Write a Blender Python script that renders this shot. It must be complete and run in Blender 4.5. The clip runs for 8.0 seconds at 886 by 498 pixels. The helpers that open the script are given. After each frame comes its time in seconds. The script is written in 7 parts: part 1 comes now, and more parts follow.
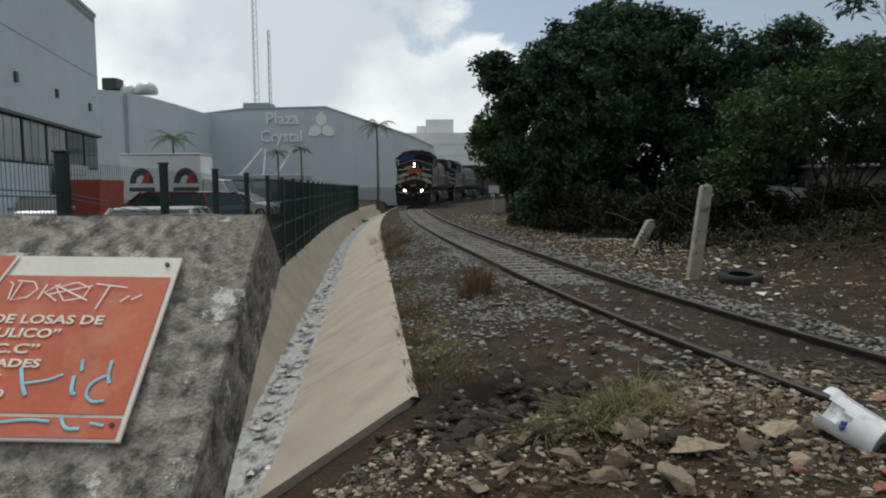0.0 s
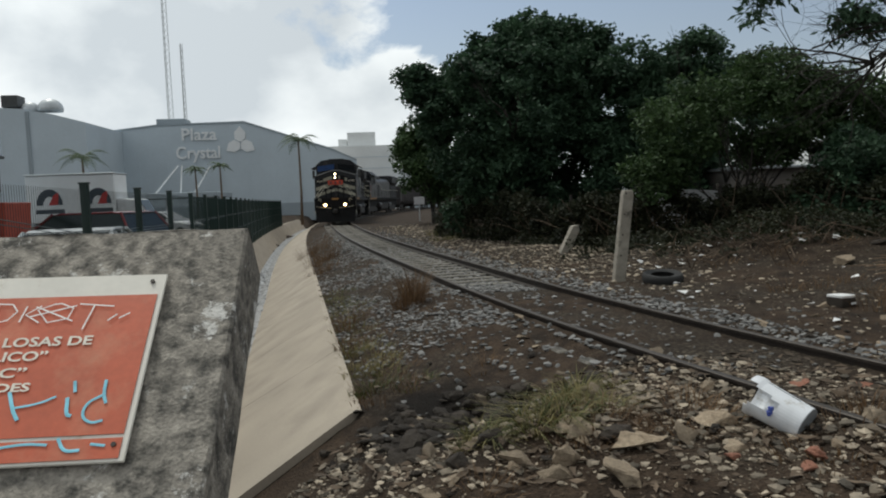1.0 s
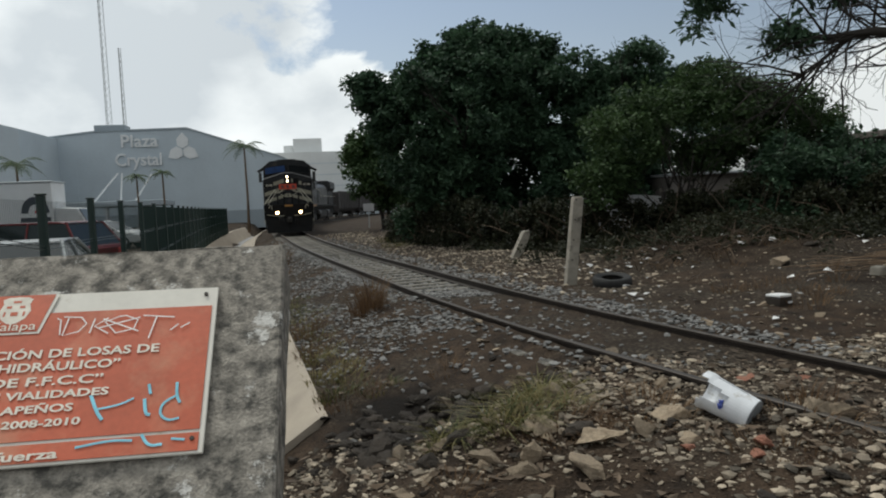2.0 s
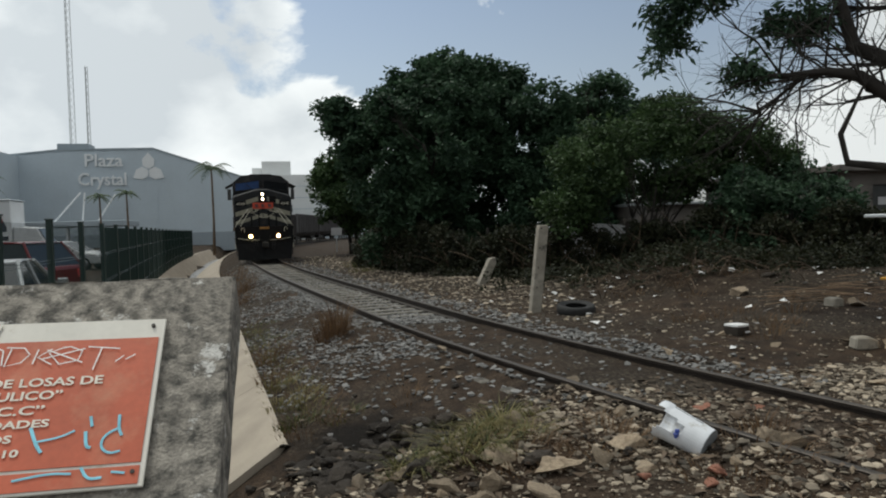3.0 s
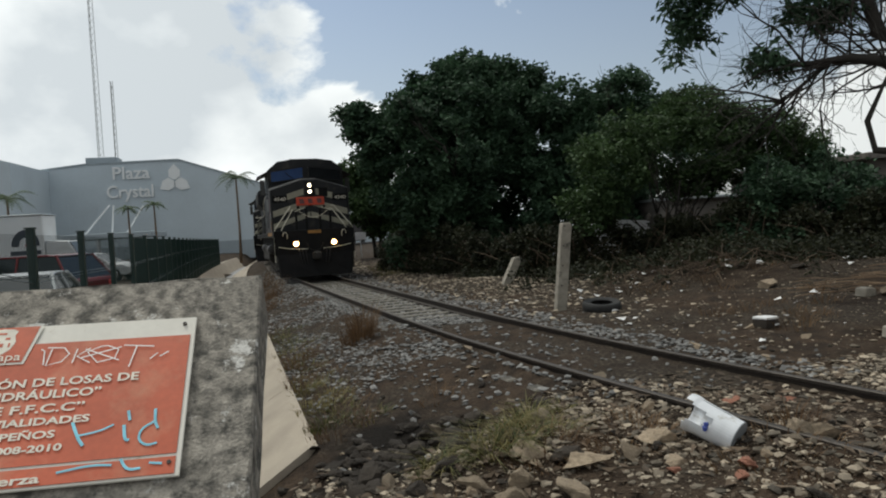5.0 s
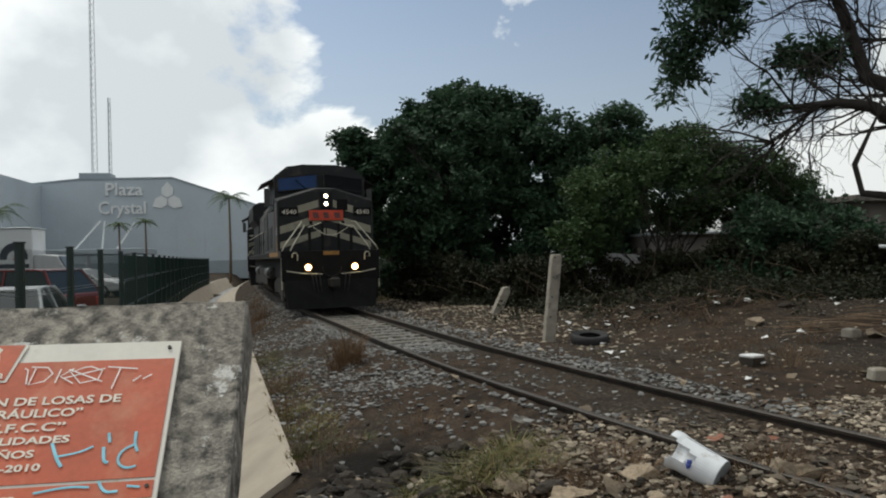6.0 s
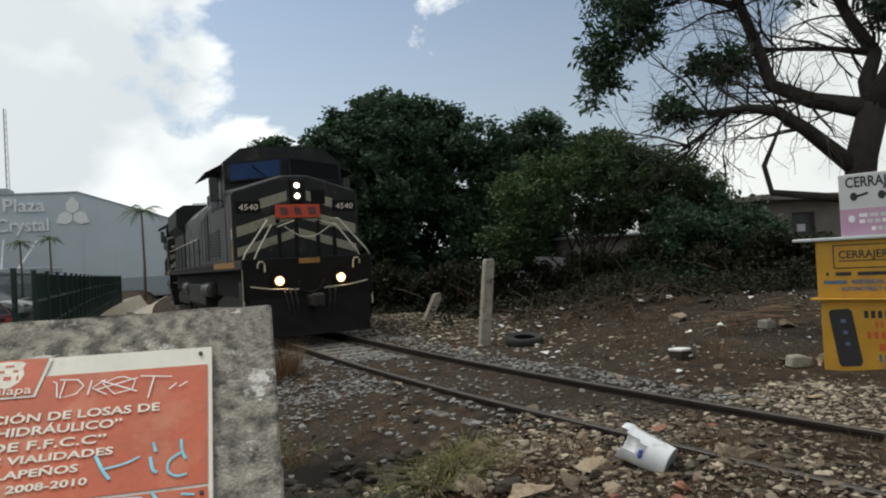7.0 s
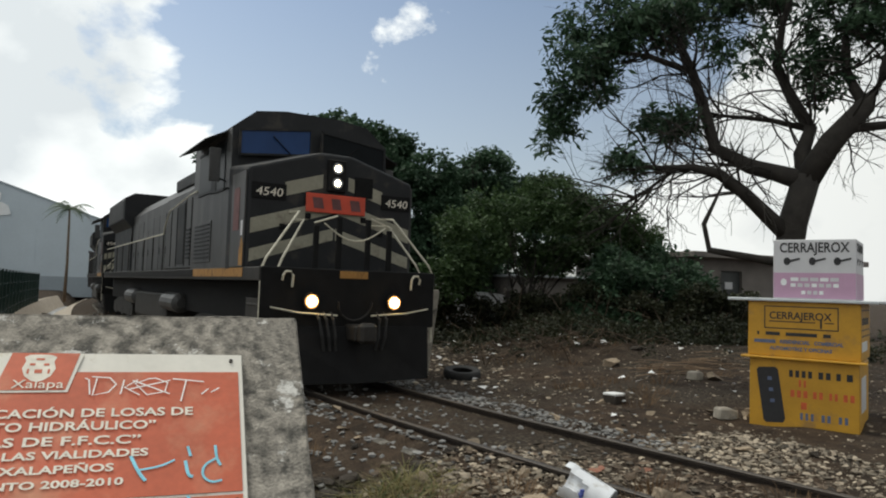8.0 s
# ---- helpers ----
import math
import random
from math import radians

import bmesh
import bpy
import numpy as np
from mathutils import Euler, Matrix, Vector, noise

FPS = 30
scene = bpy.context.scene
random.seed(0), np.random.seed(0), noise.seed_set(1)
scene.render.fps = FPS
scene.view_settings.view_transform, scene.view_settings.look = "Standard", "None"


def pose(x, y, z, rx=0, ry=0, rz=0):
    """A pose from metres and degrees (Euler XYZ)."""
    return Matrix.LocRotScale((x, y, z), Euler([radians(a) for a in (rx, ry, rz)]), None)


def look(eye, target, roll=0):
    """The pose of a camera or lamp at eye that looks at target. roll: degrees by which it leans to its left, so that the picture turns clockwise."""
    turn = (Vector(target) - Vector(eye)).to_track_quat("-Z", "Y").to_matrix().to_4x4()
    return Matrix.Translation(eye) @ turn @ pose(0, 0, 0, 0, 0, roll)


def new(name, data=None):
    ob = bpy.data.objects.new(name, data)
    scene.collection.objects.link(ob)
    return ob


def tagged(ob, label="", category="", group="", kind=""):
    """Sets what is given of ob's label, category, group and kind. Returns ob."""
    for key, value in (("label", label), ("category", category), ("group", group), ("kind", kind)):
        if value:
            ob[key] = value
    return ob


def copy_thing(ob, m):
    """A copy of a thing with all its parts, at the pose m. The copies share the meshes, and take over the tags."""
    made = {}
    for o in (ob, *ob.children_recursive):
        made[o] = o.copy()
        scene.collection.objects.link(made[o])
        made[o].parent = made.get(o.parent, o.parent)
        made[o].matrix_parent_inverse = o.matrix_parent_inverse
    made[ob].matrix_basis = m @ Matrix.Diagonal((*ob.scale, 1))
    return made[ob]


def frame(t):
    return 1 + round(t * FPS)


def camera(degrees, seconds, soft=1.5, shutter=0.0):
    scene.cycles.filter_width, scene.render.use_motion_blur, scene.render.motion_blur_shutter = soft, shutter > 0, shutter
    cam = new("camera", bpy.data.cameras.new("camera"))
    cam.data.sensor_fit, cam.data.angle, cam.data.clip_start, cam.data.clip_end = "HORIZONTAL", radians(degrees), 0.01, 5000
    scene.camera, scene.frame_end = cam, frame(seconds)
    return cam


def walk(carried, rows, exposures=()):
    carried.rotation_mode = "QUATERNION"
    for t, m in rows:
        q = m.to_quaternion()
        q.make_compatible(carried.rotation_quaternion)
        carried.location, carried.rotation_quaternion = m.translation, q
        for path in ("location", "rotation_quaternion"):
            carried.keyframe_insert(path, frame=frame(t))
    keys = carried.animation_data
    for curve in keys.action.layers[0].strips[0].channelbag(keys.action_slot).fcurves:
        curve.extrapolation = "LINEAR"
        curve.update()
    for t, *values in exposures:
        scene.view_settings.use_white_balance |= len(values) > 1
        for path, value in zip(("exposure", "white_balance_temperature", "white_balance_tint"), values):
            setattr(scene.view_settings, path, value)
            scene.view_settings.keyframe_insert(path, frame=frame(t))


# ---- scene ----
cam = camera(65.1, 8.0, soft=2.0)
PATH = [
    (0, (-0.365, 0.263, 1.908), (-0.374, 2.256, 1.732), -0.4),
    (0.5, (-0.378, 0.227, 1.913), (-0.332, 2.221, 1.756), -0.8),
    (1, (-0.49, 0.217, 1.903), (-0.285, 2.201, 1.756), -2.1),
    (1.5, (-0.66, 0.175, 1.891), (-0.297, 2.135, 1.741), -4.7),
    (1.7, (-0.68, 0.101, 1.916), (-0.34, 2.066, 1.764), -2.9),
    (2.8, (-0.651, 0.002, 1.958), (-0.259, 1.962, 1.893), -2.3),
    (3, (-0.638, -0.005, 1.963), (-0.191, 1.943, 1.896), -1.6),
    (3.5, (-0.621, -0.012, 1.958), (-0.182, 1.938, 1.888), -2.2),
    (4, (-0.622, -0.021, 1.959), (-0.199, 1.932, 1.894), -2.4),
    (5.3, (-0.636, -0.083, 1.942), (-0.263, 1.881, 1.892), -3.4),
    (5.5, (-0.624, -0.124, 1.964), (-0.212, 1.834, 1.948), -2.2),
    (6, (-0.626, -0.081, 1.958), (-0.219, 1.877, 1.976), -1.4),
    (6.5, (-0.683, -0.077, 1.952), (-0.201, 1.864, 1.995), -0.8),
    (7, (-0.889, -0.055, 1.941), (-0.262, 1.844, 1.974), -3.2),
    (7.5, (-1.071, -0.042, 1.94), (-0.299, 1.802, 1.954), -0.5),
    (8, (-1.136, -0.032, 1.94), (-0.337, 1.798, 2.055), 1.8),
]
walk(cam, [(t, look(eye, target, roll)) for t, eye, target, roll in PATH], [(0, -0.15, 6350, 5), (3.5, -0.1, 6430, 5), (6.0, -0.05, 6480, 5), (7.0, 0.08, 6520, 5), (8.0, 0.12, 6580, 5)])


# ---- world, sun, exposure ----
SUN_EL, SUN_AZ = 62.0, -38.0        # degrees; azimuth from +y towards +x
sun_dir = Vector((math.sin(radians(SUN_AZ)) * math.cos(radians(SUN_EL)), math.cos(radians(SUN_AZ)) * math.cos(radians(SUN_EL)), math.sin(radians(SUN_EL))))


def build_world():
    w = bpy.data.worlds.new("sky")
    scene.world = w
    w.use_nodes = True
    nt = w.node_tree
    nt.nodes.clear()
    N, L = nt.nodes.new, nt.links.new
    out, bg = N("ShaderNodeOutputWorld"), N("ShaderNodeBackground")
    sky = N("ShaderNodeTexSky")
    sky.sky_type, sky.sun_disc = "NISHITA", False
    sky.sun_elevation, sky.sun_rotation = radians(SUN_EL), radians(SUN_AZ)
    sky.air_density, sky.dust_density, sky.ozone_density = 1.0, 1.6, 1.5
    tc = N("ShaderNodeTexCoord")
    # cumulus: noise on the direction, thicker towards the sun
    mp = N("ShaderNodeMapping")
    mp.inputs["Location"].default_value = (3.1, 0.35, 0.2)
    mp.inputs["Scale"].default_value = (1.0, 1.0, 1.35)
    L(tc.outputs["Generated"], mp.inputs["Vector"])
    n1 = N("ShaderNodeTexNoise")
    n1.inputs["Scale"].default_value, n1.inputs["Detail"].default_value, n1.inputs["Roughness"].default_value = 3.4, 9, 0.56
    n1.inputs["Distortion"].default_value = 0.25
    L(mp.outputs["Vector"], n1.inputs["Vector"])
    dot = N("ShaderNodeVectorMath")
    dot.operation = "DOT_PRODUCT"
    side = Vector((0.41, 0.83, 0.38)).normalized()   # the clear patch of sky
    dot.inputs[1].default_value = side
    L(tc.outputs["Generated"], dot.inputs[0])
    lean = N("ShaderNodeMapRange")
    lean.interpolation_type = "SMOOTHSTEP"
    lean.inputs["From Min"].default_value, lean.inputs["From Max"].default_value = 0.895, 0.975
    lean.inputs["To Min"].default_value, lean.inputs["To Max"].default_value = 0.20, -0.15
    L(dot.outputs["Value"], lean.inputs["Value"])
    add = N("ShaderNodeMath")
    L(n1.outputs["Fac"], add.inputs[0])
    L(lean.outputs[0], add.inputs[1])
    cover = N("ShaderNodeValToRGB")
    cover.color_ramp.elements[0].position, cover.color_ramp.elements[1].position = 0.50, 0.555
    L(add.outputs[0], cover.inputs["Fac"])
    n2 = N("ShaderNodeTexNoise")
    n2.inputs["Scale"].default_value, n2.inputs["Detail"].default_value = 3.6, 9
    L(mp.outputs["Vector"], n2.inputs["Vector"])
    shade = N("ShaderNodeValToRGB")
    shade.color_ramp.elements[0].position, shade.color_ramp.elements[0].color = 0.36, (6.1, 6.4, 6.8, 1)
    shade.color_ramp.elements[1].position, shade.color_ramp.elements[1].color = 0.58, (10.2, 10.25, 10.3, 1)
    L(n2.outputs["Fac"], shade.inputs["Fac"])
    # haze towards the horizon
    sep = N("ShaderNodeSeparateXYZ")
    L(tc.outputs["Generated"], sep.inputs[0])
    hz = N("ShaderNodeMapRange")
    hz.inputs["From Min"].default_value, hz.inputs["From Max"].default_value = 0.02, 0.50
    hz.inputs["To Min"].default_value, hz.inputs["To Max"].default_value = 0.52, 0.0
    L(sep.outputs["Z"], hz.inputs["Value"])
    mh = N("ShaderNodeMix")
    mh.data_type = "RGBA"
    mh.inputs["B"].default_value = (6.6, 6.7, 6.9, 1)
    L(hz.outputs[0], mh.inputs["Factor"])
    L(sky.outputs["Color"], mh.inputs["A"])
    mix = N("ShaderNodeMix")
    mix.data_type = "RGBA"
    L(cover.outputs["Color"], mix.inputs["Factor"])
    L(mh.outputs["Result"], mix.inputs["A"])
    L(shade.outputs["Color"], mix.inputs["B"])
    # brighter towards the veiled sun; unseen sky behind the viewer dimmed to darken fronts
    L(mix.outputs["Result"], bg.inputs["Color"])
    glow = N("ShaderNodeVectorMath")
    glow.operation = "DOT_PRODUCT"
    glow.inputs[1].default_value = Vector((sun_dir.x, sun_dir.y, 0.25)).normalized()
    L(tc.outputs["Generated"], glow.inputs[0])
    lift = N("ShaderNodeMapRange")
    lift.inputs["From Min"].default_value, lift.inputs["From Max"].default_value = -0.9, 0.95
    lift.inputs["To Min"].default_value, lift.inputs["To Max"].default_value = SKY * 0.36, SKY * 1.12
    L(glow.outputs["Value"], lift.inputs["Value"])
    L(lift.outputs[0], bg.inputs["Strength"])
    L(bg.outputs[0], out.inputs["Surface"])


SKY = 0.108
build_world()
sun = new("sun", bpy.data.lights.new("sun", "SUN"))
sun.data.energy, sun.data.angle, sun.data.color = 1.45, radians(9), (1.0, 0.95, 0.86)
sun.matrix_world = look(sun_dir * 60, (0, 0, 0))


# ---- materials ----
def material(name, color, rough=0.7, metal=0.0, vary=0.25, scale=3.0, fine=40.0, bump=0.15, dark=None, spots=0.0, spot_scale=1.5, rand=0.0, spec=0.5, island=False, emit=0.0, trans=0.0, edge=0.1, stretch=None):
    """A surface with colour variation at two scales, stains, relief and a random shift per object or island."""
    m = bpy.data.materials.new(name)
    m.use_nodes = True
    nt = m.node_tree
    N, L = nt.nodes.new, nt.links.new
    p = nt.nodes["Principled BSDF"]
    p.inputs["Roughness"].default_value, p.inputs["Metallic"].default_value = rough, metal
    p.inputs["Specular IOR Level"].default_value = spec
    tc = N("ShaderNodeTexCoord")
    src = tc.outputs["Object"]
    if stretch:
        mp = N("ShaderNodeMapping")
        mp.inputs["Scale"].default_value = stretch
        L(src, mp.inputs["Vector"])
        src = mp.outputs["Vector"]
    a, b = N("ShaderNodeTexNoise"), N("ShaderNodeTexNoise")
    a.inputs["Scale"].default_value, a.inputs["Detail"].default_value = scale, 5
    b.inputs["Scale"].default_value, b.inputs["Detail"].default_value = fine, 3
    L(src, a.inputs["Vector"])
    L(src, b.inputs["Vector"])
    mixf = N("ShaderNodeMath")
    mixf.operation = "MULTIPLY_ADD"
    mixf.inputs[1].default_value = 0.4
    L(b.outputs["Fac"], mixf.inputs[0])
    L(a.outputs["Fac"], mixf.inputs[2])
    rng = N("ShaderNodeMapRange")
    rng.inputs["From Min"].default_value, rng.inputs["From Max"].default_value = 0.45, 0.95
    rng.inputs["To Min"].default_value, rng.inputs["To Max"].default_value = 1 - vary, 1 + vary
    L(mixf.outputs[0], rng.inputs["Value"])
    val = rng.outputs[0]
    if rand:
        rn = N("ShaderNodeNewGeometry").outputs["Random Per Island"] if island else N("ShaderNodeObjectInfo").outputs["Random"]
        r2 = N("ShaderNodeMapRange")
        r2.inputs["To Min"].default_value, r2.inputs["To Max"].default_value = 1 - rand, 1 + rand
        L(rn, r2.inputs["Value"])
        mul = N("ShaderNodeMath")
        mul.operation = "MULTIPLY"
        L(val, mul.inputs[0])
        L(r2.outputs[0], mul.inputs[1])
        val = mul.outputs[0]
    col = N("ShaderNodeMix")
    col.data_type, col.blend_type = "RGBA", "MULTIPLY"
    col.inputs["Factor"].default_value = 1
    col.inputs["A"].default_value = (*color, 1)
    L(val, col.inputs["B"])
    res = col.outputs["Result"]
    if spots:
        s = N("ShaderNodeTexNoise")
        s.inputs["Scale"].default_value, s.inputs["Detail"].default_value, s.inputs["Roughness"].default_value = spot_scale, 8, 0.65
        L(src, s.inputs["Vector"])
        rp = N("ShaderNodeValToRGB")
        rp.color_ramp.elements[0].position, rp.color_ramp.elements[1].position = 0.62 - 0.25 * spots, 0.62 + edge - 0.2 * spots
        L(s.outputs["Fac"], rp.inputs["Fac"])
        mx = N("ShaderNodeMix")
        mx.data_type = "RGBA"
        mx.inputs["B"].default_value = (*(dark or tuple(0.35 * c for c in color)), 1)
        L(rp.outputs["Color"], mx.inputs["Factor"])
        L(res, mx.inputs["A"])
        res = mx.outputs["Result"]
    L(res, p.inputs["Base Color"])
    if bump:
        bp = N("ShaderNodeBump")
        bp.inputs["Strength"].default_value, bp.inputs["Distance"].default_value = bump, 0.02
        L(mixf.outputs[0], bp.inputs["Height"])
        L(bp.outputs[0], p.inputs["Normal"])
    if emit:
        p.inputs["Emission Color"].default_value, p.inputs["Emission Strength"].default_value = (*color, 1), emit
    if trans:
        p.inputs["Transmission Weight"].default_value = trans
    return m


def leaf_material(name, color, tip):
    """Foliage: a colour per leaf, half of the light passes through."""
    m = bpy.data.materials.new(name)
    m.use_nodes = True
    nt = m.node_tree
    N, L = nt.nodes.new, nt.links.new
    p = nt.nodes["Principled BSDF"]
    geo = N("ShaderNodeNewGeometry")
    tc, no = N("ShaderNodeTexCoord"), N("ShaderNodeTexNoise")
    no.inputs["Scale"].default_value = 0.7
    L(tc.outputs["Object"], no.inputs["Vector"])
    ad = N("ShaderNodeMath")
    ad.operation = "MULTIPLY_ADD"
    ad.inputs[1].default_value = 0.55
    L(geo.outputs["Random Per Island"], ad.inputs[0])
    L(no.outputs["Fac"], ad.inputs[2])
    rp = N("ShaderNodeValToRGB")
    rp.color_ramp.elements[0].position, rp.color_ramp.elements[0].color = 0.4, (*color, 1)
    rp.color_ramp.elements[1].position, rp.color_ramp.elements[1].color = 1.05, (*tip, 1)
    L(ad.outputs[0], rp.inputs["Fac"])
    L(rp.outputs["Color"], p.inputs["Base Color"])
    p.inputs["Roughness"].default_value = 0.6
    p.inputs["Specular IOR Level"].default_value = 0.3
    tr, mx = N("ShaderNodeBsdfTranslucent"), N("ShaderNodeMixShader")
    L(rp.outputs["Color"], tr.inputs["Color"])
    mx.inputs[0].default_value = 0.25
    L(p.outputs[0], mx.inputs[1])
    L(tr.outputs[0], mx.inputs[2])
    L(mx.outputs[0], nt.nodes["Material Output"].inputs["Surface"])
    return m


def concrete_slab_material():
    """Old grey concrete with black mould and pale lichen."""
    m = material("mouldy_concrete", (0.29, 0.265, 0.228), 0.9, vary=0.55, scale=22, fine=160, bump=0.5, spots=0.68, spot_scale=24, dark=(0.07, 0.066, 0.058), edge=0.15)
    nt = m.node_tree
    N, L = nt.nodes.new, nt.links.new
    p = nt.nodes["Principled BSDF"]
    was = p.inputs["Base Color"].links[0].from_socket
    tc, no, rp, mx = N("ShaderNodeTexCoord"), N("ShaderNodeTexNoise"), N("ShaderNodeValToRGB"), N("ShaderNodeMix")
    no.inputs["Scale"].default_value, no.inputs["Detail"].default_value, no.inputs["Roughness"].default_value = 10.5, 14, 0.74
    mp = N("ShaderNodeMapping")
    mp.inputs["Location"].default_value = (4.3, 1.7, 0.4)
    L(tc.outputs["Object"], mp.inputs["Vector"])
    L(mp.outputs["Vector"], no.inputs["Vector"])
    rp.color_ramp.elements[0].position, rp.color_ramp.elements[1].position = 0.575, 0.625
    L(no.outputs["Fac"], rp.inputs["Fac"])
    mx.data_type = "RGBA"
    mx.inputs["B"].default_value = (0.62, 0.605, 0.57, 1)
    L(rp.outputs["Color"], mx.inputs["Factor"])
    L(was, mx.inputs["A"])
    L(mx.outputs["Result"], p.inputs["Base Color"])
    return m


def ground_material():
    """Brown dirt with grit, drifting into grey ballast near the track and into litter-strewn soil."""
    m = bpy.data.materials.new("dirt_and_gravel")
    m.use_nodes = True
    nt = m.node_tree
    N, L = nt.nodes.new, nt.links.new
    p = nt.nodes["Principled BSDF"]
    p.inputs["Roughness"].default_value = 0.95
    p.inputs["Specular IOR Level"].default_value = 0.2
    tc = N("ShaderNodeTexCoord")
    big, mid, grit, vor = N("ShaderNodeTexNoise"), N("ShaderNodeTexNoise"), N("ShaderNodeTexNoise"), N("ShaderNodeTexVoronoi")
    for n, s, d in ((big, 0.45, 6), (mid, 3.2, 6), (grit, 38, 5)):
        n.inputs["Scale"].default_value, n.inputs["Detail"].default_value = s, d
        L(tc.outputs["Object"], n.inputs["Vector"])
    vor.inputs["Scale"].default_value = 17
    L(tc.outputs["Object"], vor.inputs["Vector"])
    r1 = N("ShaderNodeValToRGB")
    r1.color_ramp.elements[0].position, r1.color_ramp.elements[0].color = 0.34, (0.026, 0.0185, 0.013, 1)
    r1.color_ramp.elements[1].position, r1.color_ramp.elements[1].color = 0.68, (0.070, 0.047, 0.031, 1)
    L(mid.outputs["Fac"], r1.inputs["Fac"])
    r2 = N("ShaderNodeValToRGB")
    r2.color_ramp.elements[0].position, r2.color_ramp.elements[0].color = 0.0, (0.13, 0.108, 0.082, 1)
    r2.color_ramp.elements[1].position, r2.color_ramp.elements[1].color = 0.55, (0.034, 0.026, 0.019, 1)
    L(vor.outputs["Distance"], r2.inputs["Fac"])
    cov = N("ShaderNodeValToRGB")
    cov.color_ramp.elements[0].position, cov.color_ramp.elements[1].position = 0.50, 0.62
    sm = N("ShaderNodeMath")
    sm.operation = "MULTIPLY_ADD"
    sm.inputs[1].default_value = 0.35
    L(mid.outputs["Fac"], sm.inputs[0])
    sm2 = N("ShaderNodeMath")
    sm2.operation = "MULTIPLY"
    sm2.inputs[1].default_value = 0.7
    L(big.outputs["Fac"], sm2.inputs[0])
    L(sm2.outputs[0], sm.inputs[2])
    L(sm.outputs[0], cov.inputs["Fac"])
    mx = N("ShaderNodeMix")
    mx.data_type = "RGBA"
    L(cov.outputs["Color"], mx.inputs["Factor"])
    L(r1.outputs["Color"], mx.inputs["A"])
    L(r2.outputs["Color"], mx.inputs["B"])
    g = N("ShaderNodeMapRange")
    g.inputs["From Min"].default_value, g.inputs["From Max"].default_value = 0.3, 0.7
    g.inputs["To Min"].default_value, g.inputs["To Max"].default_value = 0.6, 1.4
    L(grit.outputs["Fac"], g.inputs["Value"])
    ml = N("ShaderNodeMix")
    ml.data_type, ml.blend_type = "RGBA", "MULTIPLY"
    ml.inputs["Factor"].default_value = 1
    L(mx.outputs["Result"], ml.inputs["A"])
    L(g.outputs[0], ml.inputs["B"])
    L(ml.outputs["Result"], p.inputs["Base Color"])
    # earth turns near-black round the washed-out hollow
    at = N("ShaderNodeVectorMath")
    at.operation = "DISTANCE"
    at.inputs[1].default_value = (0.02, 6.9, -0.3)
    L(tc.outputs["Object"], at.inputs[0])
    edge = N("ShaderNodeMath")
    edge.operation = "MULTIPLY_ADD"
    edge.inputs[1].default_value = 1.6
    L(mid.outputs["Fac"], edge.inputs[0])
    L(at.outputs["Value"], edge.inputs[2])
    hollow_mask = N("ShaderNodeMapRange")
    hollow_mask.inputs["From Min"].default_value, hollow_mask.inputs["From Max"].default_value = 1.35, 1.95
    hollow_mask.inputs["To Min"].default_value, hollow_mask.inputs["To Max"].default_value = 1.0, 0.0
    L(edge.outputs[0], hollow_mask.inputs["Value"])
    # mixes the near-black brown in by distance from the hollow
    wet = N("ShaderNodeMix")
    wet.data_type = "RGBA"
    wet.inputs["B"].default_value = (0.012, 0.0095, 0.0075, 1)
    L(hollow_mask.outputs[0], wet.inputs["Factor"])
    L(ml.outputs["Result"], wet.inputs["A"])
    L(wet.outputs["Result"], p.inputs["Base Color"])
    bp = N("ShaderNodeBump")
    bp.inputs["Strength"].default_value, bp.inputs["Distance"].default_value = 0.9, 0.045
    L(grit.outputs["Fac"], bp.inputs["Height"])
    L(bp.outputs[0], p.inputs["Normal"])
    return m


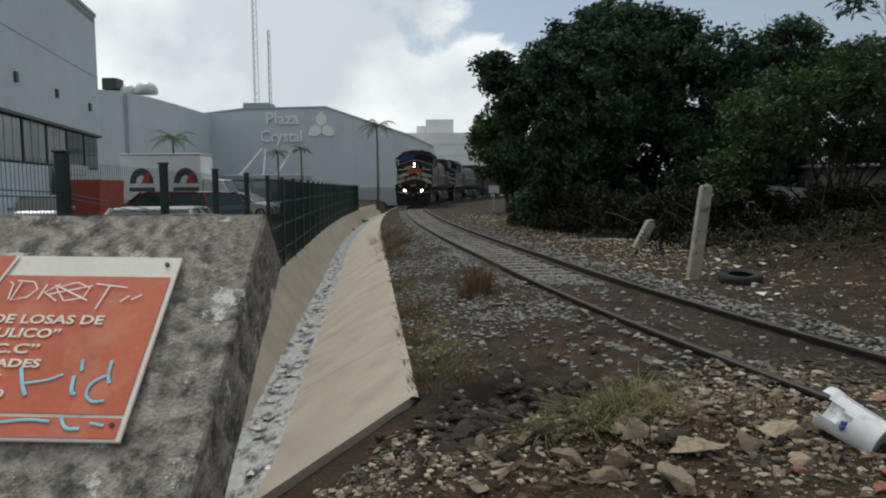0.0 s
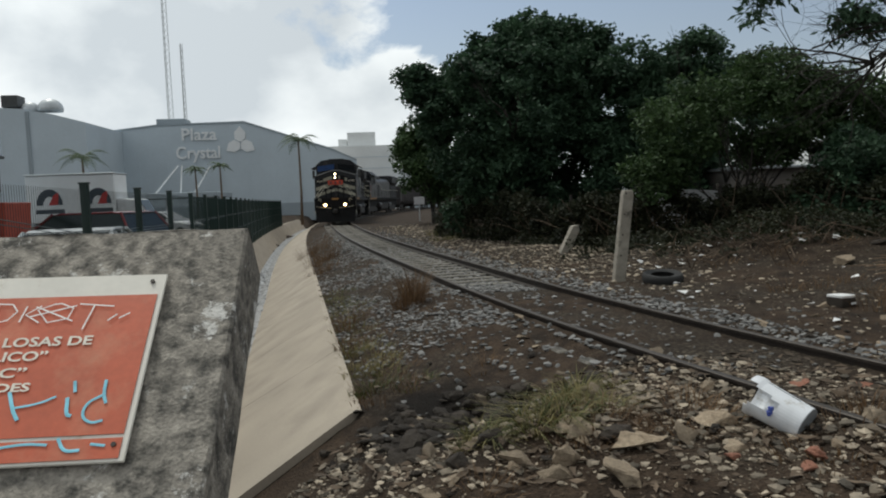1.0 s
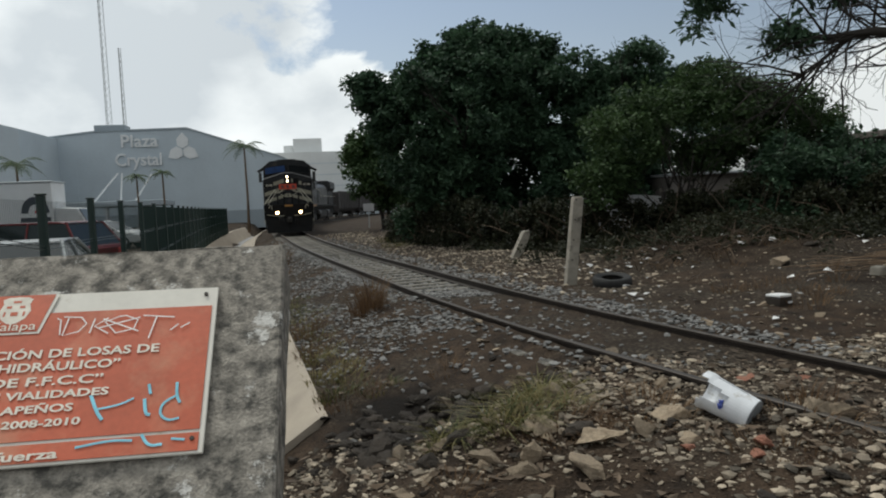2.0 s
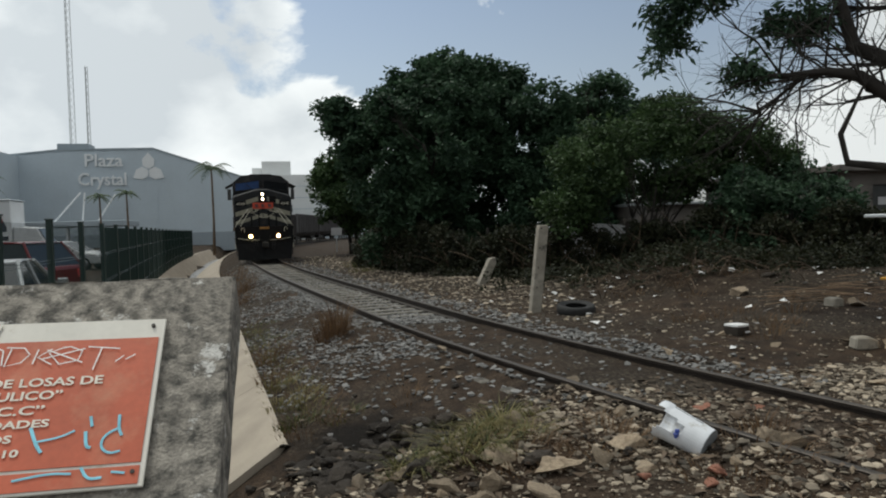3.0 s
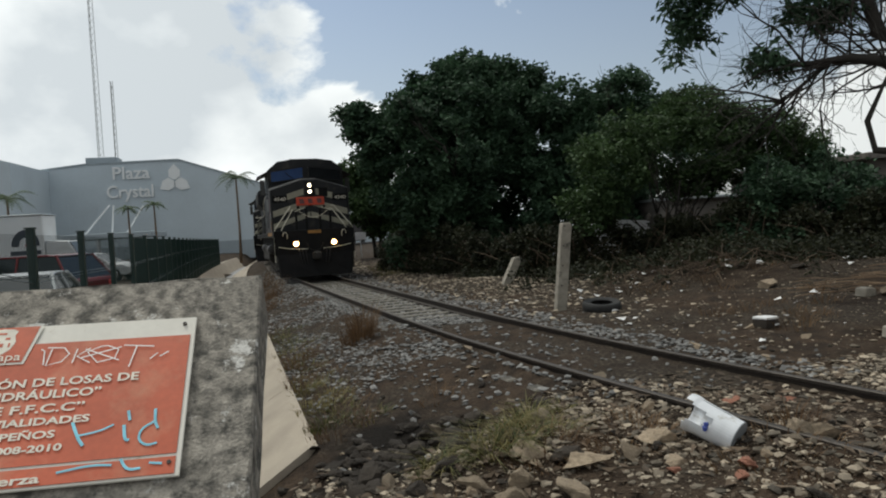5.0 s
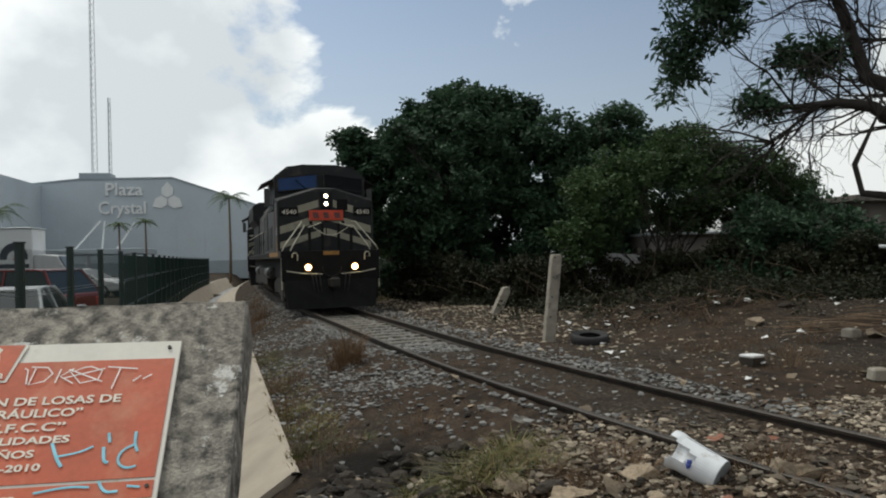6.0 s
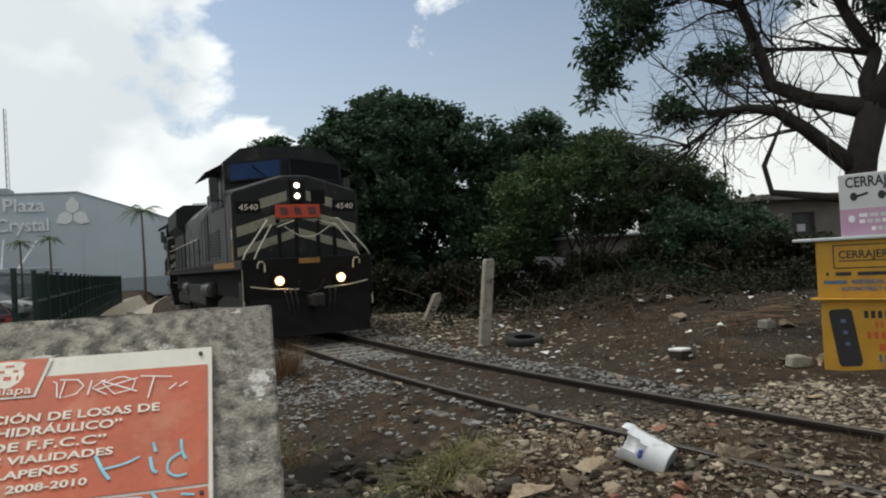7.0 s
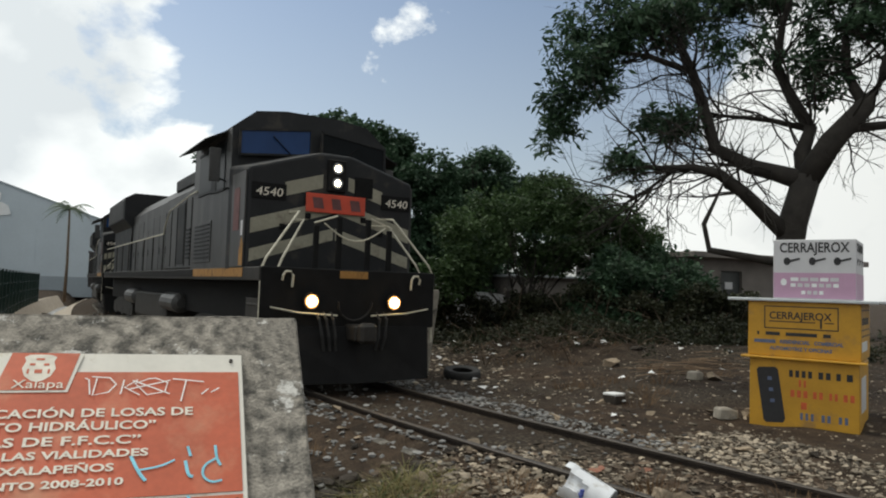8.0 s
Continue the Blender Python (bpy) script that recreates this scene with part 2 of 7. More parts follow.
M = dict(
    ground=ground_material(),
    slab=concrete_slab_material(),
    stone=material("rubble_stone", (0.235, 0.185, 0.13), 0.9, vary=0.3, scale=6, fine=50, bump=0.5, rand=0.5),
    gravel=material("ballast_gravel", (0.175, 0.172, 0.166), 0.9, vary=0.25, scale=4, fine=40, bump=0.3, rand=0.55, island=True),
    pebble=material("pale_rubble", (0.245, 0.205, 0.155), 0.9, vary=0.3, scale=4, fine=40, bump=0.4, rand=0.8, island=True),
    clod=material("earth_clod", (0.038, 0.030, 0.023), 0.95, vary=0.35, scale=8, fine=60, bump=0.7, rand=0.3),
    brick=material("broken_brick", (0.26, 0.115, 0.075), 0.9, vary=0.3, scale=8, bump=0.4),
    channel=material("channel_concrete", (0.37, 0.318, 0.255), 0.85, vary=0.2, scale=1.6, fine=60, bump=0.05, spots=0.35, spot_scale=0.8, dark=(0.24, 0.205, 0.165), edge=0.4),
    channel_bed=material("wet_channel_bed", (0.46, 0.455, 0.445), 0.35, vary=0.4, scale=5, fine=22, bump=0.25, spots=0.62, spot_scale=5, dark=(0.06, 0.058, 0.052), stretch=(1.0, 0.4, 1.0)),
    rail=material("rusty_rail_steel", (0.035, 0.027, 0.022), 0.6, 0.35, vary=0.3, scale=5, fine=60, bump=0.2),
    rail_top=material("worn_rail_head", (0.075, 0.065, 0.056), 0.55, 0.5, vary=0.15, scale=9, bump=0.05),
    sleeper=material("weathered_concrete_sleeper", (0.165, 0.152, 0.13), 0.9, vary=0.25, scale=6, bump=0.3, rand=0.2, spots=0.4, spot_scale=2),
    post=material("grey_concrete_post", (0.30, 0.275, 0.23), 0.9, vary=0.25, scale=7, fine=80, bump=0.4, spots=0.3, spot_scale=4),
    rubber=material("tyre_rubber", (0.018, 0.018, 0.018), 0.8, vary=0.3, scale=12, bump=0.2),
    white_plastic=material("chalky_white_plastic", (0.72, 0.74, 0.77), 0.45, vary=0.07, scale=9, bump=0.05, spots=0.2, spot_scale=5, dark=(0.42, 0.40, 0.36)),
    blue_paint=material("blue_mark", (0.05, 0.08, 0.32), 0.5, vary=0.1),
    # grey with the shade of the bucket's underside put into the colour
    base_shade=material("shaded_bucket_base", (0.27, 0.29, 0.31), 0.6, vary=0.2),
    orange=material("faded_orange_enamel", (0.52, 0.115, 0.055), 0.45, vary=0.2, scale=6, fine=70, bump=0.03, spots=0.55, spot_scale=5, dark=(0.66, 0.40, 0.25), edge=0.40),
    cream=material("off_white_enamel", (0.72, 0.69, 0.62), 0.5, vary=0.08, scale=7, fine=70, bump=0.05, spots=0.25, spot_scale=9, dark=(0.50, 0.44, 0.34)),
    letter=material("cream_lettering", (0.78, 0.72, 0.62), 0.55, vary=0.1, scale=20),
    scratch=material("scratched_white_graffiti", (0.88, 0.85, 0.82), 0.7, vary=0.12, scale=20),
    cyan=material("pale_blue_spray_paint", (0.24, 0.60, 0.74), 0.6, vary=0.25, scale=15),
    bolt=material("dark_bolt_steel", (0.06, 0.055, 0.05), 0.5, 0.6),
    fence=material("dark_green_coated_steel", (0.010, 0.028, 0.024), 0.45, 0.0, vary=0.15),
    lot=material("car_park_asphalt", (0.06, 0.06, 0.06), 0.9, vary=0.2, scale=1.0, bump=0.3),
    red_car=material("maroon_car_paint", (0.16, 0.012, 0.016), 0.25, 0.2, vary=0.06, bump=0),
    white_car=material("white_car_paint", (0.70, 0.72, 0.72), 0.3, 0.0, vary=0.05, bump=0),
    silver_car=material("silver_car_paint", (0.35, 0.37, 0.38), 0.3, 0.4, vary=0.05, bump=0),
    blue_car=material("pale_blue_car_paint", (0.30, 0.36, 0.45), 0.3, 0.2, vary=0.05, bump=0),
    car_glass=material("tinted_car_glass", (0.015, 0.02, 0.022), 0.08, 0.0, vary=0.05, bump=0, spec=0.8),
    chrome=material("dull_chrome", (0.5, 0.5, 0.5), 0.25, 1.0, vary=0.1, bump=0),
    facade=material("grey_painted_facade", (0.52, 0.59, 0.645), 0.85, vary=0.07, scale=0.25, fine=3, bump=0.03),
    facade_dark=material("blue_grey_painted_facade", (0.33, 0.38, 0.42), 0.85, vary=0.08, scale=0.3, fine=3, bump=0.03),
    facade_light=material("pale_rendered_wall", (0.74, 0.76, 0.76), 0.85, vary=0.08, scale=0.2, fine=3, bump=0.03),
    roof=material("roof_sheet", (0.36, 0.35, 0.33), 0.8, vary=0.1, scale=0.4, bump=0.05),
    sign_white=material("white_sign_letters", (0.82, 0.84, 0.85), 0.6, vary=0.04),
    pane=material("dark_window_pane", (0.05, 0.065, 0.07), 0.08, 0.0, vary=0.1, scale=0.5, bump=0, spec=0.8),
    pane_light=material("dusty_window_pane", (0.26, 0.30, 0.31), 0.2, 0.0, vary=0.2, scale=0.5, bump=0, spec=0.7),
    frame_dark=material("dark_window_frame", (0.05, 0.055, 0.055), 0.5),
    galv=material("galvanised_steel", (0.50, 0.53, 0.55), 0.45, 0.4, vary=0.1),
    red_panel=material("red_painted_panel", (0.42, 0.07, 0.04), 0.6, vary=0.15, scale=2),
    truck_white=material("white_truck_body", (0.80, 0.82, 0.83), 0.45, vary=0.05, scale=1),
    logo_dark=material("dark_logo_paint", (0.05, 0.06, 0.08), 0.5),
    logo_red=material("red_logo_paint", (0.50, 0.03, 0.03), 0.5),
    mast=material("painted_mast_steel", (0.40, 0.42, 0.42), 0.6, 0.3),
    loco_grey=material("grimy_grey_loco_paint", (0.066, 0.066, 0.066), 0.5, 0.1, vary=0.4, scale=1.6, fine=22, bump=0.08, spots=0.75, spot_scale=1.5, dark=(0.026, 0.024, 0.022), edge=0.3, stretch=(1, 1.3, 0.45)),
    loco_dark=material("charcoal_loco_paint", (0.015, 0.016, 0.018), 0.6, 0.0, spec=0.3, vary=0.3, scale=2, fine=25, bump=0.08, spots=0.3, spot_scale=2, dark=(0.045, 0.04, 0.035)),
    loco_cream=material("dirty_cream_stripe", (0.30, 0.285, 0.22), 0.55, 0.0, vary=0.22, scale=3, fine=30, bump=0.05, spots=0.35, spot_scale=3, dark=(0.20, 0.18, 0.14)),
    loco_black=material("oily_black_steel", (0.007, 0.007, 0.0075), 0.75, 0.0, vary=0.4, scale=4, fine=30, bump=0.15, spec=0.2),
    loco_frame=material("dusty_underframe_steel", (0.022, 0.020, 0.018), 0.7, 0.2, vary=0.4, scale=3, fine=25, bump=0.2),
    loco_yellow=material("worn_ochre_sill_paint", (0.34, 0.17, 0.04), 0.6, vary=0.3, scale=3, spots=0.4, spot_scale=3),
    loco_red=material("red_orange_plate", (0.55, 0.065, 0.03), 0.5, vary=0.15, scale=5),
    loco_rust=material("faded_red_emblem", (0.13, 0.05, 0.05), 0.6, vary=0.3, scale=5),
    handrail=material("pale_handrail_paint", (0.55, 0.52, 0.42), 0.5, vary=0.2, scale=8),
    loco_glass=material("blue_tinted_windscreen", (0.02, 0.055, 0.16), 0.12, 0.0, vary=0.1, bump=0, spec=0.25),
    cab_glass=material("dull_cab_glass", (0.012, 0.014, 0.016), 0.35, 0.0, vary=0.2, bump=0, spec=0.06),
    wagon=material("dark_brown_wagon_steel", (0.055, 0.05, 0.05), 0.7, 0.1, vary=0.35, scale=0.8, fine=12, bump=0.1),
    # emissive amber that imitates the glare round a lit ditch lamp
    reflector=material("painted_lamp_halo", (0.85, 0.42, 0.16), 0.3, 0.6, vary=0, bump=0, emit=1.1),
    lamp=material("lit_headlamp", (1.0, 0.80, 0.52), 0.3, vary=0, bump=0, emit=16.0),
    lamp_amber=material("lit_ditch_lamp", (1.0, 0.66, 0.30), 0.3, vary=0, bump=0, emit=26.0),
    bark=material("grey_brown_bark", (0.030, 0.026, 0.022), 0.95, vary=0.35, scale=5, fine=30, bump=0.8),
    leaf=leaf_material("dark_broad_leaves", (0.017, 0.040, 0.023), (0.062, 0.115, 0.062)),
    leaf_mid=leaf_material("green_leaves", (0.017, 0.038, 0.013), (0.066, 0.112, 0.040)),
    leaf_vine=leaf_material("dusty_vine_leaves", (0.009, 0.013, 0.006), (0.036, 0.040, 0.018)),
    leaf_palm=leaf_material("palm_fronds", (0.03, 0.06, 0.03), (0.09, 0.13, 0.06)),
    grass=leaf_material("tufted_grass", (0.035, 0.062, 0.016), (0.24, 0.20, 0.085)),
    dry=leaf_material("dry_weed_stalks", (0.075, 0.042, 0.024), (0.20, 0.125, 0.065)),
    yellow=material("yellow_kiosk_paint", (0.52, 0.275, 0.02), 0.55, vary=0.14, scale=2.5, fine=30, bump=0.08, spots=0.25, spot_scale=2, dark=(0.36, 0.20, 0.05)),
    kiosk_white=material("white_sign_board", (0.60, 0.60, 0.62), 0.5, vary=0.05, scale=4),
    kiosk_pink=material("pink_sign_band", (0.52, 0.32, 0.46), 0.5, vary=0.06, scale=4),
    black_paint=material("black_sign_paint", (0.02, 0.02, 0.022), 0.6, vary=0.2, scale=12),
    blue_letter=material("faded_blue_paint", (0.10, 0.13, 0.22), 0.6, vary=0.2, scale=12),
    red_letter=material("faded_red_paint", (0.55, 0.10, 0.03), 0.6, vary=0.2, scale=12),
    brush=material("dead_brushwood", (0.11, 0.08, 0.055), 0.9, vary=0.3, rand=0.4, island=True),
    straw=material("dry_palm_stalks", (0.22, 0.15, 0.095), 0.85, vary=0.2, rand=0.35, island=True),
    litter=material("scattered_white_litter", (0.62, 0.62, 0.62), 0.6, vary=0.1, rand=0.35, island=True),
    block_wall=material("unpainted_block_wall", (0.20, 0.18, 0.165), 0.9, vary=0.2, scale=1.5, fine=20, bump=0.2, spots=0.3, spot_scale=1),
    shed=material("pale_rendered_shed_wall", (0.42, 0.43, 0.44), 0.85, vary=0.12, scale=1.0, bump=0.1, spots=0.25, spot_scale=1),
)


# ---- mesh helpers ----
def part(name, bm, mat, parent=None, label="", smooth=False, kind=""):
    """Links a bmesh, or a mesh, as one object under its thing."""
    me = bm
    if isinstance(bm, bmesh.types.BMesh):
        me = bpy.data.meshes.new(name)
        bm.normal_update()
        bm.to_mesh(me)
        bm.free()
    if mat is not None and not me.materials:
        me.materials.append(mat)
    if smooth:
        me.polygons.foreach_set("use_smooth", [True] * len(me.polygons))
    ob = new(name, me)
    ob.parent = parent
    return tagged(ob, label, kind=kind)


def thing(name, m, label, category, group="", kind=""):
    ob = new(name)
    ob.matrix_basis = m
    ob.empty_display_size = 0.2
    return tagged(ob, label, category, group, kind)


def box(x0, x1, y0, y1, z0, z1, bevel=0.0, bm=None):
    bm = bm or bmesh.new()
    vs = [bm.verts.new((x, y, z)) for z in (z0, z1) for y in (y0, y1) for x in (x0, x1)]
    fs = [bm.faces.new([vs[i] for i in q]) for q in ((0, 2, 3, 1), (4, 5, 7, 6), (0, 1, 5, 4), (2, 6, 7, 3), (0, 4, 6, 2), (1, 3, 7, 5))]
    if bevel:
        es = list({e for f in fs for e in f.edges})
        bmesh.ops.bevel(bm, geom=es, offset=bevel, segments=1, affect="EDGES", profile=0.5)
    return bm


def tube(points, radii, seg=8, bm=None, cap=True):
    """A tapered tube along points."""
    bm = bm or bmesh.new()
    pts = [Vector(p) for p in points]
    rings = []
    for i, p in enumerate(pts):
        d = (pts[min(i + 1, len(pts) - 1)] - pts[max(i - 1, 0)]).normalized()
        up = Vector((0, 0, 1)) if abs(d.z) < 0.9 else Vector((1, 0, 0))
        a = d.cross(up).normalized()
        b = d.cross(a)
        r = radii[i] if hasattr(radii, "__len__") else radii
        rings.append([bm.verts.new(p + r * (math.cos(2 * math.pi * k / seg) * a + math.sin(2 * math.pi * k / seg) * b)) for k in range(seg)])
    for u, v in zip(rings, rings[1:]):
        for k in range(seg):
            bm.faces.new((u[k], u[(k + 1) % seg], v[(k + 1) % seg], v[k]))
    if cap:
        bm.faces.new(rings[0][::-1])
        bm.faces.new(rings[-1])
    return bm


def prism(profile, y0, y1, axis="y", bm=None, bevel=0.0):
    """A closed profile (pairs) drawn out along an axis."""
    bm = bm or bmesh.new()
    place = {"y": lambda a, b, t: (a, t, b), "x": lambda a, b, t: (t, a, b), "z": lambda a, b, t: (a, b, t)}[axis]
    u = [bm.verts.new(place(a, b, y0)) for a, b in profile]
    v = [bm.verts.new(place(a, b, y1)) for a, b in profile]
    n = len(profile)
    fs = [bm.faces.new(u), bm.faces.new(v[::-1])]
    fs += [bm.faces.new((u[i], v[i], v[(i + 1) % n], u[(i + 1) % n])) for i in range(n)]
    bmesh.ops.recalc_face_normals(bm, faces=fs)
    if bevel:
        es = list({e for f in fs for e in f.edges})
        bmesh.ops.bevel(bm, geom=es, offset=bevel, segments=1, affect="EDGES", profile=0.5)
    return bm


def from_arrays(name, verts, faces):
    me = bpy.data.meshes.new(name)
    me.from_pydata(np.asarray(verts).tolist(), [], np.asarray(faces).tolist())
    me.update()
    return me


def lettering(text, size, extrude=0.002, align="LEFT", shear=0.0, width=None, bold=0.0):
    """Words in the built-in font as a mesh in its own xy plane; width sets the line's length."""
    c = bpy.data.curves.new("words", "FONT")
    c.body, c.size, c.extrude, c.align_x, c.shear, c.resolution_u = text, size, extrude, align, shear, 3
    c.offset = bold
    ob = new("words", c)
    dg = bpy.context.evaluated_depsgraph_get()
    me = bpy.data.meshes.new_from_object(ob.evaluated_get(dg))
    bpy.data.objects.remove(ob)
    if width:
        co = np.empty(len(me.vertices) * 3)
        me.vertices.foreach_get("co", co)
        co = co.reshape(-1, 3)
        k = width / max(np.ptp(co[:, 0]), 1e-6)
        co[:, 0] *= k
        me.vertices.foreach_set("co", co.ravel())
    return me


def words(text, size, mat, parent, m, **kw):
    me = lettering(text, size, **kw)
    ob = part("lettering", me, mat, parent)
    ob.matrix_basis = m
    return ob


# ---- the lie of the land ----
RAIL = 0.28                      # height of the rail heads
KNOTS_Y = np.array([-22, -6, 3, 9, 18, 31, 45, 58, 74, 100, 160.0])
KNOTS_X = np.array([13.0, 6.5, 4.03, 2.57, 1.10, -0.69, -2.06, -2.9, -2.0, 3.0, 22.0])


def smooth_curve(ky, kx):
    """A cubic through knots, as a function of y."""
    tan = np.gradient(kx, ky)

    def at(y):
        y = np.clip(np.asarray(y, float), ky[0], ky[-1])
        i = np.clip(np.searchsorted(ky, y, side="right") - 1, 0, len(ky) - 2)
        h = ky[i + 1] - ky[i]
        t = (y - ky[i]) / h
        return (2 * t**3 - 3 * t**2 + 1) * kx[i] + (t**3 - 2 * t**2 + t) * h * tan[i] + (-2 * t**3 + 3 * t**2) * kx[i + 1] + (t**3 - t**2) * h * tan[i + 1]

    return at


track_x = smooth_curve(KNOTS_Y, KNOTS_X)
rim_x = smooth_curve(np.array([-30, 0, 7.6, 14.3, 24, 32, 48, 75, 130.0]), np.array([2.0, 0.1, -0.78, -1.52, -2.56, -3.45, -4.9, -6.2, -4.0]))
YS = np.linspace(-22, 160, 3641)
XS = track_x(YS)
ARC = np.r_[0, np.cumsum(np.hypot(np.diff(XS), np.diff(YS)))]
ARC -= np.interp(0.0, YS, ARC)   # zero where the track passes y = 0


def on_track(s):
    y = float(np.interp(s, ARC, YS))
    return Vector((float(track_x(y)), y, RAIL))


def along(s):
    d = on_track(s + 0.3) - on_track(s - 0.3)
    return d.normalized()


CH_END = 7.5                     # the lined channel ends here
CH_Z, BED_Z, LEFT_Z = -0.33, -1.2, -0.08


def step(a, b, v):
    t = np.clip((v - a) / (b - a), 0, 1)
    return t * t * (3 - 2 * t)


def wave(x, y, s, seed):
    """Cheap smooth unevenness."""
    r = np.random.RandomState(seed)
    out = 0
    for _ in range(7):
        a, p = r.uniform(0, 2 * np.pi, 2)
        k = s * r.uniform(0.6, 1.8)
        out = out + np.sin(k * (np.cos(a) * x + np.sin(a) * y) + p)
    return out / 4.0


def channel_profile(u):
    """Height of the channel's inside, u metres to the left of its right rim."""
    return np.interp(u, [0, 1.55, 2.05, 2.75], [CH_Z, BED_Z, BED_Z, LEFT_Z])


def ground_z(x, y):
    x, y = np.asarray(x, float), np.asarray(y, float)
    d = x - track_x(y)
    r = rim_x(y)
    u = r - x
    cross = step(15.5, 11.0, y)                       # dirt fills the track where people cross
    z = 0.085 + 0.045 * step(0.75, 0.9, np.abs(d)) + 0.10 * cross * step(1.2, 0.85, np.abs(d)) + 0 * x
    left = np.clip((-1.25 - d) / np.maximum((track_x(y) - 1.25) - (r + 0.25), 0.3), 0, 1)
    z = np.where(d < -1.25, 0.13 + (CH_Z - 0.02 - 0.13) * left**1.2, z)
    z = z + np.where(d > 1.3, 0.02 + 0.16 * step(2.5, 7, d) + 0.35 * step(10, 30, d), 0)
    # waste heaps towards the hedge
    for hx, hy, hr, hh in ((8.6, 15.2, 1.6, 0.45), (10.6, 13.6, 1.8, 0.35), (6.6, 16.6, 1.2, 0.25), (3.9, 20.5, 1.5, 0.18), (12.8, 12.0, 2.0, 0.4), (3.2, 4.1, 0.9, 0.06), (0.9, 5.6, 0.6, 0.12), (0.05, 6.9, 0.5, -0.14), (0.6, 6.6, 0.35, -0.06), (1.9, 5.6, 0.35, 0.06), (0.0, 5.2, 0.4, 0.08)):
        z = z + hh * np.exp(-((x - hx) ** 2 + (y - hy) ** 2) / hr**2)
    near = step(60, 20, np.hypot(x, y - 8))
    quiet = step(0.7, 1.5, np.abs(d))
    z = z + near * (0.3 + 0.7 * quiet) * (0.028 * wave(x, y, 2.2, 3) + 0.016 * wave(x, y, 7.0, 5) * quiet)
    # the channel, and the washed-out hollow in front of its end
    ch = channel_profile(np.clip(u, 0, 2.75)) - 0.22
    fade = step(3.2, CH_END - 0.5, y)
    hollow = np.where((u > 0) & (u < 2.9), (ch + 0.13) * fade + z * (1 - fade), z)
    inside = (u > -0.02) & (u < 2.78) & (y > CH_END - 0.05)
    z = np.where(inside, ch - 0.05, np.where(y <= CH_END - 0.05, np.where(u > -0.1, hollow + 0.02 * wave(x, y, 4, 9) * fade, z), z))
    lot = np.where((u >= 2.78), LEFT_Z - 0.02 + (0.30 - LEFT_Z + 0.02) * step(2.9, 4.5, u), z)
    z = np.where(u >= 2.78, np.where(y > 4.5, lot, z * 0 + LEFT_Z), z)
    return z


def gz(x, y):
    return float(ground_z(x, y))


def spread(a, b, fine0, fine1, h, grow=1.25):
    """Coordinates from a to b, h apart between fine0 and fine1 and ever wider outside."""
    mid = list(np.arange(fine0, fine1 + h / 2, h))
    lo, hi, g = [], [], h
    v = fine0
    while v > a:
        g *= grow
        v -= g
        lo.append(max(v, a))
    v, g = fine1, h
    while v < b:
        g *= grow
        v += g
        hi.append(min(v, b))
    return np.array(lo[::-1] + mid + hi)


def build_ground():
    xs, ys = spread(-1800, 1800, -5.5, 13.0, 0.11), spread(-300, 3000, 2.5, 26.0, 0.13)
    gx, gy = np.meshgrid(xs, ys)
    z = ground_z(gx, gy)
    v = np.stack([gx, gy, z], -1).reshape(-1, 3)
    w = len(xs)
    i = (np.arange(len(ys) - 1)[:, None] * w + np.arange(w - 1)[None]).ravel()
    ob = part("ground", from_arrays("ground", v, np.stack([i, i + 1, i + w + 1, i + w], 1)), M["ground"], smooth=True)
    return tagged(ob, "brown dirt and gravel ground strewn with rubble beside the track", "ground", kind="structure")


ground = build_ground()


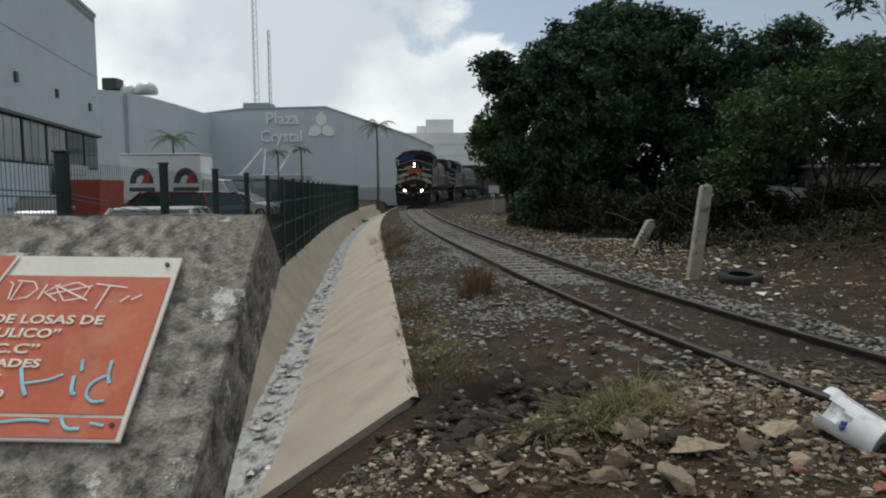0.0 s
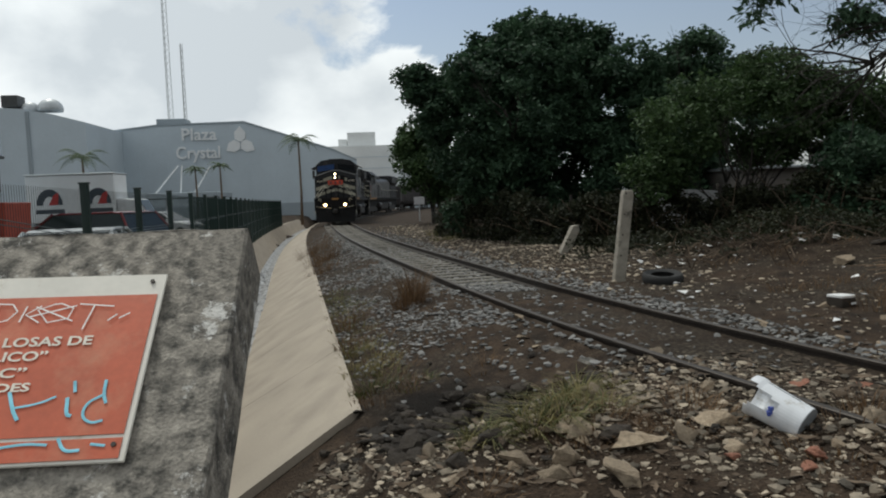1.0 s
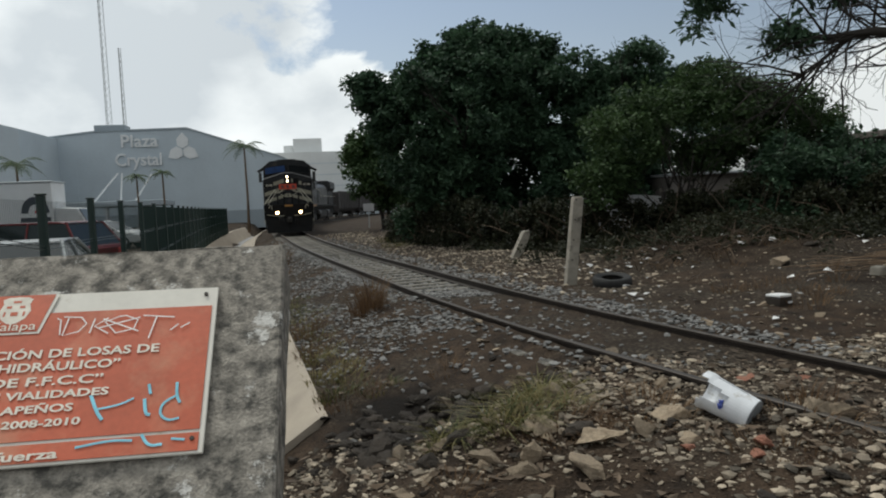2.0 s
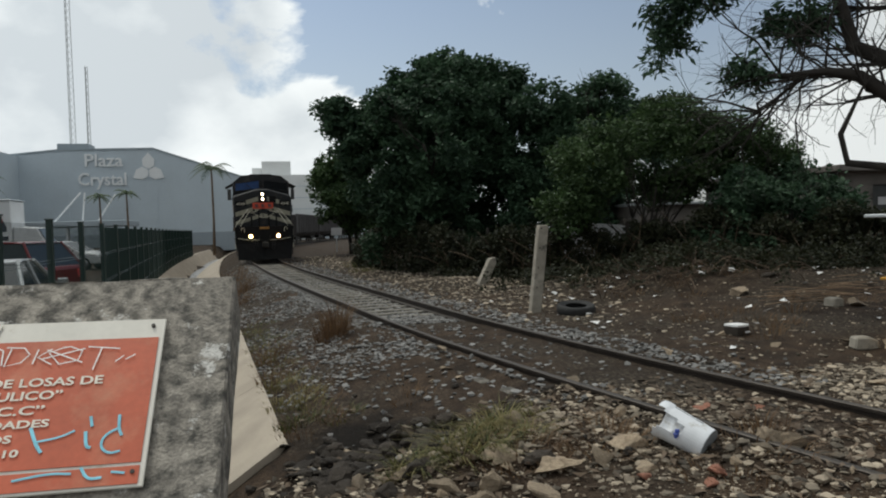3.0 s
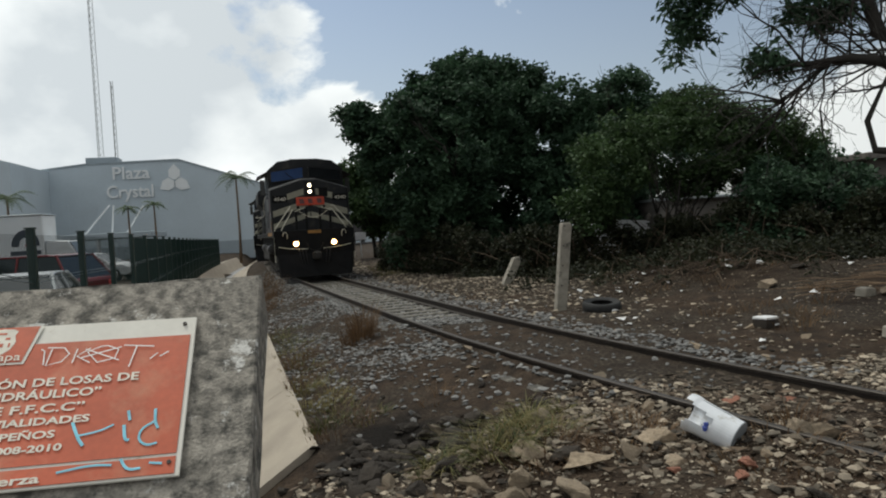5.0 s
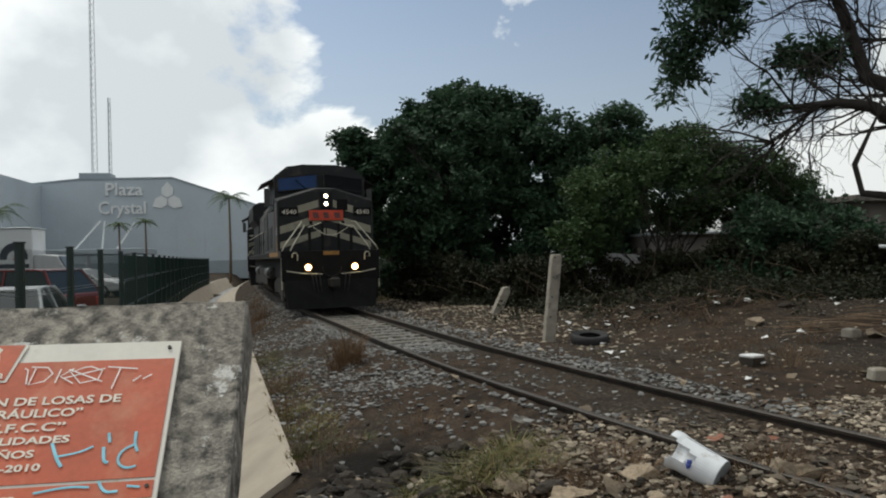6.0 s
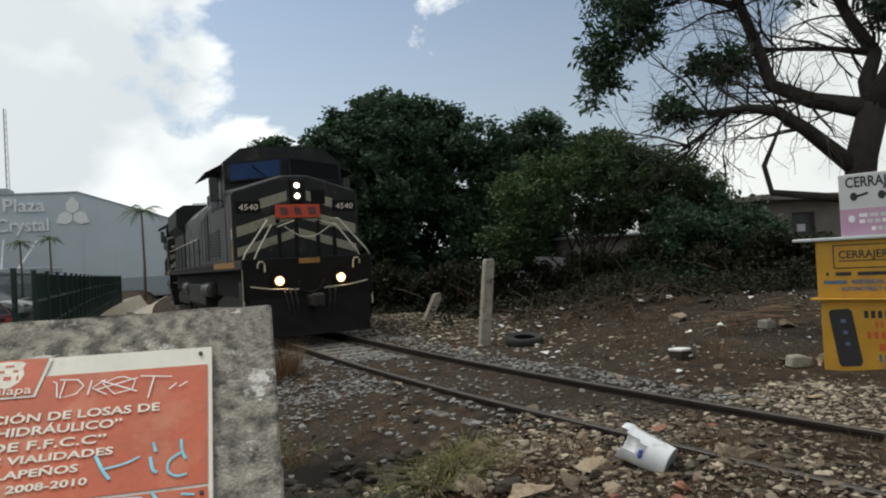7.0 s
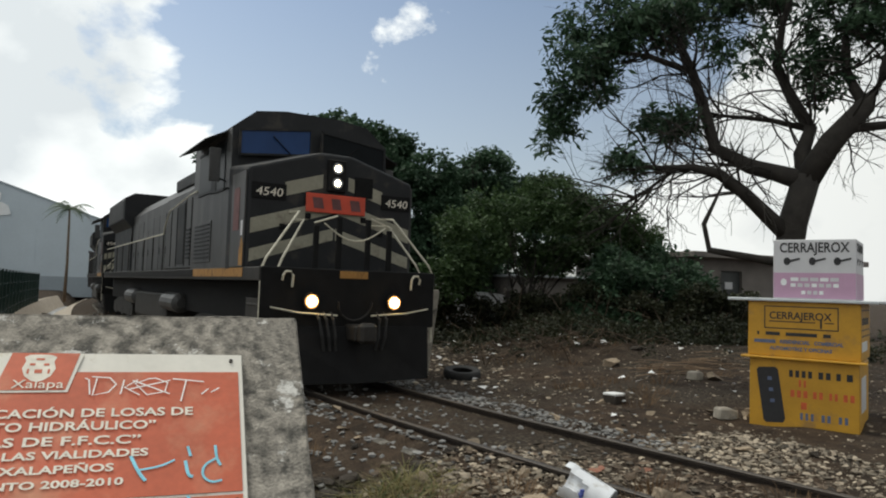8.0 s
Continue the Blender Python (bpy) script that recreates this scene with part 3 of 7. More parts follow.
def build_channel():
    root = tagged(new("drainage_channel"), "beige concrete storm channel with a wet dark bed", "channel", kind="structure")

    def strip(name, prof, y0, y1, mat, thick, label="", ragged=0.0, drop=0.3):
        n = max(2, int((y1 - y0) / 0.5))
        bm = bmesh.new()
        rows = []
        for k in range(n + 1):
            y = y0 + (y1 - y0) * k / n
            x = float(rim_x(y))
            rows.append([bm.verts.new((x - u, y + (ragged * (u / 1.5) if k == 0 else 0), z)) for u, z in prof] + [bm.verts.new((x - u, y + (ragged * (u / 1.5) if k == 0 else 0), z - thick)) for u, z in prof[::-1]])
        m = len(rows[0])
        for a, b in zip(rows, rows[1:]):
            for q in range(m):
                bm.faces.new((a[q], a[(q + 1) % m], b[(q + 1) % m], b[q]))
        bm.faces.new(rows[0])
        bm.faces.new(rows[-1][::-1])
        bmesh.ops.recalc_face_normals(bm, faces=bm.faces[:])
        return part(name, bm, mat, root, label)

    joints = [CH_END, 10.6, 13.8, 17.0, 20.2, 23.4, 26.6, 29.8, 33, 37, 41, 46, 52, 60, 70, 85]
    for a, b in zip(joints, joints[1:]):
        strip("slope_panel", [(-0.10, CH_Z + 0.01), (0.0, CH_Z), (1.55, BED_Z)], a, b - 0.012, M["channel"], 0.13, ragged=-0.6 if a == CH_END else 0)
        strip("side_panel", [(2.06, BED_Z), (2.75, LEFT_Z), (2.95, LEFT_Z + 0.01)], a, b - 0.012, M["channel"], 0.13)
    strip("bed", [(1.50, BED_Z + 0.015), (1.8, BED_Z - 0.03), (2.1, BED_Z + 0.015)], CH_END - 1.5, 85, M["channel_bed"], 0.12, "wet dark grey channel bed")
    # silt and small stones on the bed
    r = np.random.RandomState(4)
    bm = bmesh.new()
    for _ in range(170):
        y = r.uniform(CH_END, 34)
        s = r.uniform(0.03, 0.12)
        c = Vector((float(rim_x(y)) - r.uniform(1.5, 2.1), y, BED_Z + 0.01))
        vs = [bm.verts.new(c + Vector((s * math.cos(a) * r.uniform(0.6, 1.3), 1.6 * s * math.sin(a) * r.uniform(0.6, 1.2), 0))) for a in np.linspace(0, 5.2, 6)]
        top = bm.verts.new(c + Vector((0, 0, s * 0.35)))
        for k in range(6):
            bm.faces.new((vs[k], vs[(k + 1) % 6], top))
    part("silt", bm, M["channel_bed"], root, "dark silt and pebbles", kind="stuff")


build_channel()


def build_track():
    root = tagged(new("railway_track"), "single curving railway track on pale concrete sleepers", "railway track", kind="structure")
    prof = [(-0.07, -0.155), (0.07, -0.155), (0.07, -0.14), (0.012, -0.12), (0.012, -0.045), (0.036, -0.035), (0.036, -0.006), (0.028, 0.0), (-0.028, 0.0), (-0.036, -0.006), (-0.036, -0.035), (-0.012, -0.045), (-0.012, -0.12), (-0.07, -0.14)]
    ss = np.r_[np.arange(-14, 40, 0.8), np.arange(40, 150, 2.5)]
    for off in (-0.755, 0.755):
        bm = bmesh.new()
        rows = []
        for s in ss:
            c, d = on_track(s), along(s)
            nrm = Vector((d.y, -d.x, 0))
            rows.append([bm.verts.new(c + (off + a) * nrm + Vector((0, 0, b))) for a, b in prof])
        m = len(prof)
        for a, b in zip(rows, rows[1:]):
            for q in range(m):
                f = bm.faces.new((a[q], a[(q + 1) % m], b[(q + 1) % m], b[q]))
                f.material_index = 1 if q in (6, 7, 8) else 0
        bmesh.ops.recalc_face_normals(bm, faces=bm.faces[:])
        ob = part("rail", bm, M["rail"], root, "rusty steel rail with a polished head")
        ob.data.materials.append(M["rail_top"])
    tie = box(-1.25, 1.25, -0.12, 0.12, -0.18, 0, 0.02)
    me = bpy.data.meshes.new("sleeper")
    tie.to_mesh(me)
    tie.free()
    me.materials.append(M["sleeper"])
    r = random.Random(2)
    s = -6.0
    while s < 120:
        c, d = on_track(s), along(s)
        ob = part("sleeper", me, None, root)
        ob.matrix_basis = pose(c.x, c.y, RAIL - 0.150 + r.uniform(-0.012, 0.006), 0, 0, math.degrees(math.atan2(d.y, d.x)) - 90 + r.uniform(-1.5, 1.5))
        s += 0.6
    return root


build_track()


# ---- stones ----
def pebble_shapes(count, seed, cuts=1):
    """Unit stones: jittered, flattened octahedra cut once."""
    r = np.random.RandomState(seed)
    out = []
    for _ in range(count):
        bm = bmesh.new()
        bmesh.ops.create_icosphere(bm, subdivisions=cuts, radius=1.0)
        sq = np.array([1, r.uniform(0.5, 1.0), r.uniform(0.3, 0.65)])
        v = np.array([x.co[:] for x in bm.verts])
        # a few flat fractures make the stones angular
        for _ in range(9):
            n = r.normal(size=3)
            n /= np.linalg.norm(n)
            over = np.maximum(v @ n - r.uniform(0.25, 0.7), 0)
            v = v - over[:, None] * n
        v = v * sq * (r.uniform(1.1, 1.4, (len(v), 1)) if cuts == 1 else 1.25)
        if cuts > 1:
            v = v * np.array([[1 + 0.22 * noise.noise(Vector(q) * 2.3 + Vector((seed, 0, 0))) + 0.10 * noise.noise(Vector(q) * 6.0)] for q in v])
        f = [[q.index for q in p.verts] for p in bm.faces]
        bm.free()
        out.append((v, np.array(f)))
    return out


SHAPES = pebble_shapes(10, 8)


def scatter(name, mat, label, category, places, seed, parent=None):
    """Many stones joined: rows of x, y, size."""
    r = np.random.RandomState(seed)
    vs, fs, n = [], [], 0
    pz = ground_z(places[:, 0], places[:, 1])
    for (x, y, s), z in zip(places, pz):
        v, f = SHAPES[r.randint(len(SHAPES))]
        a = r.uniform(0, 6.28)
        c, k = math.cos(a), math.sin(a)
        w = v * s
        w = np.stack([c * w[:, 0] - k * w[:, 1] + x, k * w[:, 0] + c * w[:, 1] + y, w[:, 2] + z + s * 0.12], 1)
        vs.append(w)
        fs.append(f + n)
        n += len(w)
    ob = part(name, from_arrays(name, np.concatenate(vs), np.concatenate(fs)), mat, parent, kind="stuff")
    return tagged(ob, label, category, kind="stuff")


def build_gravel():
    r = np.random.RandomState(11)
    # ballast between and beside the rails
    rows = []
    for _ in range(24000):
        s = 6.5 + 36 * r.beta(1.0, 1.9)
        d = r.normal(-1.2, 1.35) if r.rand() < 0.62 else r.uniform(-1.3, 1.9)
        if d < -3.6 or d > 3.2:
            continue
        c = on_track(s)
        x, y = c.x + d, c.y
        if x < float(rim_x(y)) + 0.12 or (abs(d) < 0.95 and y < 12.5 and r.rand() < 0.93) or min(abs(d - 0.755), abs(d + 0.755)) < 0.1:
            continue
        if d < -1.0 and (wave(x, y, 1.3, 21) < -0.25 or y < 9.8 + 1.4 * wave(x, y, 1.1, 23) + r.normal(0, 0.5)) and r.rand() < 0.86:
            continue
        rows.append((x, y, r.uniform(0.018, 0.058)))
    scatter("ballast", M["gravel"], "grey crushed stone ballast along the track", "gravel", np.array(rows), 3)
    # pale rubble in the foreground and on the far side
    rows = []
    for _ in range(52000):
        x, y = r.uniform(-1.8, 6.4), r.uniform(3.0, 9.5)
        d = x - float(track_x(y))
        w = wave(x, y, 1.7, 33) + 0.55 * (y < 6.6) - 0.5 * (abs(d) < 0.9) - 0.75 * (y > 7) + 0.65 * (x > 1.6 and y < 6.3) - 0.35 * (x < 0.9 and y > 6.0) - 0.15
        if w < r.uniform(-0.3, 1.4) or min(abs(d - 0.755), abs(d + 0.755)) < 0.10 or (x < float(rim_x(y)) + 0.06 and y > CH_END - 0.45):
            continue
        rows.append((x, y, 0.006 + 0.052 * r.rand() ** 4.0))
    for _ in range(3200):
        x, y = r.normal(4.6, 1.3), r.normal(20, 4.0)
        if x - float(track_x(y)) > 1.5:
            rows.append((x, y, 0.02 + 0.06 * r.rand() ** 2))
    for _ in range(1500):
        y = r.uniform(24, 46)
        rows.append((float(track_x(y)) + r.normal(3.3, 0.7), y, 0.02 + 0.07 * r.rand() ** 2))
    for _ in range(2600):
        x, y = r.uniform(4.5, 15), r.uniform(5, 16)
        if x - float(track_x(y)) > 1.1:
            rows.append((x, y, 0.012 + 0.045 * r.rand() ** 3))
    scatter("rubble", M["pebble"], "pale broken stone and mortar rubble on the dirt", "rubble", np.array(rows), 5)


build_gravel()


# ---- the concrete sign stand beside the camera ----
PLAQUE_SKEW = 0.05


def build_stand():
    top, lean = Vector((-0.755, 1.778, 1.858)), 45.7
    # local x to the right, y up the sloping face, z out of the face; origin at the face's upper right corner
    root = thing("sign_stand", pose(top.x, top.y, top.z, 90 - lean + 0.6, 0, 0), "mould-stained concrete sign stand with a sloping orange plaque", "sign stand")
    bm = prism([(-1.03, -1.2), (0.0 - 0.05, -1.2), (0.0, -0.004), (-0.006, 0.0), (-1.02, 0.0)], -0.178, 0.0, "z", bevel=0.006)
    bmesh.ops.subdivide_edges(bm, edges=[e for e in bm.edges if e.calc_length() > 0.2], cuts=14, use_grid_fill=True)
    r = random.Random(5)
    for v in bm.verts:
        n = noise.noise(v.co * 9) * 0.004 + noise.noise(v.co * 35) * 0.0015
        v.co += Vector((n * 0.6, n * 0.6, n if v.co.z > -0.15 else 0))
    part("slab", bm, M["slab"], root, "grey concrete slab, black with mould")
    ped = part("plinth", prism([(-0.5, -2.35), (-0.1, -2.35), (-0.1, -0.29), (-0.5, -0.70)], -0.92, -0.22, "x"), M["slab"], root)
    ped.matrix_basis = root.matrix_basis.to_3x3().inverted().to_4x4()
    # plaque
    pw, ph, px, py = 0.735, 0.400, -0.152, -0.141
    z0 = 0.006
    plate = part("plaque", box(px - pw, px, py - ph, py, z0, z0 + 0.006, 0.0015), M["cream"], root, "off-white enamel plaque with an orange field")
    zf = z0 + 0.007

    def field(x0, x1, y0, y1, mat, label="", name="field"):
        return part(name, box(x0, x1, y0, y1, zf, zf + 0.0012), mat, plate, label)

    field(px - pw + 0.008, px - 0.010, py - 0.350, py - 0.053, M["orange"], "orange field with cream lettering", "field")
    field(px - pw + 0.008, px - 0.010, py - ph + 0.006, py - 0.357, M["orange"])
    zt = zf + 0.0022
    # emblem panel, in its cream outline, with a plain shield
    bm = bmesh.new()
    for pts, z in (([(-0.492, -0.106), (-0.352, -0.106), (-0.332, -0.004), (-0.472, -0.004)], zt),):
        vs = [bm.verts.new((px + a, py + b, z + 0.0008)) for a, b in pts]
        us = [bm.verts.new((px + a, py + b, z - 0.0002)) for a, b in pts]
        bm.faces.new(vs)
        for k in range(4):
            bm.faces.new((us[k], us[(k + 1) % 4], vs[(k + 1) % 4], vs[k]))
    part("emblem_panel", bm, M["cream"], plate)
    bm = bmesh.new()
    vs = [bm.verts.new((px + a, py + b, zt + 0.0016)) for a, b in ((-0.484, -0.101), (-0.357, -0.101), (-0.339, -0.0045), (-0.466, -0.0045))]
    bm.faces.new(vs)
    part("emblem_field", bm, M["orange"], plate)
    shield = [(-0.030, 0.030), (-0.020, 0.036), (0.0, 0.037), (0.020, 0.036), (0.030, 0.030), (0.026, 0.018), (0.031, 0.0), (0.024, -0.020), (0.010, -0.032), (0.0, -0.035), (-0.010, -0.032), (-0.024, -0.020), (-0.031, 0.0), (-0.026, 0.018)]
    cx, cy = px - 0.412, py - 0.046

    def flat(points, z, mat, name):
        b = bmesh.new()
        b.faces.new([b.verts.new((x, y, z)) for x, y in points])
        return part(name, b, mat, plate)

    flat([(cx + a, cy + b) for a, b in shield], zt + 0.0022, M["letter"], "shield")
    for ax, ay, w, h in ((-0.013, 0.010, 0.010, 0.006), (0.013, 0.010, 0.010, 0.006), (0.0, -0.008, 0.014, 0.010), (0.0, 0.024, 0.016, 0.005), (-0.019, -0.008, 0.004, 0.012), (0.019, -0.008, 0.004, 0.012)):
        flat([(cx + ax - w / 2, cy + ay - h / 2), (cx + ax + w / 2, cy + ay - h / 2), (cx + ax + w / 2, cy + ay + h / 2), (cx + ax - w / 2, cy + ay + h / 2)], zt + 0.0028, M["orange"], "shield_mark")
    T = lambda x, y: Matrix.Translation((px + x, py + y, zt + 0.0012))  # noqa: E731
    words("Xalapa", 0.030, M["letter"], plate, Matrix.Translation((px - 0.455, py - 0.097, zt + 0.003)), extrude=0.0004, width=0.094)
    right = -0.118
    for text, y, size, w, end in (("COLOCACIÓN DE LOSAS DE", -0.168, 0.028, 0.470, right), ("CONCRETO HIDRÁULICO”", -0.199, 0.028, 0.440, -0.190), ("EN VÍAS DE F.F.C.C”", -0.233, 0.028, 0.370, -0.218), ("MEJORANDO LAS VIALIDADES", -0.262, 0.0235, 0.470, -0.202), ("DE LOS XALAPEÑOS", -0.293, 0.0235, 0.312, -0.262), ("AYUNTAMIENTO 2008-2010", -0.323, 0.0215, 0.400, -0.240), ("que avanza con fuerza", -0.389, 0.026, 0.390, -0.268)):
        words(text, size, M["letter"], plate, T(end - w + 0.010, y), extrude=0.0005, width=w, bold=0.0006)
    # scratched white writing and pale blue spray
    gs = [[(-0.323, -0.055), (-0.315, -0.06), (-0.31, -0.098)], [(-0.30, -0.056), (-0.305, -0.10), (-0.275, -0.092), (-0.262, -0.072), (-0.275, -0.055), (-0.31, -0.052)], [(-0.247, -0.06), (-0.252, -0.097)], [(-0.22, -0.06), (-0.245, -0.08), (-0.215, -0.10)], [(-0.195, -0.056), (-0.225, -0.07), (-0.20, -0.10), (-0.165, -0.092), (-0.16, -0.068), (-0.185, -0.056), (-0.20, -0.058)], [(-0.235, -0.085), (-0.155, -0.062)], [(-0.23, -0.062), (-0.155, -0.098)], [(-0.15, -0.058), (-0.085, -0.066)], [(-0.122, -0.062), (-0.132, -0.118)], [(-0.09, -0.10), (-0.075, -0.085)], [(-0.07, -0.095), (-0.052, -0.083)]]
    for g in gs:
        ob = part("scratched_letter", tube([(px + a, py + b - 0.016, 0) for a, b in g], 0.0015, 6), M["scratch"], plate)
        ob.matrix_basis = pose(0, 0, zt + 0.0022) @ Matrix.Diagonal((1, 1, 0.2, 1))
    bs = [([(-0.222, -0.262), (-0.205, -0.30), (-0.192, -0.318)], 0.0045), ([(-0.208, -0.295), (-0.165, -0.288), (-0.14, -0.275)], 0.003), ([(-0.116, -0.245), (-0.110, -0.268)], 0.004), ([(-0.120, -0.278), (-0.114, -0.312), (-0.105, -0.314)], 0.0045), ([(-0.062, -0.245), (-0.060, -0.275), (-0.052, -0.292)], 0.004), ([(-0.06, -0.275), (-0.085, -0.29), (-0.088, -0.315), (-0.07, -0.33), (-0.05, -0.325)], 0.0035), ([(-0.23, -0.372), (-0.17, -0.362), (-0.13, -0.366)], 0.0035), ([(-0.115, -0.355), (-0.10, -0.38), (-0.075, -0.378)], 0.004), ([(-0.06, -0.368), (-0.035, -0.372)], 0.0035)]
    def rounded(g):
        q = [Vector((a, b, 0)) for a, b in g]
        for _ in range(2):
            q = [q[0]] + [p for a, b in zip(q, q[1:]) for p in (a.lerp(b, 0.25), a.lerp(b, 0.75))] + [q[-1]]
        return [p.to_2d()[:] for p in q]

    for g, w in bs:
        ob = part("spray_stroke", tube([(px + a, py + b, 0) for a, b in rounded(g)], w * 0.72, 6), M["cyan"], plate)
        ob.matrix_basis = pose(0, 0, zt + 0.0012) @ Matrix.Diagonal((1, 1, 0.15, 1))
    for bx, by in ((-0.025, -0.021), (-pw + 0.025, -0.021), (-0.022, -ph + 0.03), (-pw + 0.022, -ph + 0.03)):
        part("bolt", tube([(px + bx, py + by, zf - 0.001), (px + bx, py + by, zf + 0.004)], 0.0045, 8), M["bolt"], plate)
    # the plaque was cut a little out of square
    plate.matrix_basis = Matrix(((1, PLAQUE_SKEW, 0, -PLAQUE_SKEW * py), (0, 1, 0, 0), (0, 0, 1, 0), (0, 0, 0, 1)))
    return root


build_stand()


# ---- locomotive: x to its right, y ahead, z up from the rail heads, origin at the front beam ----
def loco_truck(name, y, root, outer=1.12):
    fr = part(name, box(-outer, outer, y - 2.35, y + 2.35, 0.52, 0.92, 0.03), M["loco_frame"], root, "dusty black steel bogie")
    for s in (-1, 1):
        part("side_frame", prism([(y - 2.5, 0.5), (y - 2.3, 0.42), (y + 2.3, 0.42), (y + 2.5, 0.5), (y + 2.5, 0.78), (y + 1.2, 0.98), (y - 1.2, 0.98), (y - 2.5, 0.78)], s * outer, s * (outer + 0.14), "x"), M["loco_frame"], fr)
    for k in (-1.75, 0.0, 1.75):
        for s in (-1, 1):
            bm = tube([(s * 0.70, y + k, 0.515), (s * 0.83, y + k, 0.515)], [0.515, 0.50], 24)
            part("wheel", bm, M["rail"], fr)
            part("axle_box", box(s * (outer + 0.03) - 0.12, s * (outer + 0.03) + 0.12, y + k - 0.2, y + k + 0.2, 0.36, 0.68, 0.02), M["loco_frame"], fr)
            part("spring", tube([(s * (outer + 0.05), y + k + 0.35, 0.62), (s * (outer + 0.05), y + k + 0.35, 0.95)], 0.08, 8), M["loco_frame"], fr)
    return fr


def build_loco(m, label, lit):
    root = thing("locomotive", m, label, "locomotive", "train")
    W = 1.57                         # half the width over the walkways
    NW, NF, CF, CB = 1.54, -0.92, -2.0, -5.0   # nose half width and front, cab front and back
    # underframe and walkway
    part("underframe", box(-1.2, 1.2, -21.3, -0.25, 0.95, 1.70, 0.02), M["loco_black"], root)
    part("walkway", box(-W, W, -21.3, -0.02, 1.70, 1.92, 0.015), M["loco_frame"], root)
    for s in (-1, 1):
        part("sill_stripe", box(s * (W + 0.003) - 0.004, s * (W + 0.003) + 0.004, -4.6, -0.95, 1.76, 1.91), M["loco_yellow"], root, "worn ochre stripe along the sill")
        part("sill_band", box(s * (W + 0.003) - 0.004, s * (W + 0.003) + 0.004, -21.2, -4.62, 1.76, 1.90), M["loco_black"], root)
    # front beam, plough and coupler
    part("front_beam", box(-1.55, 1.55, -0.12, 0.0, 0.98, 1.93, 0.02), M["loco_black"], root)
    bm = bmesh.new()
    pro = [(-1.42, 0.12), (1.42, 0.12), (1.48, 1.0), (-1.48, 1.0)]
    back = [bm.verts.new((a, -0.10, b)) for a, b in pro]
    frn = [bm.verts.new((a * 0.97, 0.16 if b < 0.5 else 0.0, b)) for a, b in pro]
    mid = [bm.verts.new((0, 0.34, 0.12)), bm.verts.new((0, 0.06, 1.0))]
    bm.faces.new(back[::-1])
    bm.faces.new((frn[0], mid[0], mid[1], frn[3]))
    bm.faces.new((mid[0], frn[1], frn[2], mid[1]))
    bm.faces.new((back[0], back[1], frn[1], mid[0], frn[0]))
    bm.faces.new((frn[3], mid[1], frn[2], back[2], back[3]))
    bm.faces.new((back[1], back[2], frn[2], frn[1]))
    bm.faces.new((back[3], back[0], frn[0], frn[3]))
    bmesh.ops.recalc_face_normals(bm, faces=bm.faces[:])
    part("snow_plough", bm, M["loco_black"], root, "black steel plough plate")
    cp = part("coupler", box(-0.14, 0.14, -0.1, 0.42, 0.78, 1.04, 0.03), M["loco_frame"], root)
    part("knuckle", box(-0.17, 0.12, 0.42, 0.62, 0.76, 1.08, 0.05), M["loco_frame"], cp)
    for x in (-0.55, -0.42, 0.40, 0.52, 0.64):
        part("brake_hose", tube([(x, 0.02, 1.22), (x, 0.16, 1.12), (x * 0.93, 0.20, 0.85), (x * 0.85, 0.16, 0.62)], 0.025, 6), M["rubber"], root)
    part("hose_loop", tube([(0.30 * math.cos(a), 0.10 + 0.05 * math.sin(a), 1.40 + 0.30 * math.sin(a)) for a in np.linspace(math.pi, 2 * math.pi, 9)], 0.018, 6), M["loco_frame"], root)
    # ditch lamps
    for s in (-1, 1):
        h = part("ditch_lamp", tube([(s * 0.735, -0.05, 1.40), (s * 0.735, 0.06, 1.40)], [0.15, 0.14], 18), M["loco_black"], root, "lit round ditch lamp" if lit else "")
        if lit:
            # glare halo added as a glowing disc behind the lens
            part("reflector", tube([(s * 0.735, 0.056, 1.40), (s * 0.735, 0.064, 1.40)], [0.116, 0.112], 20), M["reflector"], h)
        part("lens", tube([(s * 0.735, 0.055, 1.40), (s * 0.735, 0.085, 1.40), (s * 0.735, 0.115, 1.40), (s * 0.735, 0.13, 1.40)], [0.085, 0.08, 0.055, 0.02], 16), M["lamp_amber"] if lit else M["car_glass"], h)
    # steps at the corners
    for s in (-1, 1):
        st = part("step_well", box(s * 1.30 - 0.2, s * 1.30 + 0.2, -0.85, -0.14, 0.35, 0.40, 0.01), M["loco_frame"], root)
        for k in (0.68, 1.0, 1.3):
            part("tread", box(s * 1.32 - 0.2, s * 1.32 + 0.2, -0.85, -0.16, k, k + 0.04, 0.008), M["loco_frame"], st)
        part("step_side", box(s * 1.50 - 0.012, s * 1.50 + 0.012, -0.88, -0.14, 0.34, 1.42, 0.004), M["loco_frame"], st)
    # nose: full width, its top rising to the middle
    side_t, mid_t = 3.60, 3.98
    prof = [(-NW, 1.9), (NW, 1.9), (NW, side_t), (0.30, mid_t), (-0.30, mid_t), (-NW, side_t)]
    bm = bmesh.new()
    fr = [bm.verts.new((a, NF, b)) for a, b in prof]
    bk = [bm.verts.new((a * 1.03, CF, b + (0.12 if b > 2 else 0))) for a, b in prof]
    n = len(prof)
    bm.faces.new(fr)
    bm.faces.new(bk[::-1])
    for k in range(n):
        bm.faces.new((fr[k], bk[k], bk[(k + 1) % n], fr[(k + 1) % n]))
    bmesh.ops.recalc_face_normals(bm, faces=bm.faces[:])
    es = [e for e in bm.edges if all(abs(v.co.y - NF) < 1e-4 for v in e.verts) or (e.verts[0].co.z > 3 and e.verts[1].co.z > 3)]
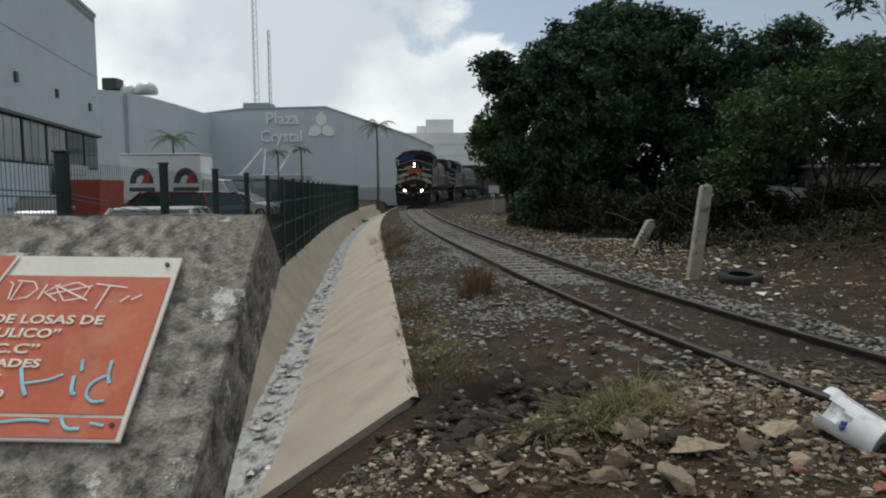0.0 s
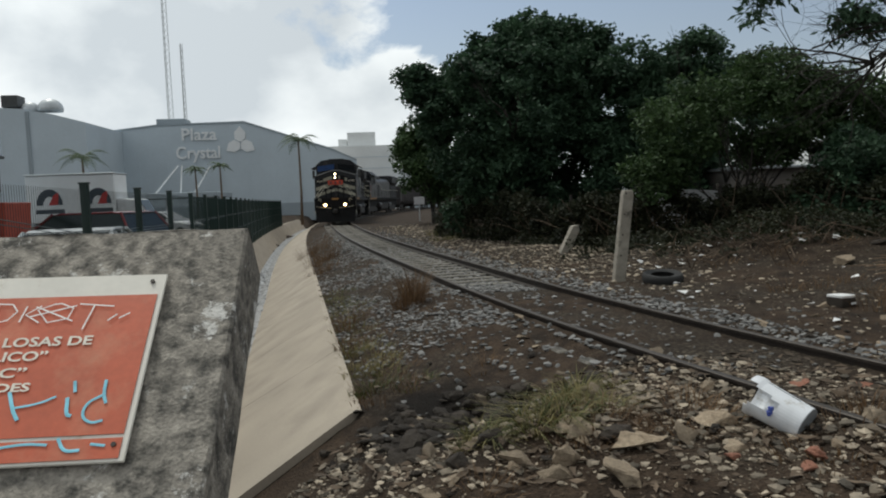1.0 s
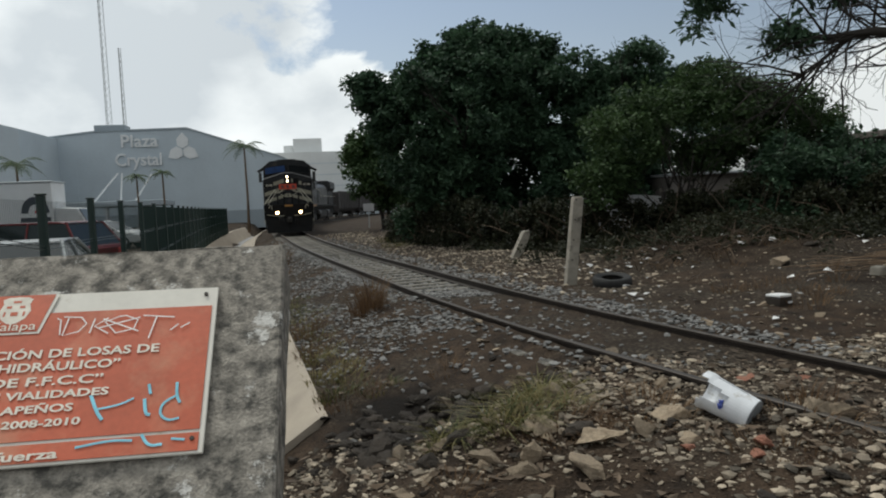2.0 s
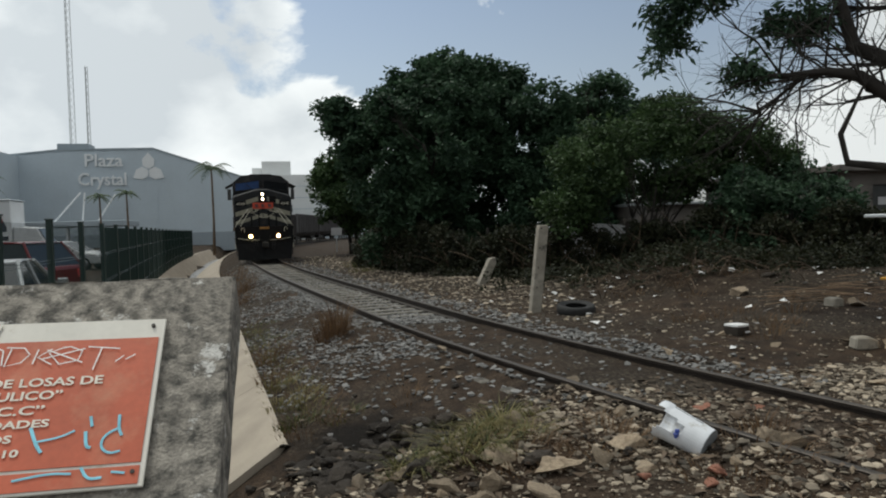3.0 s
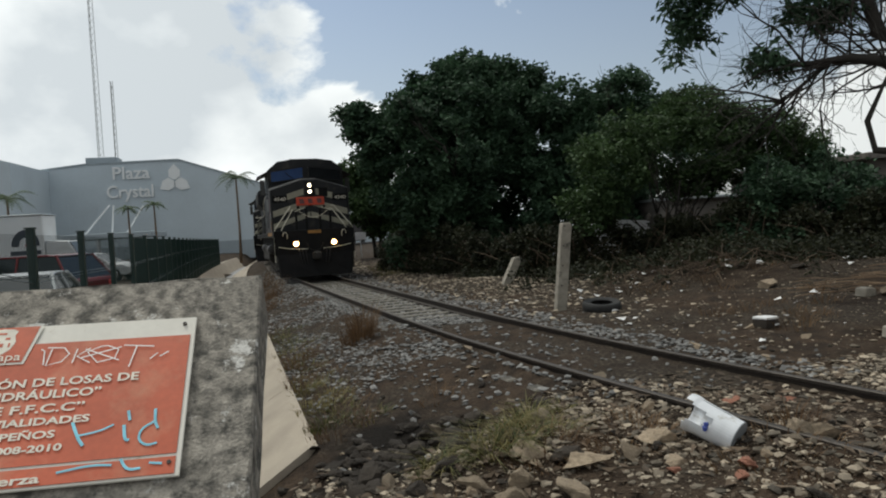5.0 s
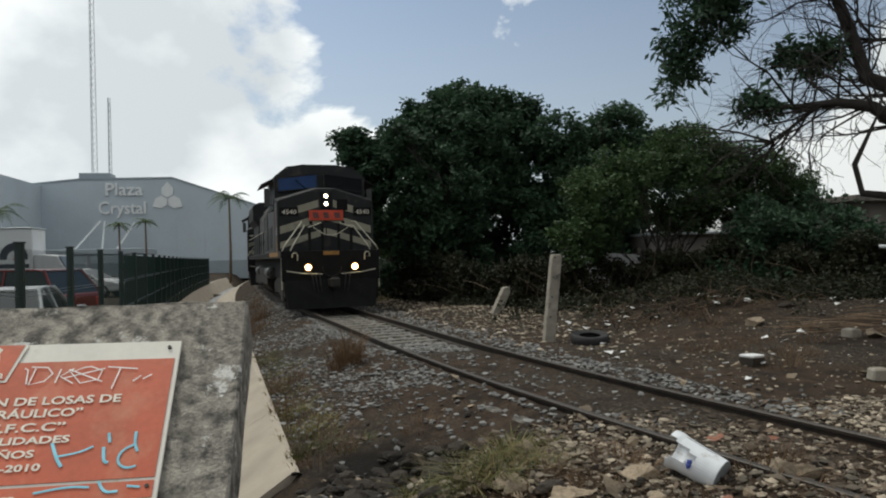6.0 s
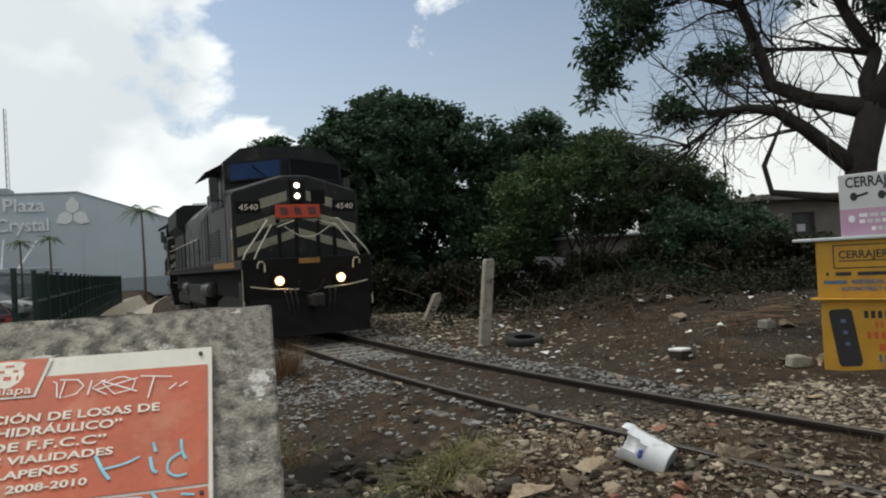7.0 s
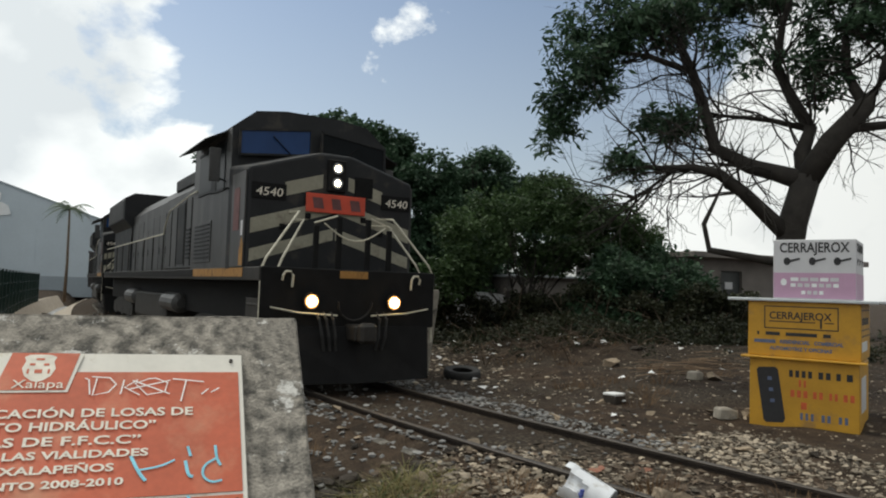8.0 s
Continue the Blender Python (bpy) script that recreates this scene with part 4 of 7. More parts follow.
    bmesh.ops.bevel(bm, geom=es, offset=0.05, segments=2, affect="EDGES", profile=0.5)
    nose = part("nose", bm, M["loco_dark"], root, "charcoal wide nose with dirty cream chevron stripes")
    for s in (-1, 1):
        part("nose_side", box(s * (NW + 0.025) - 0.012, s * (NW + 0.025) + 0.012, CF, NF - 0.06, 1.93, side_t - 0.06), M["loco_grey"], nose)
    y = NF + 0.004
    slope = 0.30

    def chevron(x0, x1, z0, h):
        for s in (-1, 1):
            b = bmesh.new()
            q = [(x0, z0 + slope * (NW - x0)), (x1, z0 + slope * (NW - x1)), (x1, z0 + h + slope * (NW - x1)), (x0, z0 + h + slope * (NW - x0))]
            v0 = [b.verts.new((s * a, y, min(z, 3.86))) for a, z in q]
            v1 = [b.verts.new((s * a, y - 0.01, min(z, 3.86))) for a, z in q]
            b.faces.new(v0)
            for k in range(4):
                b.faces.new((v0[k], v1[k], v1[(k + 1) % 4], v0[(k + 1) % 4]))
            bmesh.ops.recalc_face_normals(b, faces=b.faces[:])
            part("chevron_stripe", b, M["loco_cream"], nose)

    chevron(0.02, 1.49, 2.00, 0.21)
    chevron(0.02, 1.49, 2.47, 0.25)
    chevron(0.24, 0.92, 2.97, 0.24)
    # number boards and emblem plate
    for s in (-1, 1):
        nb = part("number_board", box(s * 1.20 - 0.30, s * 1.20 + 0.30, y, y + 0.02, 3.08, 3.35, 0.006), M["loco_black"], nose)
        words("4540", 0.20, M["letter"], nb, pose(s * 1.20 + 0.23, y + 0.024, 3.135, 90, 0, 180), extrude=0.002, width=0.46, shear=0.12)
    pl = part("emblem_plate", box(-0.56, 0.56, y + 0.04, y + 0.06, 2.92, 3.25, 0.008), M["loco_red"], nose, "red-orange emblem plate with plain shapes")
    for k, w in ((-0.36, 0.22), (0.0, 0.2), (0.34, 0.22)):
        part("emblem_shape", prism([(k - w / 2, 2.99), (k + w / 3, 2.99), (k + w / 2, 3.18), (k - w / 3, 3.18)], y + 0.061, y + 0.066), M["loco_rust"], pl)
    # twin headlamps in the nose
    hb = part("headlamp_box", box(-0.17, 0.17, NF - 0.02, NF + 0.07, 3.30, 3.88, 0.02), M["loco_black"], nose)
    for z in (3.46, 3.72):
        part("lens", tube([(0, NF + 0.06, z), (0, NF + 0.085, z)], [0.10, 0.095], 18), M["chrome"], hb)
        part("lamp_glow", tube([(0, NF + 0.08, z), (0, NF + 0.10, z), (0, NF + 0.125, z)], [0.06, 0.05, 0.02], 16), M["lamp"] if lit else M["car_glass"], hb, "lit headlamp" if lit else "")
    part("nose_hatch", box(-0.72, -0.36, y, y + 0.012, 3.25, 3.62, 0.01), M["loco_black"], nose)
    part("plate", box(-0.25, 0.25, 0.001, 0.012, 1.78, 1.90, 0.004), M["loco_yellow"], root, "ochre plate on the front beam")
    for x in (-0.9, -0.55, 0.5, 0.95):
        part("nose_handle", box(x - 0.05, x + 0.05, y, y + 0.03, 2.58 + 0.22 * (abs(x) < 0.7), 2.68 + 0.22 * (abs(x) < 0.7), 0.01), M["loco_black"], nose)
    # cab with chamfered roof
    eave, ridge = 4.48, 4.88
    cw = 1.55
    cprof = [(-cw, 1.9), (cw, 1.9), (cw, eave), (1.12, ridge - 0.05), (0.55, ridge + 0.03), (-0.55, ridge + 0.03), (-1.12, ridge - 0.05), (-cw, eave)]
    bm = bmesh.new()
    fr = [bm.verts.new((a, CF + (0.12 if b < 2 else -0.10 if b > 4.3 else 0.02), b)) for a, b in cprof]
    bk = [bm.verts.new((a, CB, b)) for a, b in cprof]
    n = len(cprof)
    bm.faces.new(fr)
    bm.faces.new(bk[::-1])
    for k in range(n):
        f = bm.faces.new((fr[k], bk[k], bk[(k + 1) % n], fr[(k + 1) % n]))
        f.material_index = 1 if k in (2, 3, 4, 5, 6) else 0
    bmesh.ops.recalc_face_normals(bm, faces=bm.faces[:])
    bm.faces.ensure_lookup_table()
    bm.faces[0].material_index = 1
    cab = part("cab", bm, M["loco_grey"], root, "grimy grey cab with a dark roof")
    cab.data.materials.append(M["loco_dark"])
    part("roof_hatch", box(-0.6, 0.6, -3.6, -2.6, ridge + 0.0, ridge + 0.10, 0.02), M["loco_dark"], cab)
    for s in (-1, 1):
        # windscreens with frames
        part("windscreen", prism([(s * 0.13, 4.12), (s * 1.42, 3.98), (s * 1.42, 4.40), (s * 0.13, 4.56)], CF + 0.055, CF + 0.03), M["loco_glass"] if s > 0 else M["cab_glass"], cab, "blue-tinted windscreen pane" if s > 0 else "dark windscreen pane")
        for q in (((0.10, 4.08), (1.46, 3.94), (1.46, 3.98), (0.10, 4.12)), ((0.10, 4.56), (1.46, 4.39), (1.46, 4.43), (0.10, 4.60)), ((0.09, 4.08), (0.13, 4.08), (0.13, 4.60), (0.09, 4.60)), ((1.42, 3.94), (1.46, 3.94), (1.46, 4.43), (1.42, 4.43))):
            part("window_frame", prism([(s * a, b) for a, b in q], CF + 0.075, CF + 0.03), M["loco_dark"], cab)
        part("wiper", tube([(s * 0.5, CF + 0.09, 4.06), (s * 0.85, CF + 0.10, 4.36)], 0.012, 5), M["loco_black"], cab)
        # side windows, awning and mirror
        part("side_window", box(s * (cw + 0.005) - 0.012, s * (cw + 0.005) + 0.012, -3.05, -2.45, 3.40, 4.25, 0.0), M["cab_glass"], cab)
        part("side_window", box(s * (cw + 0.005) - 0.012, s * (cw + 0.005) + 0.012, -4.45, -3.40, 3.45, 4.22, 0.0), M["cab_glass"], cab)
        for a, b, c, d in ((-3.10, -2.40, 4.25, 4.30), (-3.10, -2.40, 3.35, 3.40), (-4.5, -3.35, 4.22, 4.27), (-4.5, -3.35, 3.40, 3.45), (-3.40, -3.05, 3.37, 4.28)):
            part("window_trim", box(s * (cw + 0.01) - 0.015, s * (cw + 0.01) + 0.015, a, b, c, d), M["loco_dark"], cab)
        part("awning", prism([(s * cw, 4.46), (s * cw, 4.42), (s * (cw + 0.42), 4.22), (s * (cw + 0.42), 4.24)], -4.6, -2.35), M["loco_dark"], cab)
        mi = part("mirror", box(s * (cw + 0.22) - 0.10, s * (cw + 0.22) + 0.10, -2.38, -2.34, 3.48, 4.10, 0.01), M["loco_grey"], cab)
        part("mirror_arm", tube([(s * cw, -2.36, 3.5), (s * (cw + 0.14), -2.36, 3.55)], 0.014, 5), M["loco_black"], mi)
        part("cab_louvre", box(s * (cw + 0.005) - 0.014, s * (cw + 0.005) + 0.014, -4.7, -3.3, 2.05, 2.85, 0.004), M["loco_grey"], cab)
        for k in range(9):
            part("louvre_blade", box(s * (cw + 0.02) - 0.012, s * (cw + 0.02) + 0.012, -4.62, -3.38, 2.12 + 0.08 * k, 2.155 + 0.08 * k), M["loco_dark"], cab)
        part("emblem", prism([(-1.62, 2.55), (-1.28, 2.55), (-1.28, 3.22), (-1.34, 3.28), (-1.56, 3.28), (-1.62, 3.22)], s * (NW + 0.036), s * (NW + 0.044), "x"), M["loco_rust"], nose, "faded red upright emblem")
        part("rust_patch", prism([(-1.20, 1.95), (-0.99, 1.95), (-0.99, 2.30), (-1.08, 2.42), (-1.20, 2.20)], s * (NW + 0.036), s * (NW + 0.041), "x"), M["loco_yellow"], nose)
        part("side_label", box(s * (NW + 0.040) - 0.003, s * (NW + 0.040) + 0.003, -1.14, -1.04, 2.45, 2.70), M["kiosk_white"], nose)
        part("grab_iron", tube([(s * (cw + 0.01), -2.1, 3.35), (s * (cw + 0.06), -2.1, 3.35), (s * (cw + 0.06), -2.3, 3.35), (s * (cw + 0.01), -2.3, 3.35)], 0.015, 5), M["loco_black"], cab)
    # hood with doors, exhaust and radiator wings
    hood = part("hood", prism([(-1.18, 1.9), (1.18, 1.9), (1.18, 3.85), (0.85, 4.22), (-0.85, 4.22), (-1.18, 3.85)], -16.4, CB - 0.01), M["loco_grey"], root, "grimy grey engine hood with service doors")
    for s in (-1, 1):
        k = CB - 0.25
        j = 0
        while k > -16.2:
            part("service_door", box(s * 1.185 - 0.012, s * 1.185 + 0.012, k - 0.92, k, 1.96, 3.55 if j % 4 else 3.2, 0.006), M["loco_grey"], hood)
            part("door_latch", box(s * 1.20 - 0.012, s * 1.20 + 0.012, k - 0.88, k - 0.80, 2.4, 2.6), M["loco_dark"], hood)
            k -= 0.98
            j += 1
        for a, b in ((-6.4, -5.3), (-9.6, -8.2)):
            for z in np.arange(2.9, 3.5, 0.09):
                part("louvre_blade", box(s * 1.20 - 0.02, s * 1.20 + 0.02, b - (b - a), b, z, z + 0.035), M["loco_dark"], hood)
    eq = part("equipment_box", box(-1.50, 1.50, -8.3, CB - 0.01, 1.92, 3.72, 0.04), M["loco_grey"], root, "full-width electrical cabinet behind the cab")
    for s in (-1, 1):
        for yy, z1 in ((-5.35, 3.5), (-5.95, 3.55), (-6.9, 3.4), (-7.6, 3.4)):
            part("panel_seam", box(s * 1.503 - 0.008, s * 1.503 + 0.008, yy - 0.03, yy + 0.03, 2.0, z1), M["loco_black"], eq)
        part("door_panel", box(s * 1.505 - 0.010, s * 1.505 + 0.010, -6.8, -6.05, 2.05, 3.45, 0.006), M["loco_dark"], eq)
        for k in range(8):
            part("louvre_blade", box(s * 1.51 - 0.012, s * 1.51 + 0.012, -5.85, -5.42, 2.15 + 0.09 * k, 2.19 + 0.09 * k), M["loco_dark"], eq)
    part("exhaust_stack", box(-0.5, 0.5, -12.2, -11.2, 4.2, 4.46, 0.03), M["loco_black"], hood)
    part("dynamic_brake_cover", box(-1.0, 1.0, -10.0, -7.2, 4.1, 4.46, 0.05), M["loco_dark"], hood)
    rad = part("radiator", prism([(-1.25, 1.9), (1.25, 1.9), (1.25, 3.5), (1.52, 3.8), (1.52, 4.55), (1.2, 4.74), (-1.2, 4.74), (-1.52, 4.55), (-1.52, 3.8), (-1.25, 3.5)], -21.0, -16.4), M["loco_dark"], root, "dark overhanging radiator housing")
    for s in (-1, 1):
        for z in np.arange(3.86, 4.42, 0.09):
            part("radiator_blade", box(s * 1.53 - 0.015, s * 1.53 + 0.015, -20.8, -16.6, z, z + 0.04), M["loco_grey"], rad)
    for yy in (-7.4, -13.2):
        part("horn" if yy < -10 else "antenna_dome", box(-0.18, 0.18, yy - 0.2, yy + 0.2, 4.40, 4.58, 0.05), M["loco_grey"], hood)
    # tank, reservoirs and bogies
    part("fuel_tank", prism([(-1.15, 0.30), (1.15, 0.30), (1.42, 0.62), (1.42, 1.30), (-1.42, 1.30), (-1.42, 0.62)], -13.4, -8.2, bevel=0.03), M["loco_frame"], root)
    for s in (-1, 1):
        for yy in (-14.5, -7.9):
            part("air_reservoir", tube([(s * 1.28, yy - 0.9, 1.12), (s * 1.28, yy - 0.82, 1.12), (s * 1.28, yy + 0.82, 1.12), (s * 1.28, yy + 0.9, 1.12)], [0.12, 0.24, 0.24, 0.12], 14), M["loco_grey"], root)
    loco_truck("front_bogie", -3.9, root)
    loco_truck("rear_bogie", -17.6, root)
    # handrails
    for s in (-1, 1):
        part("side_handrail", tube([(s * 1.52, -20.9, 2.85), (s * 1.52, -8.5, 2.85), (s * 1.56, -8.1, 3.05)], 0.018, 6), M["handrail"], root)
        for k in np.arange(-20.9, -8.4, 1.55):
            part("stanchion", tube([(s * 1.52, k, 1.90), (s * 1.52, k, 2.85)], 0.018, 6), M["loco_frame"], root)
        part("cab_handrail", tube([(s * 1.56, -8.1, 3.05), (s * 1.58, -7.5, 3.36), (s * 1.60, -5.1, 3.52), (s * 1.57, -4.6, 3.55)], 0.015, 5), M["handrail"], root)
        # pale corner rails at the front
        for o, top in ((0.0, 2.55), (0.16, 2.42)):
            part("corner_rail", tube([(s * (1.54 - 1.6 * o), -0.06, 0.72 + 3 * o), (s * (1.54 - 1.6 * o), -0.04, 1.88), (s * (1.46 - 1.6 * o), -0.08, 2.06), (s * (0.86 - 0.5 * o), -0.35, top + 0.3), (s * (0.82 - 0.5 * o), NF, top + 0.34)], 0.020, 6), M["handrail"], root)
        part("grab_loop", tube([(s * 1.06, 0.03, 1.62), (s * 1.06, 0.06, 1.80), (s * 1.10, 0.06, 1.86), (s * 1.18, 0.06, 1.86), (s * 1.22, 0.06, 1.80), (s * 1.22, 0.03, 1.72)], 0.02, 6), M["handrail"], root)
        part("uncoupling_lever", tube([(s * 1.40, 0.05, 1.30), (s * 0.95, 0.07, 1.22), (s * 0.3, 0.08, 1.18)], 0.015, 5), M["handrail"], root)
        for x in (0.26, 0.66):
            part("front_post", box(s * x - 0.045, s * x + 0.045, -0.10, -0.04, 1.90, 2.78 if x < 0.5 else 2.62, 0.008), M["loco_black"], root)
    part("front_chain", tube([(0.55 - 1.1 * k / 10, 0.0, 2.66 - 0.26 * math.sin(math.pi * k / 10)) for k in range(11)], 0.012, 5), M["handrail"], root)
    part("front_rail", tube([(-0.7, -0.06, 2.66), (-0.30, -0.06, 2.80)], 0.016, 5), M["handrail"], root)
    part("front_rail", tube([(0.7, -0.06, 2.66), (0.30, -0.06, 2.80)], 0.016, 5), M["handrail"], root)
    return root


def build_wagon(m):
    """A ribbed open wagon on two bogies; origin at its front end."""
    root = thing("goods_wagon", m, "dark ribbed steel goods wagon behind the locomotives", "goods wagon", "train")
    part("body", prism([(-1.0, 0.95), (1.0, 0.95), (1.48, 1.4), (1.48, 3.5), (1.40, 3.55), (1.40, 1.5), (-1.40, 1.5), (-1.40, 3.55), (-1.48, 3.5), (-1.48, 1.4)], -15.6, -0.6), M["wagon"], root)
    for yy in (-15.6, -0.62):
        part("end_wall", box(-1.46, 1.46, yy - 0.03, yy + 0.05, 1.0, 3.5, 0.01), M["wagon"], root)
    for s in (-1, 1):
        part("top_chord", box(s * 1.47 - 0.07, s * 1.47 + 0.07, -15.6, -0.6, 3.46, 3.60, 0.01), M["wagon"], root)
        for k in np.arange(-15.2, -0.8, 1.2):
            part("rib", box(s * 1.52 - 0.06, s * 1.52 + 0.06, k - 0.07, k + 0.07, 1.2, 3.48), M["wagon"], root)
    for yy in (-3.0, -13.2):
        b = part("bogie", box(-1.1, 1.1, yy - 1.3, yy + 1.3, 0.5, 0.85, 0.03), M["loco_frame"], root)
        for k in (-0.9, 0.9):
            for s in (-1, 1):
                part("wheel", tube([(s * 0.70, yy + k, 0.46), (s * 0.83, yy + k, 0.46)], 0.46, 16), M["rail"], b)
    part("draw_gear", box(-0.15, 0.15, -16.2, 0.0, 0.75, 1.0, 0.02), M["loco_frame"], root)
    return root


# front beam along the track, metres of arc, by seconds
RUN = [(0.0, 60.6), (0.5, 57.1), (1.0, 53.6), (1.5, 50.0), (2.0, 46.5), (2.5, 43.1), (3.0, 39.8), (3.5, 36.6), (4.0, 33.5), (4.5, 30.8), (5.0, 28.1), (5.5, 25.4), (6.0, 22.6), (6.5, 19.8), (7.0, 16.9), (7.5, 14.0), (8.0, 11.35)]


def ride(s, a, b):
    """The pose of a vehicle whose front is s metres along, with its bogies a and b metres behind it."""
    p, q = on_track(s + a), on_track(s + b)
    d = (p - q).normalized()
    o = p + a * d
    return pose(o.x, o.y, RAIL, 0, 0, math.degrees(math.atan2(d.y, d.x)) - 90)


def run_rows(back, a, b):
    return [(t, ride(s + back, a, b)) for t, s in RUN]


loco = build_loco(ride(60.6, 3.9, 17.6), "grimy grey diesel locomotive with cream chevrons and lit headlamps", True)
second = build_loco(ride(82.9, 3.9, 17.6), "grimy grey second diesel locomotive coupled behind the first", False)
wagons = [build_wagon(ride(105.2, 3.0, 13.2))]
wagons += [copy_thing(wagons[0], ride(105.2 + 16.4 * k, 3.0, 13.2)) for k in (1, 2)]


# ---- green mesh fence along the car park ----
def build_fence():
    top = 2.2
    line_x = lambda y: float(np.interp(y, [-8, 18, 200], [-1.95, -4.62, 0])) if y < 18 else float(rim_x(y)) - 2.72  # noqa: E731
    root = tagged(new("mesh_fence"), "dark green welded mesh fence with steel posts", "fence")
    ys = [5.7 + 2.62 * k for k in range(-1, 24)]
    posts = []
    for k, y in enumerate(ys):
        x = line_x(y)
        z0 = gz(x, y) - 0.05 if y > 5 else LEFT_Z
        r = 0.042 if y < 6.5 else 0.04
        bm = box(x - r, x + r, y - r, y + r, z0, top, 0.006)
        box(x - r - 0.01, x + r + 0.01, y - r - 0.01, y + r + 0.01, top, top + 0.02, 0.004, bm)
        part("post", bm, M["fence"], root)
        posts.append(Vector((x, y, z0)))
    for a, b in zip(posts, posts[1:]):
        n = int((b - a).length / 0.055) if a.y < 30 else int((b - a).length / 0.10)
        w = 0.0021 if a.y < 15 else 0.0032 if a.y < 30 else 0.008
        vs, fs, q = [], [], 0
        d = (b - a).normalized()
        side = Vector((d.y, -d.x, 0))

        def bar(p0, p1, h, vs=vs, fs=fs, side=side, d=d):
            base = len(vs)
            across = side * h
            other = (p1 - p0).normalized().cross(side) * h
            for p in (p0, p1):
                vs.extend([p + across, p + other, p - across, p - other])
            for k in range(4):
                fs.append((base + k, base + (k + 1) % 4, base + 4 + (k + 1) % 4, base + 4 + k))

        for k in range(1, n):
            p = a.lerp(b, k / n)
            kink = side * 0.03
            zz = (p.z + 0.08, top - 0.06)
            bar(Vector((p.x, p.y, zz[0])), Vector((p.x, p.y, zz[1])), w)
        for z in (0.15, 0.19, 0.75, 0.79, 1.4, 1.44, 2.0, 2.04):
            bar(Vector((a.x, a.y, a.z + z)) + side * 0.006, Vector((b.x, b.y, b.z + z)) + side * 0.006, 0.0045)
        part("mesh_panel", from_arrays("mesh_panel", [v[:] for v in vs], fs), M["fence"], root, kind="stuff")


build_fence()


# ---- car park ----
def build_car(m, paint, label, tall=1.46, length=4.4, estate=False, group="parked cars"):
    """A car: x ahead, y to its left, origin on the ground."""
    root = thing("car", m, label, "car", group)
    h, L2 = tall, length / 2
    w = 0.86
    body = [(-L2, 0.38), (-L2 + 0.08, 0.30), (L2 - 0.1, 0.30), (L2, 0.42), (L2 - 0.03, 0.66), (L2 - 0.35, 0.78), (L2 - 1.15, 0.92), (-L2 + (0.15 if estate else 0.75), 0.96), (-L2 + 0.04, 0.90)]
    part("body", prism([(a, b) for a, b in body], -w, w, "y", bevel=0.05), paint, root)
    roof0, roof1 = L2 - 1.95, -L2 + (0.55 if estate else 1.25)
    base0, base1 = L2 - 1.12, -L2 + (0.12 if estate else 0.62)
    bm = bmesh.new()
    lo = [(base0, -w + 0.03), (base0, w - 0.03), (base1, w - 0.03), (base1, -w + 0.03)]
    hi = [(roof0, -0.62), (roof0, 0.62), (roof1, 0.62), (roof1, -0.62)]
    a = [bm.verts.new((x, y, 0.91)) for x, y in lo]
    b = [bm.verts.new((x, y, h - 0.03)) for x, y in hi]
    for k in range(4):
        bm.faces.new((a[k], a[(k + 1) % 4], b[(k + 1) % 4], b[k]))
    bm.faces.new(b)
    bmesh.ops.recalc_face_normals(bm, faces=bm.faces[:])
    part("glasshouse", bm, M["car_glass"], root, "dark tinted glass")
    roof = [(roof0 + 0.06, h - 0.055), (roof0 - 0.25, h), (roof1 + 0.25, h), (roof1 - 0.06, h - 0.055)]
    part("roof", prism(roof, -0.65, 0.65, "y", bevel=0.015), paint, root)
    for s in (-1, 1):
        for x0, x1 in ((base0, roof0), (base1, roof1), ((roof0 + roof1) / 2, (roof0 + roof1) / 2 + 0.02)):
            part("pillar", tube([(x0, s * (w - 0.03), 0.90), (x1, s * 0.63, h - 0.03)], 0.035, 6), paint, root)
        part("mirror", box(base0 - 0.35, base0 - 0.22, s * (w + 0.10) - 0.08, s * (w + 0.10) + 0.08, 0.92, 1.04, 0.02), paint, root)
        part("headlamp", box(L2 - 0.10, L2 - 0.01, s * 0.62 - 0.18, s * 0.62 + 0.18, 0.58, 0.72, 0.02), M["chrome"], root)
        part("tail_lamp", box(-L2 + 0.01, -L2 + 0.10, s * 0.66 - 0.15, s * 0.66 + 0.15, 0.62, 0.84, 0.02), M["logo_red"], root)
        for x in (L2 - 0.82, -L2 + 0.80):
            wh = part("wheel", tube([(x, s * 0.66, 0.31), (x, s * 0.88, 0.31)], 0.31, 20), M["rubber"], root)
            part("hubcap", tube([(x, s * 0.88, 0.31), (x, s * 0.895, 0.31)], [0.20, 0.17], 14), M["chrome"], wh)
    return root


def at_lot(x, y, turn):
    return pose(x, y, gz(x, y), 0, 0, turn)


build_car(at_lot(-8.0, 19.4, 158), M["red_car"], "maroon estate car with dark windows in the car park", 1.56, 4.6, True)
build_car(at_lot(-11.2, 37.5, -12), M["white_car"], "white saloon car parked behind the fence", 1.42, 4.4)
build_car(at_lot(-5.3, 12.5, 96), M["silver_car"], "silver car parked close to the fence", 1.42, 4.2)
build_car(at_lot(-9.6, 44.0, 170), M["silver_car"], "silver hatchback further back in the car park", 1.5, 4.0, True)
build_car(at_lot(-14.2, 24.0, 120), M["blue_car"], "pale blue car nosing out beside the grey building", 1.45, 4.3)


